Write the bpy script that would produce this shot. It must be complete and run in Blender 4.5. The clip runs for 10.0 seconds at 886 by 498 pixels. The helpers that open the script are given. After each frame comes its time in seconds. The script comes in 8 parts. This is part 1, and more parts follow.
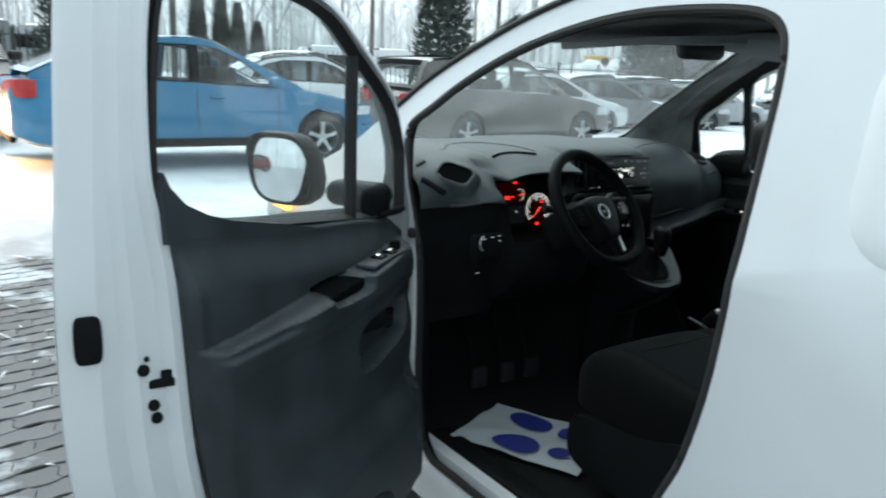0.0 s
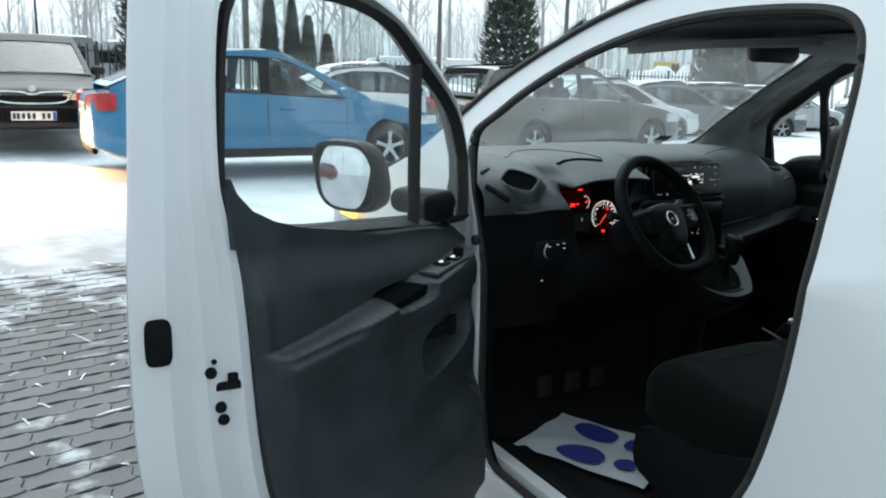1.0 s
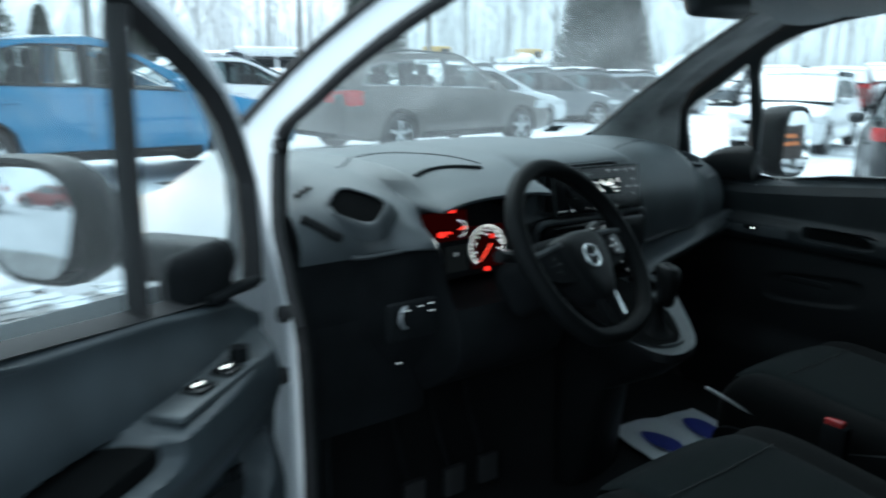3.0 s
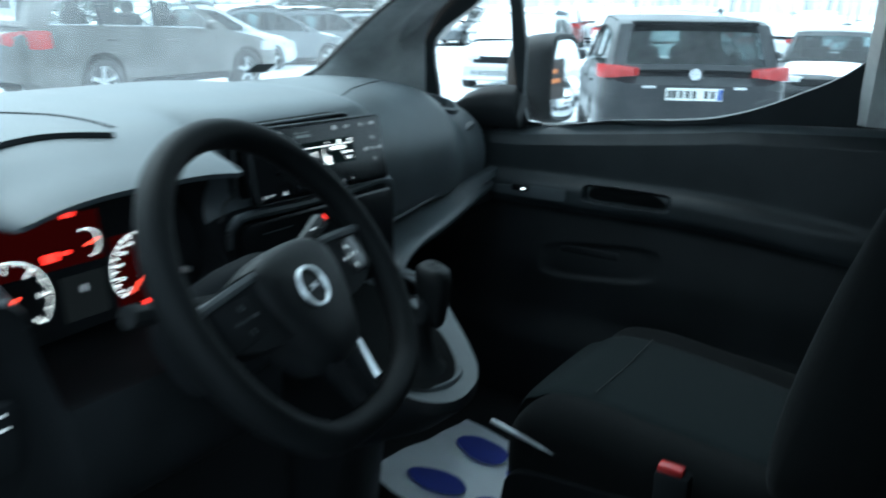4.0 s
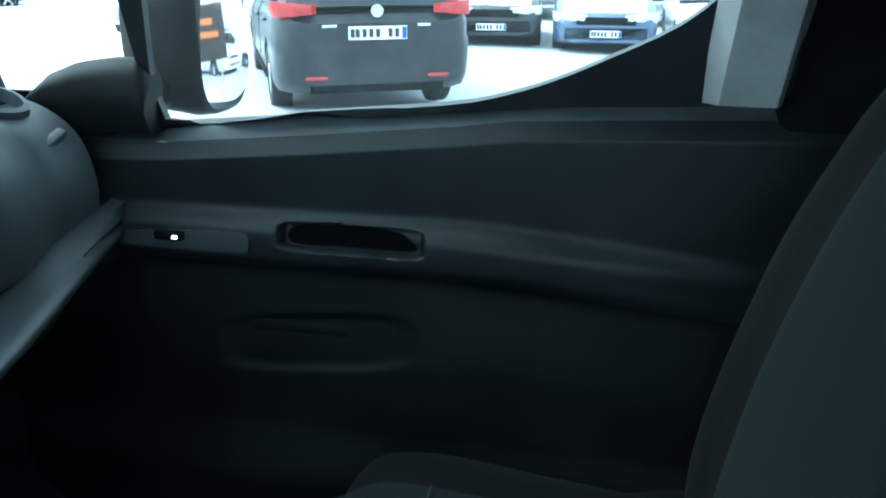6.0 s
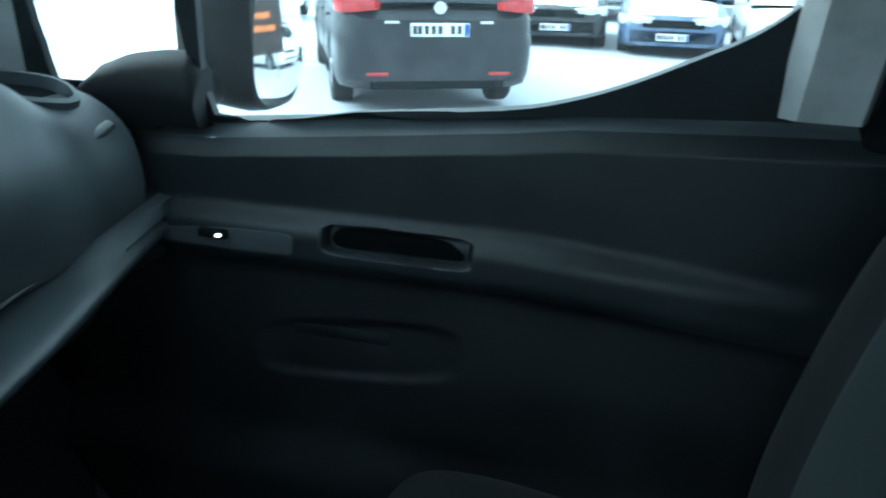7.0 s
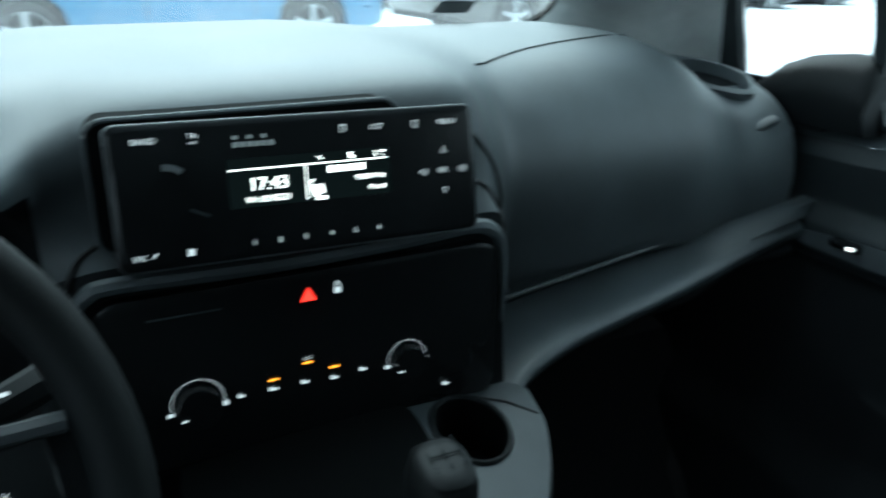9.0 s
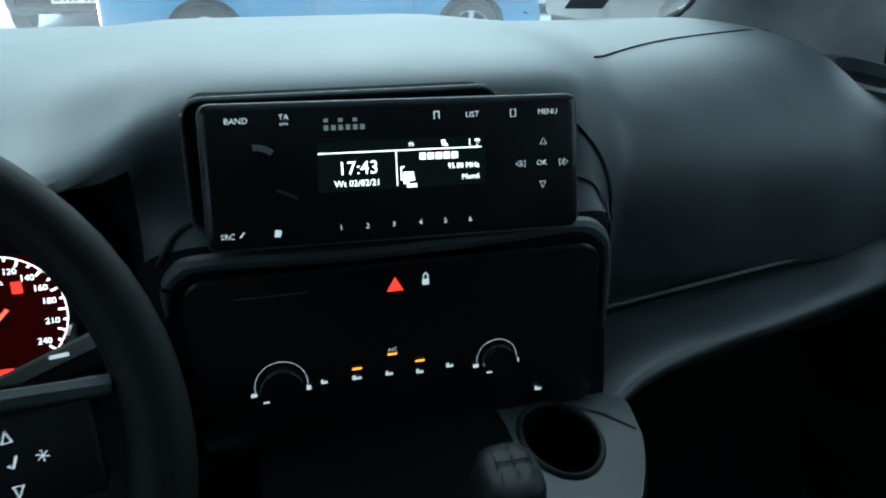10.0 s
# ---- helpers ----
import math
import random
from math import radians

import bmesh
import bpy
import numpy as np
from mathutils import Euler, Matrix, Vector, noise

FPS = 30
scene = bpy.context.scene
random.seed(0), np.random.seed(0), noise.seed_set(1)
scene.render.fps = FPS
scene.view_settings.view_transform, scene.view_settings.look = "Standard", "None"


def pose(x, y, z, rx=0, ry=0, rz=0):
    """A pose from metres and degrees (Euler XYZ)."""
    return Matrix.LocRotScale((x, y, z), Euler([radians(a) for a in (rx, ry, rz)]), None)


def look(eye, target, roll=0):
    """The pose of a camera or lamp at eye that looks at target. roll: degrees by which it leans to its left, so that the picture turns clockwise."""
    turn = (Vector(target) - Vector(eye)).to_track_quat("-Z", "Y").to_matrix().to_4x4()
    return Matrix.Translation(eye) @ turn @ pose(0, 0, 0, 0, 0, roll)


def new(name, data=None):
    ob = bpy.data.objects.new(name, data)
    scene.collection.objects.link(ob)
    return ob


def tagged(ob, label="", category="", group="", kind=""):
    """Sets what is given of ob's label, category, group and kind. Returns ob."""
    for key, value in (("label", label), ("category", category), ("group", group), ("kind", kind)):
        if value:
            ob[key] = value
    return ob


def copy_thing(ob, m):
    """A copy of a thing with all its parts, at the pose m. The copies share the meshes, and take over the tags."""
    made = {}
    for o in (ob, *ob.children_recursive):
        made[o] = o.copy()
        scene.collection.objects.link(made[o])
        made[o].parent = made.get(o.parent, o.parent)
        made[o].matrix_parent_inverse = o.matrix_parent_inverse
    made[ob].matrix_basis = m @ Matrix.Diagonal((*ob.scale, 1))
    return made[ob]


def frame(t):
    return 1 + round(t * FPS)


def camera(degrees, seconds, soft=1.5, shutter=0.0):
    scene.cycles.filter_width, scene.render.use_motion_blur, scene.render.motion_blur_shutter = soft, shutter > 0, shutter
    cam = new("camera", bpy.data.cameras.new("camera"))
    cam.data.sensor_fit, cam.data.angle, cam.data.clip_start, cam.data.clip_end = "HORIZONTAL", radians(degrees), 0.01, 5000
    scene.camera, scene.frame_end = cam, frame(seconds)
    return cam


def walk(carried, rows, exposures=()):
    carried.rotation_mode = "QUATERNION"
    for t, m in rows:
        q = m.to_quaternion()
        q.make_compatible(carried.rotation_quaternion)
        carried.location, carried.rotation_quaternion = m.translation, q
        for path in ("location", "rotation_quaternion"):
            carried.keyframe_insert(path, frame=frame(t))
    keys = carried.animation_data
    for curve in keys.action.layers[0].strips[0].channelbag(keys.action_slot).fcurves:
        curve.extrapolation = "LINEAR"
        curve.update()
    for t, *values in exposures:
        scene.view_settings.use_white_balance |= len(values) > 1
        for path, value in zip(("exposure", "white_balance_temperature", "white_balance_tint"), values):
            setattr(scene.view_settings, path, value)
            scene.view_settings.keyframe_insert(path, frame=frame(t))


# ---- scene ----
cam = camera(57.7, 10.0, 2.0, 0.6)
PATH = [
    (0, (-2.062, -1.689, 1.544), (-0.982, -0.066, 1.098), 2.4),
    (0.5, (-2.054, -1.7, 1.541), (-1.088, -0.004, 1.103), 1.5),
    (1, (-2.054, -1.691, 1.539), (-1.114, 0.021, 1.109), 1.5),
    (1.5, (-2.052, -1.627, 1.528), (-1.124, 0.094, 1.107), 1.3),
    (2, (-1.958, -1.482, 1.508), (-1.042, 0.248, 1.098), 0.9),
    (2.2, (-1.879, -1.39, 1.512), (-0.97, 0.342, 1.095), 0.8),
    (3.3, (-1.364, -0.856, 1.472), (-0.017, 0.539, 0.982), 0.4),
    (3.5, (-1.268, -0.765, 1.456), (0.163, 0.528, 0.925), 0.4),
    (4, (-0.978, -0.569, 1.43), (0.619, 0.491, 0.858), 0.7),
    (4.5, (-0.752, -0.432, 1.415), (0.955, 0.434, 0.838), 0.5),
    (5, (-0.563, -0.319, 1.42), (1.219, 0.276, 0.733), 0.6),
    (5.5, (-0.386, -0.275, 1.419), (1.446, 0.119, 0.718), 0.7),
    (5.7, (-0.307, -0.257, 1.402), (1.528, 0.108, 0.695), 0.2),
    (7, (-0.196, -0.246, 1.4), (1.606, 0.249, 0.686), 1.4),
    (7.5, (-0.202, -0.271, 1.398), (1.487, 0.514, 0.67), 1.3),
    (8, (-0.205, -0.293, 1.405), (1.239, 0.875, 0.664), 0.8),
    (8.5, (-0.203, -0.307, 1.394), (0.96, 1.156, 0.681), 0.8),
    (9, (-0.195, -0.323, 1.39), (0.631, 1.351, 0.673), 0.6),
    (9.5, (-0.161, -0.34, 1.381), (0.351, 1.454, 0.661), 0.1),
    (10, (-0.14, -0.319, 1.369), (0.343, 1.491, 0.668), -0.2),
]
walk(cam, [(t, look(eye, target, roll)) for t, eye, target, roll in PATH],
     [(0, 1.0, 6000, 0), (1.5, 0.9, 6000, 2), (2.2, 1.0, 6000, 2), (3.5, 1.68, 5250, -6), (4.5, 2.35, 5250, -5), (5.5, 2.55, 5000, -13), (7.5, 2.3, 5050, -12), (8.5, 2.15, 5450, -8), (9.5, 1.95, 5450, -8), (10, 1.66, 5250, -8)])

# ---- world and light: an overcast winter afternoon ----
world = bpy.data.worlds.new("overcast_sky")
scene.world = world
world.use_nodes = True
wn, wl = world.node_tree.nodes, world.node_tree.links
wn.clear()
sky = wn.new("ShaderNodeTexSky")
sky.sky_type, sky.sun_disc = "NISHITA", False
sky.sun_elevation, sky.sun_rotation = radians(42), radians(12)
sky.air_density, sky.dust_density = 1.0, 6.0
hue = wn.new("ShaderNodeHueSaturation")
hue.inputs["Saturation"].default_value = 0.12
wmix = wn.new("ShaderNodeMix")
wmix.data_type = "RGBA"
wmix.inputs["Factor"].default_value = 0.68
wmix.inputs["B"].default_value = (6.6, 7.2, 7.6, 1)
wbg = wn.new("ShaderNodeBackground")
wbg.inputs["Strength"].default_value = 0.10
wout = wn.new("ShaderNodeOutputWorld")
wl.new(sky.outputs["Color"], hue.inputs["Color"])
wl.new(hue.outputs["Color"], wmix.inputs["A"])
wl.new(wmix.outputs["Result"], wbg.inputs["Color"])
wl.new(wbg.outputs["Background"], wout.inputs["Surface"])
sun_data = bpy.data.lights.new("sun", "SUN")
sun_data.energy, sun_data.angle, sun_data.color = 1.15, radians(60), (1.0, 0.98, 0.96)
sun = new("sun", sun_data)
sun.matrix_world = look((0.5, 10, 15), (0, 0, 0))

# ---- materials ----


def nodes_of(name):
    m = bpy.data.materials.new(name)
    m.use_nodes = True
    t = m.node_tree
    return m, t, t.nodes["Principled BSDF"], t.nodes["Material Output"]


def grain(t, b, scale, strength, distance=0.002, detail=4.0, into="Normal"):
    co = t.nodes.new("ShaderNodeTexCoord")
    nz = t.nodes.new("ShaderNodeTexNoise")
    nz.inputs["Scale"].default_value, nz.inputs["Detail"].default_value = scale, detail
    bp = t.nodes.new("ShaderNodeBump")
    bp.inputs["Strength"].default_value, bp.inputs["Distance"].default_value = strength, distance
    t.links.new(co.outputs["Object"], nz.inputs["Vector"])
    t.links.new(nz.outputs["Fac"], bp.inputs["Height"])
    t.links.new(bp.outputs["Normal"], b.inputs[into])
    return nz


def vary(t, b, col_a, col_b, scale, rough=None, detail=6.0, lo=0.35, hi=0.65):
    co = t.nodes.new("ShaderNodeTexCoord")
    nz = t.nodes.new("ShaderNodeTexNoise")
    nz.inputs["Scale"].default_value, nz.inputs["Detail"].default_value = scale, detail
    rp = t.nodes.new("ShaderNodeValToRGB")
    rp.color_ramp.elements[0].position, rp.color_ramp.elements[1].position = lo, hi
    rp.color_ramp.elements[0].color, rp.color_ramp.elements[1].color = (*col_a, 1), (*col_b, 1)
    t.links.new(co.outputs["Object"], nz.inputs["Vector"])
    t.links.new(nz.outputs["Fac"], rp.inputs["Fac"])
    t.links.new(rp.outputs["Color"], b.inputs["Base Color"])
    if rough:
        mr = t.nodes.new("ShaderNodeMapRange")
        mr.inputs["To Min"].default_value, mr.inputs["To Max"].default_value = rough
        t.links.new(nz.outputs["Fac"], mr.inputs["Value"])
        t.links.new(mr.outputs["Result"], b.inputs["Roughness"])
    return rp


def plastic(name, col, rough=0.55, gr=900, st=0.25, spread=0.25, spec=0.5):
    m, t, b, o = nodes_of(name)
    vary(t, b, [c * (1 - spread) for c in col], [c * (1 + spread) for c in col], 9, (rough - 0.08, rough + 0.1))
    grain(t, b, gr, st, 0.0006, 2.0)
    b.inputs["Specular IOR Level"].default_value = spec
    return m


def paint(name, col, rough=0.28, dirt=(0.3, 0.28, 0.25), amount=0.15, metal=0.0, coat=0.6, spec=0.5):
    m, t, b, o = nodes_of(name)
    d = [c * (1 - amount) + k * amount for c, k in zip(col, dirt)]
    vary(t, b, col, d, 2.6, (rough, rough + 0.18), 8.0, 0.45, 0.75)
    b.inputs["Metallic"].default_value = metal
    b.inputs["Specular IOR Level"].default_value = spec
    b.inputs["Coat Weight"].default_value, b.inputs["Coat Roughness"].default_value = coat, 0.08
    grain(t, b, 3.0, 0.03, 0.01, 2.0)
    return m


def fabric(name, col, scale=700):
    m, t, b, o = nodes_of(name)
    vary(t, b, [c * 0.7 for c in col], [c * 1.35 for c in col], 420, (0.85, 0.98), 3.0)
    grain(t, b, scale, 0.6, 0.0015, 3.0)
    b.inputs["Sheen Weight"].default_value = 0.02
    b.inputs["Specular IOR Level"].default_value = 0.12
    return m


def glow(name, col, power):
    m, t, b, o = nodes_of(name)
    e = t.nodes.new("ShaderNodeEmission")
    e.inputs["Color"].default_value, e.inputs["Strength"].default_value = (*col, 1), power
    t.links.new(e.outputs["Emission"], o.inputs["Surface"])
    return m


def glass(name, tint, ior=1.45, rough=0.0, haze=0.0):
    m, t, b, o = nodes_of(name)
    tr = t.nodes.new("ShaderNodeBsdfTransparent")
    tr.inputs["Color"].default_value = (*tint, 1)
    gl = t.nodes.new("ShaderNodeBsdfGlossy")
    gl.inputs["Roughness"].default_value = rough
    lw = t.nodes.new("ShaderNodeLayerWeight")
    lw.inputs["Blend"].default_value = 0.5
    pw = t.nodes.new("ShaderNodeMath")
    pw.operation = "POWER"
    pw.inputs[1].default_value = 4.5
    fr = t.nodes.new("ShaderNodeMath")
    fr.operation = "MULTIPLY_ADD"
    fr.inputs[1].default_value, fr.inputs[2].default_value = 0.6, (ior - 1) * 0.10
    t.links.new(lw.outputs["Facing"], pw.inputs[0])
    t.links.new(pw.outputs["Value"], fr.inputs[0])
    mx = t.nodes.new("ShaderNodeMixShader")
    t.links.new(fr.outputs["Value"], mx.inputs["Fac"])
    t.links.new(tr.outputs["BSDF"], mx.inputs[1])
    t.links.new(gl.outputs["BSDF"], mx.inputs[2])
    last = mx
    if haze:
        df = t.nodes.new("ShaderNodeBsdfTranslucent")
        df.inputs["Color"].default_value = (0.85, 0.88, 0.90, 1)
        co = t.nodes.new("ShaderNodeTexCoord")
        nz = t.nodes.new("ShaderNodeTexNoise")
        nz.inputs["Scale"].default_value, nz.inputs["Detail"].default_value = 3.0, 5.0
        mr = t.nodes.new("ShaderNodeMapRange")
        mr.inputs["From Min"].default_value, mr.inputs["From Max"].default_value = 0.35, 0.75
        mr.inputs["To Min"].default_value, mr.inputs["To Max"].default_value = haze * 0.35, haze
        m2 = t.nodes.new("ShaderNodeMixShader")
        t.links.new(co.outputs["Object"], nz.inputs["Vector"])
        t.links.new(nz.outputs["Fac"], mr.inputs["Value"])
        t.links.new(mr.outputs["Result"], m2.inputs["Fac"])
        t.links.new(mx.outputs["Shader"], m2.inputs[1])
        t.links.new(df.outputs["BSDF"], m2.inputs[2])
        last = m2
    t.links.new(last.outputs["Shader"], o.inputs["Surface"])
    return m


def simple(name, col, rough=0.5, metal=0.0, spec=0.5):
    m, t, b, o = nodes_of(name)
    vary(t, b, [c * 0.85 for c in col], [min(1, c * 1.12) for c in col], 14, (max(0, rough - 0.06), rough + 0.06))
    b.inputs["Metallic"].default_value = metal
    b.inputs["Specular IOR Level"].default_value = spec
    return m


WHITE = paint("white_body_paint", (0.69, 0.71, 0.73), 0.3, amount=0.12)
DASH = plastic("dark_grey_grained_plastic", (0.042, 0.050, 0.055), 0.52, spec=0.6)
TRIM = plastic("black_grained_plastic", (0.0060, 0.0070, 0.0078), 0.55, spec=0.18)
# one door plastic in two tones: dimmer and stronger light put into the colour
DOOR_SHADED = plastic("shaded_door_plastic", (0.0115, 0.0142, 0.0158), 0.45, spec=0.34)
DOOR_LIT = plastic("lit_door_plastic", (0.028, 0.035, 0.040), 0.48, spec=0.4)
DEEP = plastic("matt_black_plastic", (0.0085, 0.0095, 0.0105), 0.8, spec=0.06)
GREYPL = plastic("mid_grey_plastic", (0.040, 0.045, 0.049), 0.5)
LEDGE = plastic("pale_grey_satin_plastic", (0.034, 0.040, 0.044), 0.45)
PIANO = simple("gloss_black_plastic", (0.008, 0.0088, 0.0095), 0.22, 0.0, 0.22)
RUBBER = plastic("black_rubber", (0.014, 0.014, 0.015), 0.75, 300, 0.2)
PILLAR = plastic("light_grey_pillar_trim", (0.36, 0.37, 0.365), 0.7, 500, 0.3)
LINER = fabric("grey_headliner", (0.45, 0.47, 0.475), 900)
SEAT = fabric("charcoal_seat_cloth", (0.0058, 0.0088, 0.0093))
BOLSTER = fabric("black_seat_cloth", (0.0022, 0.0027, 0.0030))
CARPET = fabric("black_carpet", (0.010, 0.0108, 0.0115), 300)
LEATHER = plastic("black_leather", (0.0045, 0.0053, 0.0058), 0.6, 500, 0.35, spec=0.10)
CHROME = simple("brushed_chrome", (0.75, 0.76, 0.78), 0.22, 1.0)
SILVER = simple("satin_silver", (0.55, 0.57, 0.58), 0.35, 0.9)
MIRROR = simple("mirror_silver", (0.86, 0.88, 0.89), 0.02, 1.0)
GLASS = glass("clear_car_glass", (0.94, 0.97, 0.96), 1.4, haze=0.02)
DOORGLASS = glass("misted_door_glass", (0.82, 0.88, 0.88), 1.4, haze=0.06)
SCREEN = glass("misted_windscreen", (0.76, 0.805, 0.80), 1.35, haze=0.115)
# the milky layer imitates bright sky reflected in the rear window
SHEENGLASS = glass("sky_sheen_rear_glass", (0.40, 0.47, 0.47), 1.5, haze=0.58)
DARKGLASS = glass("tinted_car_glass", (0.35, 0.42, 0.43), 1.5)
LIT = glow("white_backlight", (1.0, 0.95, 0.86), 0.95)
DIM = glow("dim_white_backlight", (0.9, 0.92, 0.92), 0.22)
LCD = glow("lcd_background", (0.02, 0.03, 0.03), 0.06)
REDLIT = glow("red_backlight", (1.0, 0.025, 0.015), 0.8)
REDNEEDLE = glow("needle_red", (1.0, 0.06, 0.03), 1.2)
REDHAZE = glow("dial_red_wash", (0.30, 0.01, 0.01), 0.018)
AMBER = glow("amber_led", (1.0, 0.30, 0.02), 0.7)
PAPER = paint("creased_white_paper", (0.56, 0.59, 0.62), 0.8, amount=0.2, coat=0.0)
INKBLUE = simple("blue_print", (0.02, 0.03, 0.22), 0.7)
TAILRED = simple("red_lamp_lens", (0.36, 0.03, 0.03), 0.2)
ORANGE = simple("orange_lens", (0.8, 0.25, 0.02), 0.2)
LENS = simple("clear_lamp_lens", (0.6, 0.62, 0.64), 0.08)
PLATE = simple("white_plate", (0.75, 0.76, 0.74), 0.4)
# near-black that puts shade into the colour of recesses and the console inlay
VOID = simple("painted_shade_black", (0.003, 0.0034, 0.0036), 0.9, 0.0, 0.05)
INK = simple("black_ink", (0.02, 0.02, 0.02), 0.6)

# ---- building helpers ----


def part(name, bm, mat, parent=None, label="", sharp=35, smooth=True, fix=True):
    me = bpy.data.meshes.new(name)
    if fix:
        bmesh.ops.recalc_face_normals(bm, faces=bm.faces)
    bm.to_mesh(me)
    bm.free()
    me.materials.append(mat)
    if smooth:
        me.shade_smooth()
        me.set_sharp_from_angle(angle=radians(sharp))
    ob = new(name, me)
    if parent:
        ob.parent = parent
    if label:
        ob["label"] = label
    return ob


def thing(name, m, label, category, group="", kind=""):
    e = new(name)
    e.empty_display_size = 0.05
    e.matrix_world = m
    return tagged(e, label, category, group, kind)


def spline(pts, n, closed=False):
    """Catmull-Rom through the points, n steps between each two."""
    P = [Vector(p) for p in pts]
    k, out = len(P), []
    for i in range(k if closed else k - 1):
        a = P[(i - 1) % k] if closed or i else P[0]
        b, c = P[i], P[(i + 1) % k]
        d = P[(i + 2) % k] if closed or i + 2 < k else P[-1]
        for j in range(n):
            t = j / n
            out.append(0.5 * (2 * b + (c - a) * t + (2 * a - 5 * b + 4 * c - d) * t * t + (3 * b - a - 3 * c + d) * t ** 3))
    if not closed:
        out.append(P[-1].copy())
    return out


def loft(bm, rings, closed=True, cap=True):
    vs = [[bm.verts.new(p) for p in r] for r in rings]
    n = len(vs[0])
    for a, b in zip(vs, vs[1:]):
        for i in range(n if closed else n - 1):
            j = (i + 1) % n
            try:
                bm.faces.new((a[i], a[j], b[j], b[i]))
            except ValueError:
                pass
    if cap and closed:
        bm.faces.new(vs[0])
        bm.faces.new(list(reversed(vs[-1])))
    return vs


def tube(pts, r, sides=8, closed=False, bm=None, flat=1.0, up=(0, 0, 1)):
    bm = bm or bmesh.new()
    P = [Vector(p) for p in pts]
    rings = []
    for i, p in enumerate(P):
        if closed:
            d = P[(i + 1) % len(P)] - P[i - 1]
        else:
            d = P[min(i + 1, len(P) - 1)] - P[max(i - 1, 0)]
        d.normalize()
        u = Vector(up)
        if abs(d.dot(u)) > 0.95:
            u = Vector((1, 0, 0)) if abs(d.x) < 0.9 else Vector((0, 1, 0))
        a = d.cross(u).normalized()
        b = a.cross(d).normalized()
        rr = r(i / max(1, len(P) - 1)) if callable(r) else r
        rings.append([p + a * (rr * math.cos(2 * math.pi * k / sides)) + b * (rr * flat * math.sin(2 * math.pi * k / sides)) for k in range(sides)])
    if closed:
        rings.append([v.copy() for v in rings[0]])
    loft(bm, rings, True, not closed)
    if closed:
        bmesh.ops.remove_doubles(bm, verts=bm.verts, dist=1e-5)
    return bm


def rbox(sx, sy, sz, bev=0.01, seg=2, at=(0, 0, 0), bm=None):
    tmp = bmesh.new()
    bmesh.ops.create_cube(tmp, size=1)
    bmesh.ops.scale(tmp, vec=(sx, sy, sz), verts=tmp.verts)
    if bev:
        bmesh.ops.bevel(tmp, geom=tmp.edges[:], offset=min(bev, 0.49 * min(sx, sy, sz)), segments=seg, profile=0.5, affect="EDGES", clamp_overlap=True)
    bmesh.ops.translate(tmp, vec=at, verts=tmp.verts)
    return join(bm, tmp)


def join(bm, tmp):
    if bm is None:
        return tmp
    me = bpy.data.meshes.new("tmp")
    tmp.to_mesh(me)
    tmp.free()
    bm.from_mesh(me)
    bpy.data.meshes.remove(me)
    return bm


def disc(r, depth, n=24, m=None, bm=None, r2=None):
    """A cylinder along y, from y=0 to y=depth."""
    tmp = bmesh.new()
    r2 = r if r2 is None else r2
    rings = [[Vector((q * math.cos(2 * math.pi * k / n), y, q * math.sin(2 * math.pi * k / n))) for k in range(n)] for q, y in ((r, 0), (r2, depth))]
    loft(tmp, rings)
    if m is not None:
        bmesh.ops.transform(tmp, matrix=m, verts=tmp.verts)
    return join(bm, tmp)


def sheet(outer, holes, put, thick=0.0, cuts=(), cuts_u=()):
    """A flat outline with holes, filled, cut along lines so that it can bend, and mapped by put(u, v)."""
    bm = bmesh.new()
    edges = []
    for loop in [outer, *holes]:
        vs = [bm.verts.new((p[0], p[1], 0)) for p in loop]
        edges += [bm.edges.new((vs[i], vs[(i + 1) % len(vs)])) for i in range(len(vs))]
    bmesh.ops.triangle_fill(bm, use_beauty=True, use_dissolve=False, edges=edges, normal=(0, 0, 1))
    for c in cuts:
        bmesh.ops.bisect_plane(bm, geom=bm.verts[:] + bm.edges[:] + bm.faces[:], plane_co=(0, c, 0), plane_no=(0, 1, 0), dist=1e-5)
    for c in cuts_u:
        bmesh.ops.bisect_plane(bm, geom=bm.verts[:] + bm.edges[:] + bm.faces[:], plane_co=(c, 0, 0), plane_no=(1, 0, 0), dist=1e-5)
    for v in bm.verts:
        v.co = put(v.co.x, v.co.y)
    bmesh.ops.recalc_face_normals(bm, faces=bm.faces)
    if thick:
        bmesh.ops.solidify(bm, geom=bm.faces[:], thickness=thick)
    return bm


def field(put, us, vs):
    bm = bmesh.new()
    g = [[bm.verts.new(put(u, v)) for u in us] for v in vs]
    for j in range(len(vs) - 1):
        for i in range(len(us) - 1):
            bm.faces.new((g[j][i], g[j][i + 1], g[j + 1][i + 1], g[j + 1][i]))
    return bm


def lin(a, b, n):
    return [a + (b - a) * i / (n - 1) for i in range(n)]


def sstep(a, b, x):
    t = min(1, max(0, (x - a) / (b - a)))
    return t * t * (3 - 2 * t)


def text_mesh(s, size, align="CENTER"):
    cu = bpy.data.curves.new("lettering", "FONT")
    cu.body, cu.size, cu.align_x, cu.align_y = s, size, align, "CENTER"
    cu.extrude = 0.0
    cu.resolution_u = 2
    ob = bpy.data.objects.new("lettering", cu)
    me = bpy.data.meshes.new_from_object(ob)
    bpy.data.objects.remove(ob)
    bpy.data.curves.remove(cu)
    return me


def lettering(s, size, mat, parent, m, name="lettering", label=""):
    me = text_mesh(s, size)
    me.materials.append(mat)
    ob = new(name, me)
    ob.parent = parent
    ob.matrix_local = m
    if label:
        ob["label"] = label
    return ob


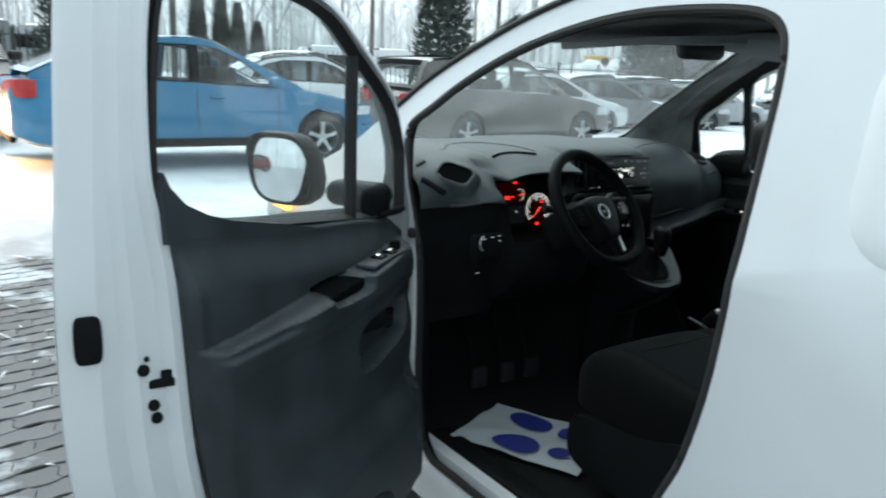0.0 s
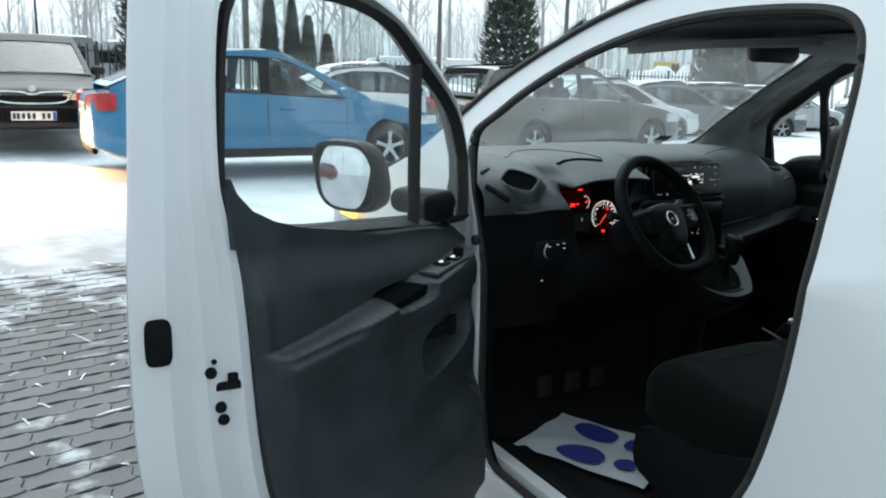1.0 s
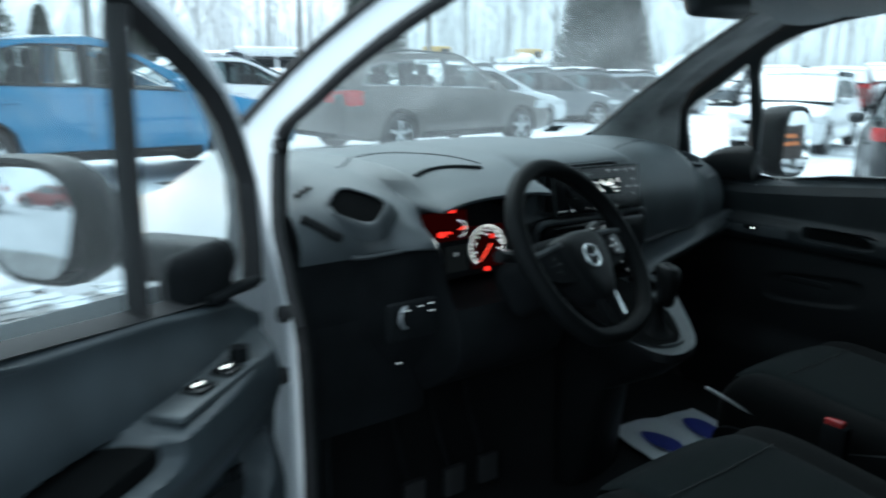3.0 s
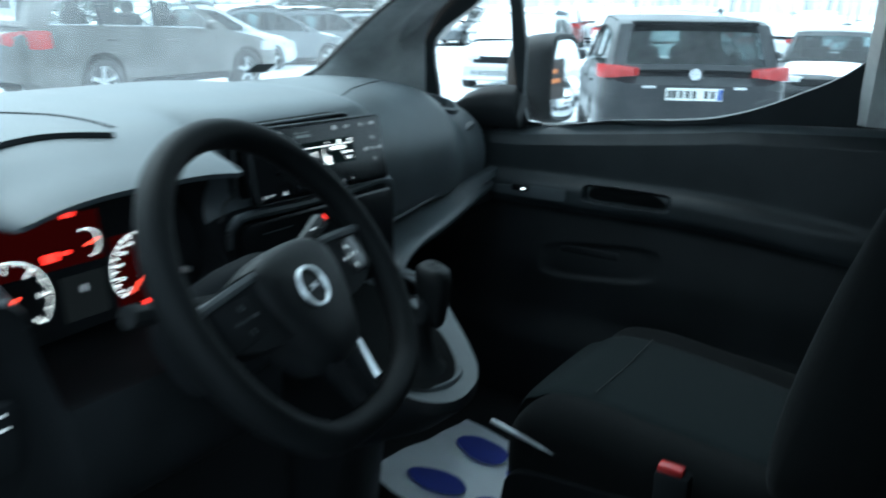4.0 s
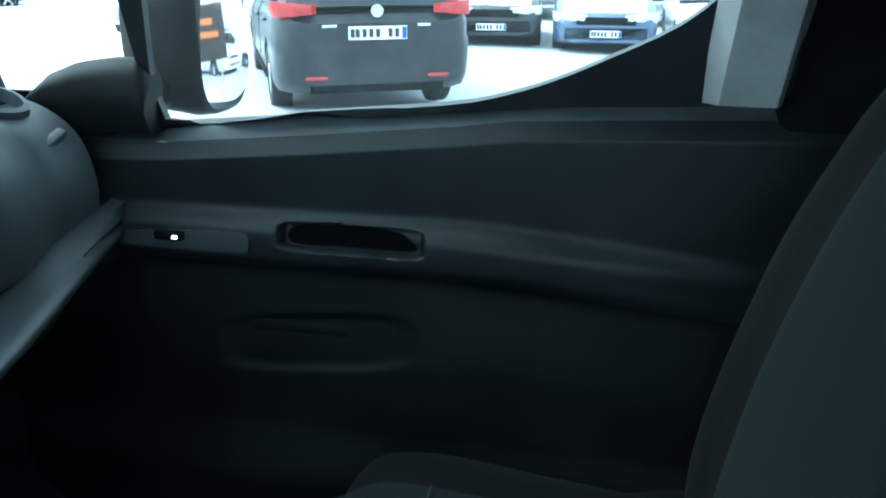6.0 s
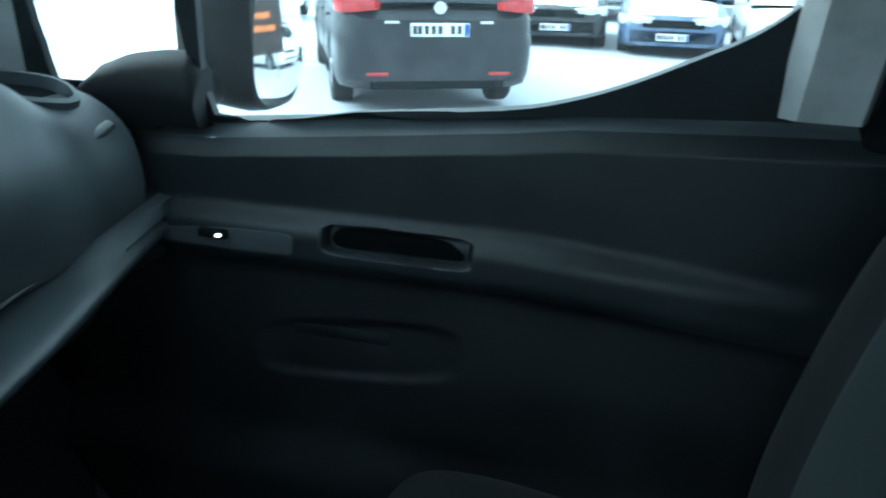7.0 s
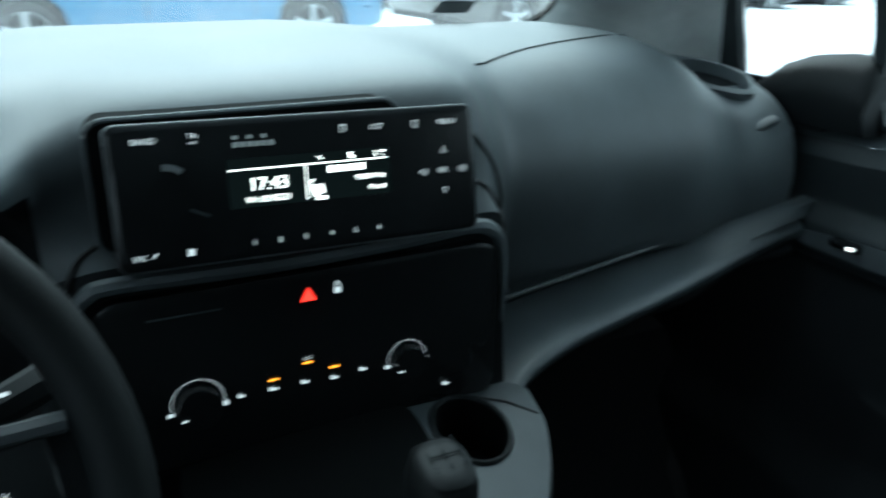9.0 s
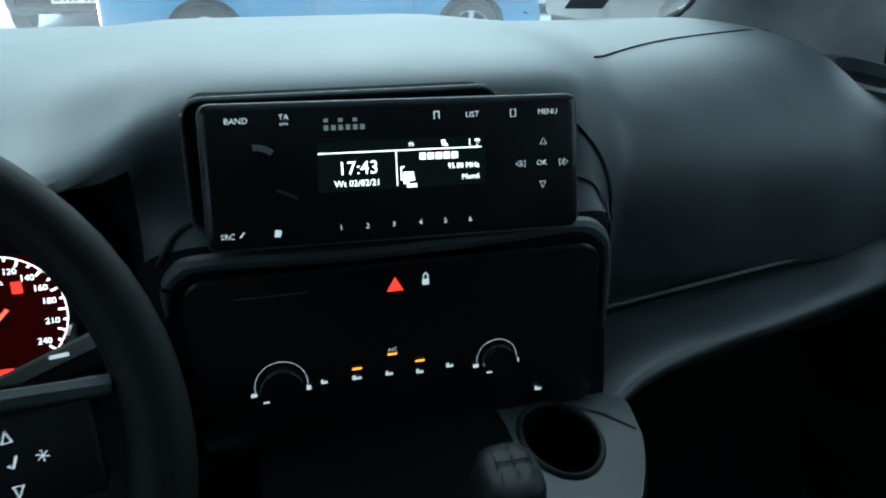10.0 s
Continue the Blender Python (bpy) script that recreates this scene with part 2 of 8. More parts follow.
def offset_loop(pts, d):
    """A closed 2D loop moved inwards by d (anticlockwise loops)."""
    n = len(pts)
    area = sum(pts[i][0] * pts[(i + 1) % n][1] - pts[(i + 1) % n][0] * pts[i][1] for i in range(n))
    sgn = 1 if area > 0 else -1
    out = []
    for i in range(n):
        t = Vector((pts[(i + 1) % n][0] - pts[i - 1][0], pts[(i + 1) % n][1] - pts[i - 1][1])).normalized()
        out.append(Vector((pts[i][0] - sgn * t.y * d, pts[i][1] + sgn * t.x * d)))
    return out

# ---- the van's body ----


def side_x(z):
    return -0.89 + (0.27 * (z - 1.2) if z > 1.2 else 0) + (0.05 * (0.7 - z) if z < 0.7 else 0)


def nose(y):
    """How far the side turns in towards the front of the van."""
    return 0.0 if y < 0.75 else 0.22 * (y - 0.75) ** 2


OPENING = spline([(0.200, 0.55), (0.203, 0.80), (0.214, 1.0), (0.250, 1.09), (0.290, 1.18), (0.328, 1.254), (0.357, 1.325), (0.357, 1.365), (0.335, 1.392), (0.261, 1.435), (0.162, 1.495), (0.024, 1.561),
                  (-0.114, 1.612), (-0.275, 1.653), (-0.436, 1.676), (-0.593, 1.680), (-0.707, 1.674), (-0.767, 1.659), (-0.799, 1.634), (-0.815, 1.601), (-0.826, 1.541), (-0.832, 1.45), (-0.838, 1.33), (-0.842, 1.22),
                  (-0.834, 1.10), (-0.816, 0.966), (-0.783, 0.829), (-0.745, 0.74), (-0.66, 0.56), (-0.56, 0.44), (-0.42, 0.40), (0.0, 0.40), (0.15, 0.415)], 3, True)
SIDE = [(-3.2, 0.33), (0.42, 0.33)] + [(0.80 + 0.36 * math.cos(a), 0.33 + 0.36 * math.sin(a)) for a in lin(math.pi, 0, 13)][1:] + [
    (1.48, 0.33), (1.58, 0.50), (1.60, 0.80), (1.52, 0.98), (1.30, 1.09), (1.05, 1.165), (0.86, 1.205), (0.66, 1.285), (0.47, 1.405), (0.30, 1.515), (0.08, 1.622),
    (-0.14, 1.705), (-0.40, 1.765), (-0.80, 1.795), (-3.2, 1.80)]

van = thing("delivery_van", pose(0, 0, 0), "white panel van with its driver's door open, parked on snowy paving", "van")


def put_left(y, z, off=0.0):
    return Vector((side_x(z) + nose(y) + off, y, z))


def put_right(y, z, off=0.0):
    return Vector((-side_x(z) - nose(y) - off, y, z))


ZC = [0.5, 0.7, 0.9, 1.05, 1.2, 1.3, 1.4, 1.5, 1.6, 1.7]


side_outer = [(-3.2, 0.33)] + SIDE[1:]
bm = sheet(side_outer, [[tuple(p) for p in OPENING]], put_left, 0.0, ZC, lin(0.8, 1.55, 6))
left_side = part("side_panel", bm, WHITE, van, "white painted side panel", 50)
bm = bmesh.new()
rings = []
for q, off in ((0.0, 0.003), (0.012, -0.001), (0.030, -0.006), (0.05, -0.007), (0.08, -0.007), (0.11, -0.007), (0.14, -0.007), (0.178, -0.007)):
    y0, y1, z0, z1 = -0.995 - q, -3.1 + q, 1.262 + q, 1.625 - q
    r = max(0.003, 0.10 - q * 0.55)
    loop = []
    for cy, cz, a0 in ((y0 - r, z1 - r, 0), (y1 + r, z1 - r, 90), (y1 + r, z0 + r, 180), (y0 - r, z0 + r, 270)):
        loop += [(cy + r * math.cos(radians(a0 + a)), cz + r * math.sin(radians(a0 + a))) for a in (0, 18, 36, 54, 72, 90)]
    rings.append([put_left(y + 0.06 * max(0, z - 1.3), z, off) for y, z in loop])
loft(bm, rings, True, False)
part("pressed_field", bm, WHITE, van, "raised pressed field on the load bay", 60)
side_right = SIDE[:-11] + [(1.05, 1.165), (0.88, 1.20), (0.80, 1.26), (0.70, 1.37), (0.50, 1.50), (0.30, 1.61), (0.08, 1.69), (-0.14, 1.735), (-0.40, 1.765), (-0.80, 1.795), (-3.2, 1.80)]
P_DOOR = [(0.74, 1.05), (0.74, 1.30), (0.62, 1.405), (0.44, 1.515), (0.20, 1.635), (0.0, 1.70), (-0.84, 1.71), (-0.84, 0.42), (0.20, 0.42), (0.26, 1.05)]
bm = sheet(side_right, [P_DOOR], put_right, 0.0, ZC, lin(0.8, 1.55, 6))
part("side_panel", bm, WHITE, van, sharp=50)

# jamb round the driver's opening: white flange, black seal, black inner trim
for sgn, put in ((1, put_left),):
    l0 = [Vector(p) for p in OPENING]
    l1, l2, l3 = offset_loop(l0, 0.001), offset_loop(l0, 0.003), offset_loop(l0, 0.009)
    bm = bmesh.new()
    loft(bm, [[put(p.x, p.y, 0) for p in l0], [put(p.x, p.y, 0.003) for p in l1], [put(p.x, p.y, 0.010) for p in l2]], True, False)
    part("door_frame", bm, WHITE, van, "white painted door frame", 50)
    part("door_seal", tube([put(p.x, p.y, 0.010) for p in offset_loop(l0, 0.010)], 0.011, 8, True), RUBBER, van, "black rubber door seal")
    bm = bmesh.new()
    loft(bm, [[put(p.x, p.y, 0.010) for p in l2], [put(p.x, p.y, 0.014) for p in l3], [put(p.x, p.y, 0.024) for p in offset_loop(l0, 0.010)], [put(p.x, p.y, 0.036) for p in offset_loop(l0, 0.003)]], True, False)
    part("opening_trim", bm, DEEP, van, "black plastic trim inside the door opening")
# dark strip in the gap outside the pillar, between door and body
outer_line = spline([(0.50, 1.37), (0.455, 1.405), (0.29, 1.508), (0.07, 1.61), (-0.15, 1.69), (-0.42, 1.75), (-0.7, 1.765)], 5)
part("roof_seal", tube([put_left(p.x, p.y, -0.002) for p in outer_line], 0.009, 6), RUBBER, van, "thin black weather strip")
# lower step: white sill with ridges and a dark tread
bm = bmesh.new()
prof = [(-0.90, 0.30), (-0.90, 0.375), (-0.885, 0.40), (-0.845, 0.402), (-0.84, 0.43), (-0.805, 0.435), (-0.80, 0.415)]
loft(bm, [[Vector((x, y, z)) for x, z in prof] for y in lin(-0.75, 0.26, 12)], False, False)
part("sill", bm, WHITE, van, "white painted door sill")
bm = rbox(0.07, 0.92, 0.02, 0.006, 2, (-0.765, -0.22, 0.432))
part("sill_tread", bm, TRIM, van, "black plastic tread plate")
# hinges and bolts on the front jamb
for z in (1.040, 0.912):
    b = disc(0.016, 0.012, 18, pose(-0.884, 0.287, z, 0, 0, 90), None, 0.014)
    part("hinge_bolt", b, RUBBER, van, "dark round plug on the door frame")
bm = rbox(0.06, 0.05, 0.09, 0.012, 2, (-0.875, 0.262, 0.72))
part("door_hinge", bm, WHITE, van)
bm = rbox(0.02, 0.03, 0.05, 0.006, 2, (-0.842, -0.80, 1.03))
part("striker", bm, CHROME, van, "bright steel door striker")
bm = rbox(0.012, 0.022, 0.012, 0.004, 2, (-0.842, -0.79, 1.12))
part("striker", bm, CHROME, van)

# roof, bonnet, front
bm = bmesh.new()
rings = []
for y in lin(-3.2, -0.14, 12):
    zs = 1.80 if y < -0.8 else 1.795 - 0.09 * ((y + 0.8) / 0.66) ** 2
    rings.append([Vector((x * (-side_x(zs)) / 0.73, y, zs + 0.035 * (1 - (x / 0.73) ** 2))) for x in lin(-0.73, 0.73, 13)])
loft(bm, rings, False, False)
part("roof", bm, WHITE, van, "white painted roof")
bm = bmesh.new()
rings = []
for y, z in [(1.18, 1.195), (1.22, 1.19), (1.35, 1.15), (1.48, 1.08), (1.60, 0.97), (1.66, 0.84), (1.68, 0.6), (1.66, 0.33)]:
    rings.append([Vector((x, y - 0.30 * (abs(x) / 0.87) ** 3 * (1 if y > 1.4 else 0.6), z - 0.05 * (abs(x) / 0.87) ** 2)) for x in lin(-0.86, 0.86, 15)])
loft(bm, rings, False, False)
part("bonnet", bm, WHITE, van, "white painted bonnet and nose")
bm = field(lambda u, v: Vector((u, 1.02 - 0.22 * u * u + v * 0.2, 1.20 - v * 0.01)), lin(-0.84, 0.84, 15), [0, 1])
part("cowl", bm, DEEP, van, "black plastic windscreen cowl")
for sx in (-1, 1):
    bm = rbox(0.10, 0.28, 0.17, 0.04, 3, (sx * 0.80, 1.36, 0.96))
    part("headlamp", bm, LENS, van, "clear headlamp")
    bm = rbox(0.03, 0.14, 0.05, 0.012, 2, (sx * 0.862, 1.27, 0.99))
    part("indicator", bm, glow("amber_lamp", (1.0, 0.5, 0.12), 1.5) if sx < 0 else ORANGE, van, "amber indicator lens")


def wheel(parent, m, r=0.315, w=0.2, spokes=5, rim_mat=SILVER, tyre_mat=None, lv=""):
    """Tyre with rounded shoulders and an alloy rim with spokes; the axle lies along local y, outside at y = 0."""
    ty = bmesh.new()
    prof = [(r * 0.64, 0.0), (r * 0.74, -0.012), (r * 0.90, -0.008), (r * 0.97, 0.012), (r, 0.04), (r, w - 0.04), (r * 0.96, w - 0.01), (r * 0.66, w)]
    n = 28
    rings = [[Vector((q * math.cos(2 * math.pi * k / n), y, q * math.sin(2 * math.pi * k / n))) for q, y in prof] for k in range(n)]
    rings.append([v.copy() for v in rings[0]])
    loft(ty, rings, False, False)
    bmesh.ops.remove_doubles(ty, verts=ty.verts, dist=1e-5)
    t = part("wheel", ty, tyre_mat or RUBBER, parent, "black tyre")
    t.matrix_local = m
    rm = bmesh.new()
    prof = [(r * 0.66, 0.002), (r * 0.63, 0.004), (r * 0.61, 0.03), (r * 0.60, 0.10)]
    rings = [[Vector((q * math.cos(2 * math.pi * k / n), y, q * math.sin(2 * math.pi * k / n))) for q, y in prof] for k in range(n)]
    rings.append([v.copy() for v in rings[0]])
    loft(rm, rings, False, False)
    for s in range(spokes):
        a = 2 * math.pi * s / spokes + 0.3
        ring = []
        for q, hw in ((r * 0.10, 0.030), (r * 0.40, 0.024), (r * 0.62, 0.032)):
            c = Vector((math.cos(a), 0, math.sin(a))) * q
            t_ = Vector((-math.sin(a), 0, math.cos(a))) * hw
            dy = 0.010 + 0.012 * (1 - q / r)
            ring.append([c + t_ + Vector((0, dy, 0)), c + t_ * 0.7 + Vector((0, dy - 0.012, 0)), c - t_ * 0.7 + Vector((0, dy - 0.012, 0)), c - t_ + Vector((0, dy, 0)), c + Vector((0, dy + 0.03, 0))])
        loft(rm, ring)
    disc(r * 0.15, 0.03, 14, pose(0, 0.004, 0), rm)
    rim = part("rim", rm, rim_mat, t, "silver alloy rim")
    back = part("brake", disc(r * 0.58, 0.02, 20, pose(0, 0.09, 0)), DEEP, t)
    return t


for sx in (-1, 1):
    for y in (0.80, -1.98):
        wheel(van, pose(sx * 0.89, y, 0.315, 0, 0, -90 if sx < 0 else 90), 0.315, 0.2)

# windscreen, pillars, roof lining, floor, bulkhead


def screen_at(u, v):
    """u across (-1..1), v from base to header."""
    base = Vector((0.74 * u, 1.06 - 0.20 * u * u, 1.235))
    top = Vector((0.66 * u, -0.03 + 0.16 * u * u, 1.715 - 0.03 * u * u))
    p = base.lerp(top, v)
    p.z += 0.03 * math.sin(math.pi * v) * (1 - 0.3 * u * u)
    return p


scr = part("windscreen", field(screen_at, lin(-1, 1, 17), lin(0, 1, 9)), SCREEN, van, "slightly misted clear windscreen")
# parking sticker low on the screen
bm = field(lambda u, v: screen_at(u, v) + Vector((0, -0.006, -0.004)), lin(0.53, 0.61, 4), lin(0.085, 0.125, 4))
part("sticker", bm, GREYPL, van, "small dark rectangular sticker on the windscreen")


def trim_edge(sx, v):
    """Where the pillar lining meets the windscreen."""
    u = 0.985 if sx < 0 else float(np.interp(v, [-0.06, 0.0, 0.035, 0.06, 0.10, 0.17, 0.33, 0.47, 0.63, 0.76, 0.84, 1.02], [0.60, 0.66, 0.716, 0.755, 0.776, 0.765, 0.738, 0.719, 0.672, 0.625, 0.57, 0.50]))
    return screen_at(sx * u, v)


def pillar_trim(sx):
    """Inner lining of the front pillar, from the dash to the roof."""
    bm = bmesh.new()
    rings = []
    for v in lin(-0.06, 1.02, 37):
        p = trim_edge(sx, v)
        z = p.z
        back = float(np.interp(v, [-0.06, 0.22, 0.35, 0.55, 0.68, 1.02], [0.68, 0.675, 0.628, 0.496, 0.403, 0.10])) if sx > 0 else (0.61 if v < 0.26 else 0.61 - (v - 0.26))
        far = Vector((sx * (-side_x(z) - 0.132), back + 0.02, z))
        lip = p + Vector((-sx * 0.004, -0.016, -0.014))
        ring = [screen_at(sx * 0.99, v) + Vector((0, -0.006, -0.004)), p + Vector((0, -0.004, -0.004)), lip]
        for q in lin(0.12, 0.9, 7):
            m_ = lip.lerp(far, q)
            k = 0.035 * math.sin(math.pi * q)
            ring.append(m_ + Vector((-sx * k * 0.3, -k, -k * 0.35)))
        rings.append(ring + [far, Vector((sx * (-side_x(z) - 0.095), back - 0.03, z))])
    loft(bm, rings, False, False)
    return bm


for sx in (-1, 1):
    edge = [trim_edge(sx, v) for v in lin(-0.02, 1, 28)]
    part("screen_seal", tube([p + Vector((0, -0.012, -0.009)) for p in edge], 0.007 if sx > 0 else 0.010, 6), RUBBER, van, "black windscreen edge")
part("pillar_trim", pillar_trim(1), PILLAR, van, "light grey front pillar lining", 60)
part("pillar_trim", pillar_trim(-1), PILLAR, van, sharp=60)
bm = field(lambda u, v: Vector((u * (0.68 - 0.02 * v), (-0.04 + 0.16 * u * u) * (1 - v) - 0.95 * v, 1.69 - 0.05 * u * u + 0.03 * math.sin(math.pi * v))), lin(-1, 1, 13), lin(0, 1, 9))
part("roof_lining", bm, LINER, van, "grey fabric headliner")
def header_at(u, v):
    low = screen_at(u * 0.97, 0.825) + Vector((0, -0.008, -0.006))
    back = Vector((u * 0.67, -0.24 + 0.16 * u * u, 1.700 - 0.05 * u * u))
    p = low.lerp(back, v)
    p.z -= 0.016 * math.sin(math.pi * min(1, v * 1.6 + 0.1)) if v < 0.6 else 0.0
    return p


part("header_lining", field(header_at, lin(-1, 1, 17), lin(0, 1, 9)), LINER, van, "grey lining along the windscreen header", 60)
for sx in (-1, 1):
    bm = sheet(spline([(0.05, 0.0), (0.30, 0.0), (0.52, 0.03), (0.56, 0.10), (0.54, 0.17), (0.30, 0.19), (0.06, 0.18)], 3, True), [],
               lambda u, v: Vector((sx * u, -0.02 + 0.16 * (u / 0.66) ** 2 - v * 0.95, 1.650 - 0.05 * (u / 0.66) ** 2 + 0.03 * v)), 0.018)
    part("sun_visor", bm, LINER, van, "grey folded-up sun visor", 50)
bm = rbox(0.20, 0.05, 0.062, 0.024, 4)
bmesh.ops.transform(bm, matrix=pose(0.01, 0.03, 1.622, -12), verts=bm.verts)
rv = part("rear_view_mirror", bm, DASH, van, "black rear-view mirror housing")
part("mirror_stem", tube([(0, 0.06, 1.62), (0, 0.10, 1.66), (0, 0.11, 1.69)], 0.013), DEEP, rv)
floor_p = field(lambda u, v: Vector((u, v, 0.425 + 0.30 * sstep(0.48, 0.75, v) - 0.0)), lin(-0.80, 0.80, 9), lin(-0.95, 0.80, 22))
part("floor", floor_p, CARPET, van, "black cab floor covering")
bm = sheet([(-0.80, 0.41), (0.80, 0.41), (0.80, 1.20), (0.70, 1.60), (0.62, 1.74), (-0.62, 1.74), (-0.70, 1.60), (-0.80, 1.20)], [], lambda x, z: Vector((x, -0.95, z)), 0.03)
part("bulkhead", bm, DEEP, van, "dark bulkhead behind the seats")
bm = field(lambda u, v: Vector((u, 0.80 + 0.05 * v, 0.40 + 0.82 * v)), lin(-0.84, 0.84, 5), lin(0, 1, 4))
part("firewall", bm, DEEP, van)
for sx in (-1, 1):
    bm = sheet([(0.27, 0.41), (0.84, 0.41), (0.84, 1.20), (0.30, 1.20)] if sx < 0 else [(0.18, 0.41), (0.84, 0.41), (0.84, 1.20), (0.50, 1.20)], [], lambda y, z: Vector((sx * 0.80, y, z)), 0.012)
    part("kick_panel", bm, DEEP, van, "black footwell side lining")
# right-hand centre pillar: black base, light upper cover with a bright edge
for sx in (-1, 1):
    bm = bmesh.new()
    rings = []
    for z in lin(1.222, 1.70, 9):
        x = sx * (-side_x(z) - (0.098 if sx > 0 else 0.075))
        y0 = -0.362 - 0.06 * (z - 1.2) if sx > 0 else -0.86
        y1 = -0.470 - 0.07 * (z - 1.2) if sx > 0 else -0.93
        rings.append([Vector((x + sx * 0.04, y0 + 0.004, z)), Vector((x, y0, z)), Vector((x - sx * 0.022, y0 - 0.022, z)), Vector((x - sx * 0.026, y1 + 0.02, z)), Vector((x + sx * 0.02, y1, z))])
    loft(bm, rings, False, False)
    part("centre_pillar_cover", bm, PILLAR, van, "light grey centre pillar cover", 30)
    bm = rbox(0.09, 0.58, 0.82, 0.02, 2, (sx * 0.835, -0.66 if sx > 0 else -0.93 - 0.28, 0.80))
    part("centre_pillar_base", bm, DEEP, van, "black lower pillar lining")
bm = rbox(0.05, 0.58, 0.55, 0.02, 2, (0.80, -0.745, 1.45))
part("side_lining", bm, DEEP, van)

# ---- the driver's door, standing open ----
DOOR = Matrix(((-0.819, 0.573, 0, -0.934), (-0.573, -0.819, 0, 0.154), (0, 0, 1, 0), (0, 0, 0, 1)))
ddoor = thing("driver_door", DOOR, "open white van door with a dark plastic lining and misted window", "car door")
IN_KEYS = [(0.0, 0.46), (-0.01, 0.80), (0.0, 1.07), (0.06, 1.23), (0.085, 1.32), (0.155, 1.455), (0.33, 1.575), (0.47, 1.65), (0.66, 1.69), (0.90, 1.685), (0.985, 1.655), (1.012, 1.56),
           (1.015, 1.38), (0.998, 1.30), (0.965, 1.18), (0.936, 0.91), (0.903, 0.755), (0.84, 0.60), (0.72, 0.48), (0.60, 0.45), (0.30, 0.44)]
OUT_KEYS = [(-0.03, 0.40), (-0.045, 0.80), (-0.04, 1.10), (0.0, 1.24), (0.04, 1.345), (0.125, 1.50), (0.31, 1.625), (0.455, 1.70), (0.66, 1.735), (0.92, 1.73), (1.03, 1.70), (1.055, 1.60),
            (1.072, 1.38), (1.08, 1.28), (1.09, 1.12), (1.087, 0.90), (1.06, 0.76), (0.99, 0.56), (0.84, 0.42), (0.66, 0.38), (0.32, 0.38)]


def door_depth(s, z):
    """The window frame is thinner than the door, but not at the rear edge."""
    return 1 - 0.5 * sstep(1.08, 1.26, z) * (1 - sstep(0.62, 0.95, s))


l_in, l_out = spline([(*p, 0) for p in IN_KEYS], 4, True), spline([(*p, 0) for p in OUT_KEYS], 4, True)
bm = bmesh.new()
rings = []
for f, n in ((0.0, -0.004), (0.02, 0.004), (0.16, 0.002), (0.24, -0.018), (0.52, -0.030), (0.62, -0.052), (0.86, -0.062), (0.93, -0.085), (0.99, -0.112), (1.0, -0.128), (0.96, -0.134)):
    ring = [(a.x + (b.x - a.x) * f, a.y + (b.y - a.y) * f) for a, b in zip(l_in, l_out)]
    rings.append([Vector((s, n * door_depth(s, z), z)) for s, z in ring])
loft(bm, rings, True, False)
part("door_shell", bm, WHITE, ddoor, "white painted door edge with a stepped shut face", 30)
WIN = spline([(0.093, 1.30), (0.10, 1.335), (0.17, 1.445), (0.345, 1.557), (0.47, 1.63), (0.66, 1.665), (0.89, 1.66), (0.958, 1.635), (0.982, 1.56), (0.992, 1.42), (0.993, 1.365), (0.984, 1.338), (0.948, 1.306),
              (0.891, 1.280), (0.829, 1.261), (0.74, 1.243), (0.58, 1.224), (0.335, 1.194), (0.12, 1.172), (0.085, 1.185)], 3, True)
WINL = [(p.x, p.y) for p in WIN]


def skin(s, z):
    return Vector((s, -0.134 * door_depth(s, z), z))


bm = sheet([(p.x - (p.x - 0.5) * 0.004, p.y) for p in spline([(*p, 0) for p in OUT_KEYS], 4, True)], [[(s_ - 0.036 * sstep(0.75, 0.35, s_), z_ + 0.016 * sstep(1.35, 1.50, z_) * sstep(0.75, 0.45, s_)) for s_, z_ in WINL]], skin, 0.0, ZC)
part("outer_skin", bm, WHITE, ddoor, "white painted outer door skin", 50)
bm = bmesh.new()
# window surround, black, from lining to glass
w1, w2 = offset_loop(WINL, -0.012), offset_loop(WINL, -0.003)
loft(bm, [[Vector((p.x, -0.004, p.y)) for p in w1], [Vector((p.x, 0.004, p.y)) for p in offset_loop(WINL, -0.0075)], [Vector((p.x, -0.004, p.y)) for p in w2], [Vector((p.x, -0.022, p.y)) for p in offset_loop(WINL, 0.003)], [Vector((p.x, -0.03, p.y)) for p in w2]], True, False)
part("window_surround", bm, RUBBER, ddoor, "black window surround", 50)
bm = sheet(offset_loop(WINL, -0.002), [], lambda s, z: Vector((s, -0.020 - 0.01 * (z - 1.2), z)), 0.0)
dglass = part("window_pane", bm, DOORGLASS, ddoor, "misted door window glass")
dglass.visible_shadow = False
bm = tube([(0.345, -0.014, 1.19), (0.343, -0.016, 1.40), (0.338, -0.018, 1.555)], 0.017, 8, False, None, 0.7)
part("window_divider", bm, RUBBER, ddoor, "black upright bar in the window")

# lining: one relief with ledge, arm rest, grab recess, handle bowl and map pocket
TOPZ = [(0.05, 1.095), (0.10, 1.135), (0.15, 1.162), (0.335, 1.192), (0.58, 1.216), (0.74, 1.236), (0.86, 1.255), (0.98, 1.262)]


def top_z(s):
    return float(np.interp(s, [p[0] for p in TOPZ], [p[1] for p in TOPZ]))


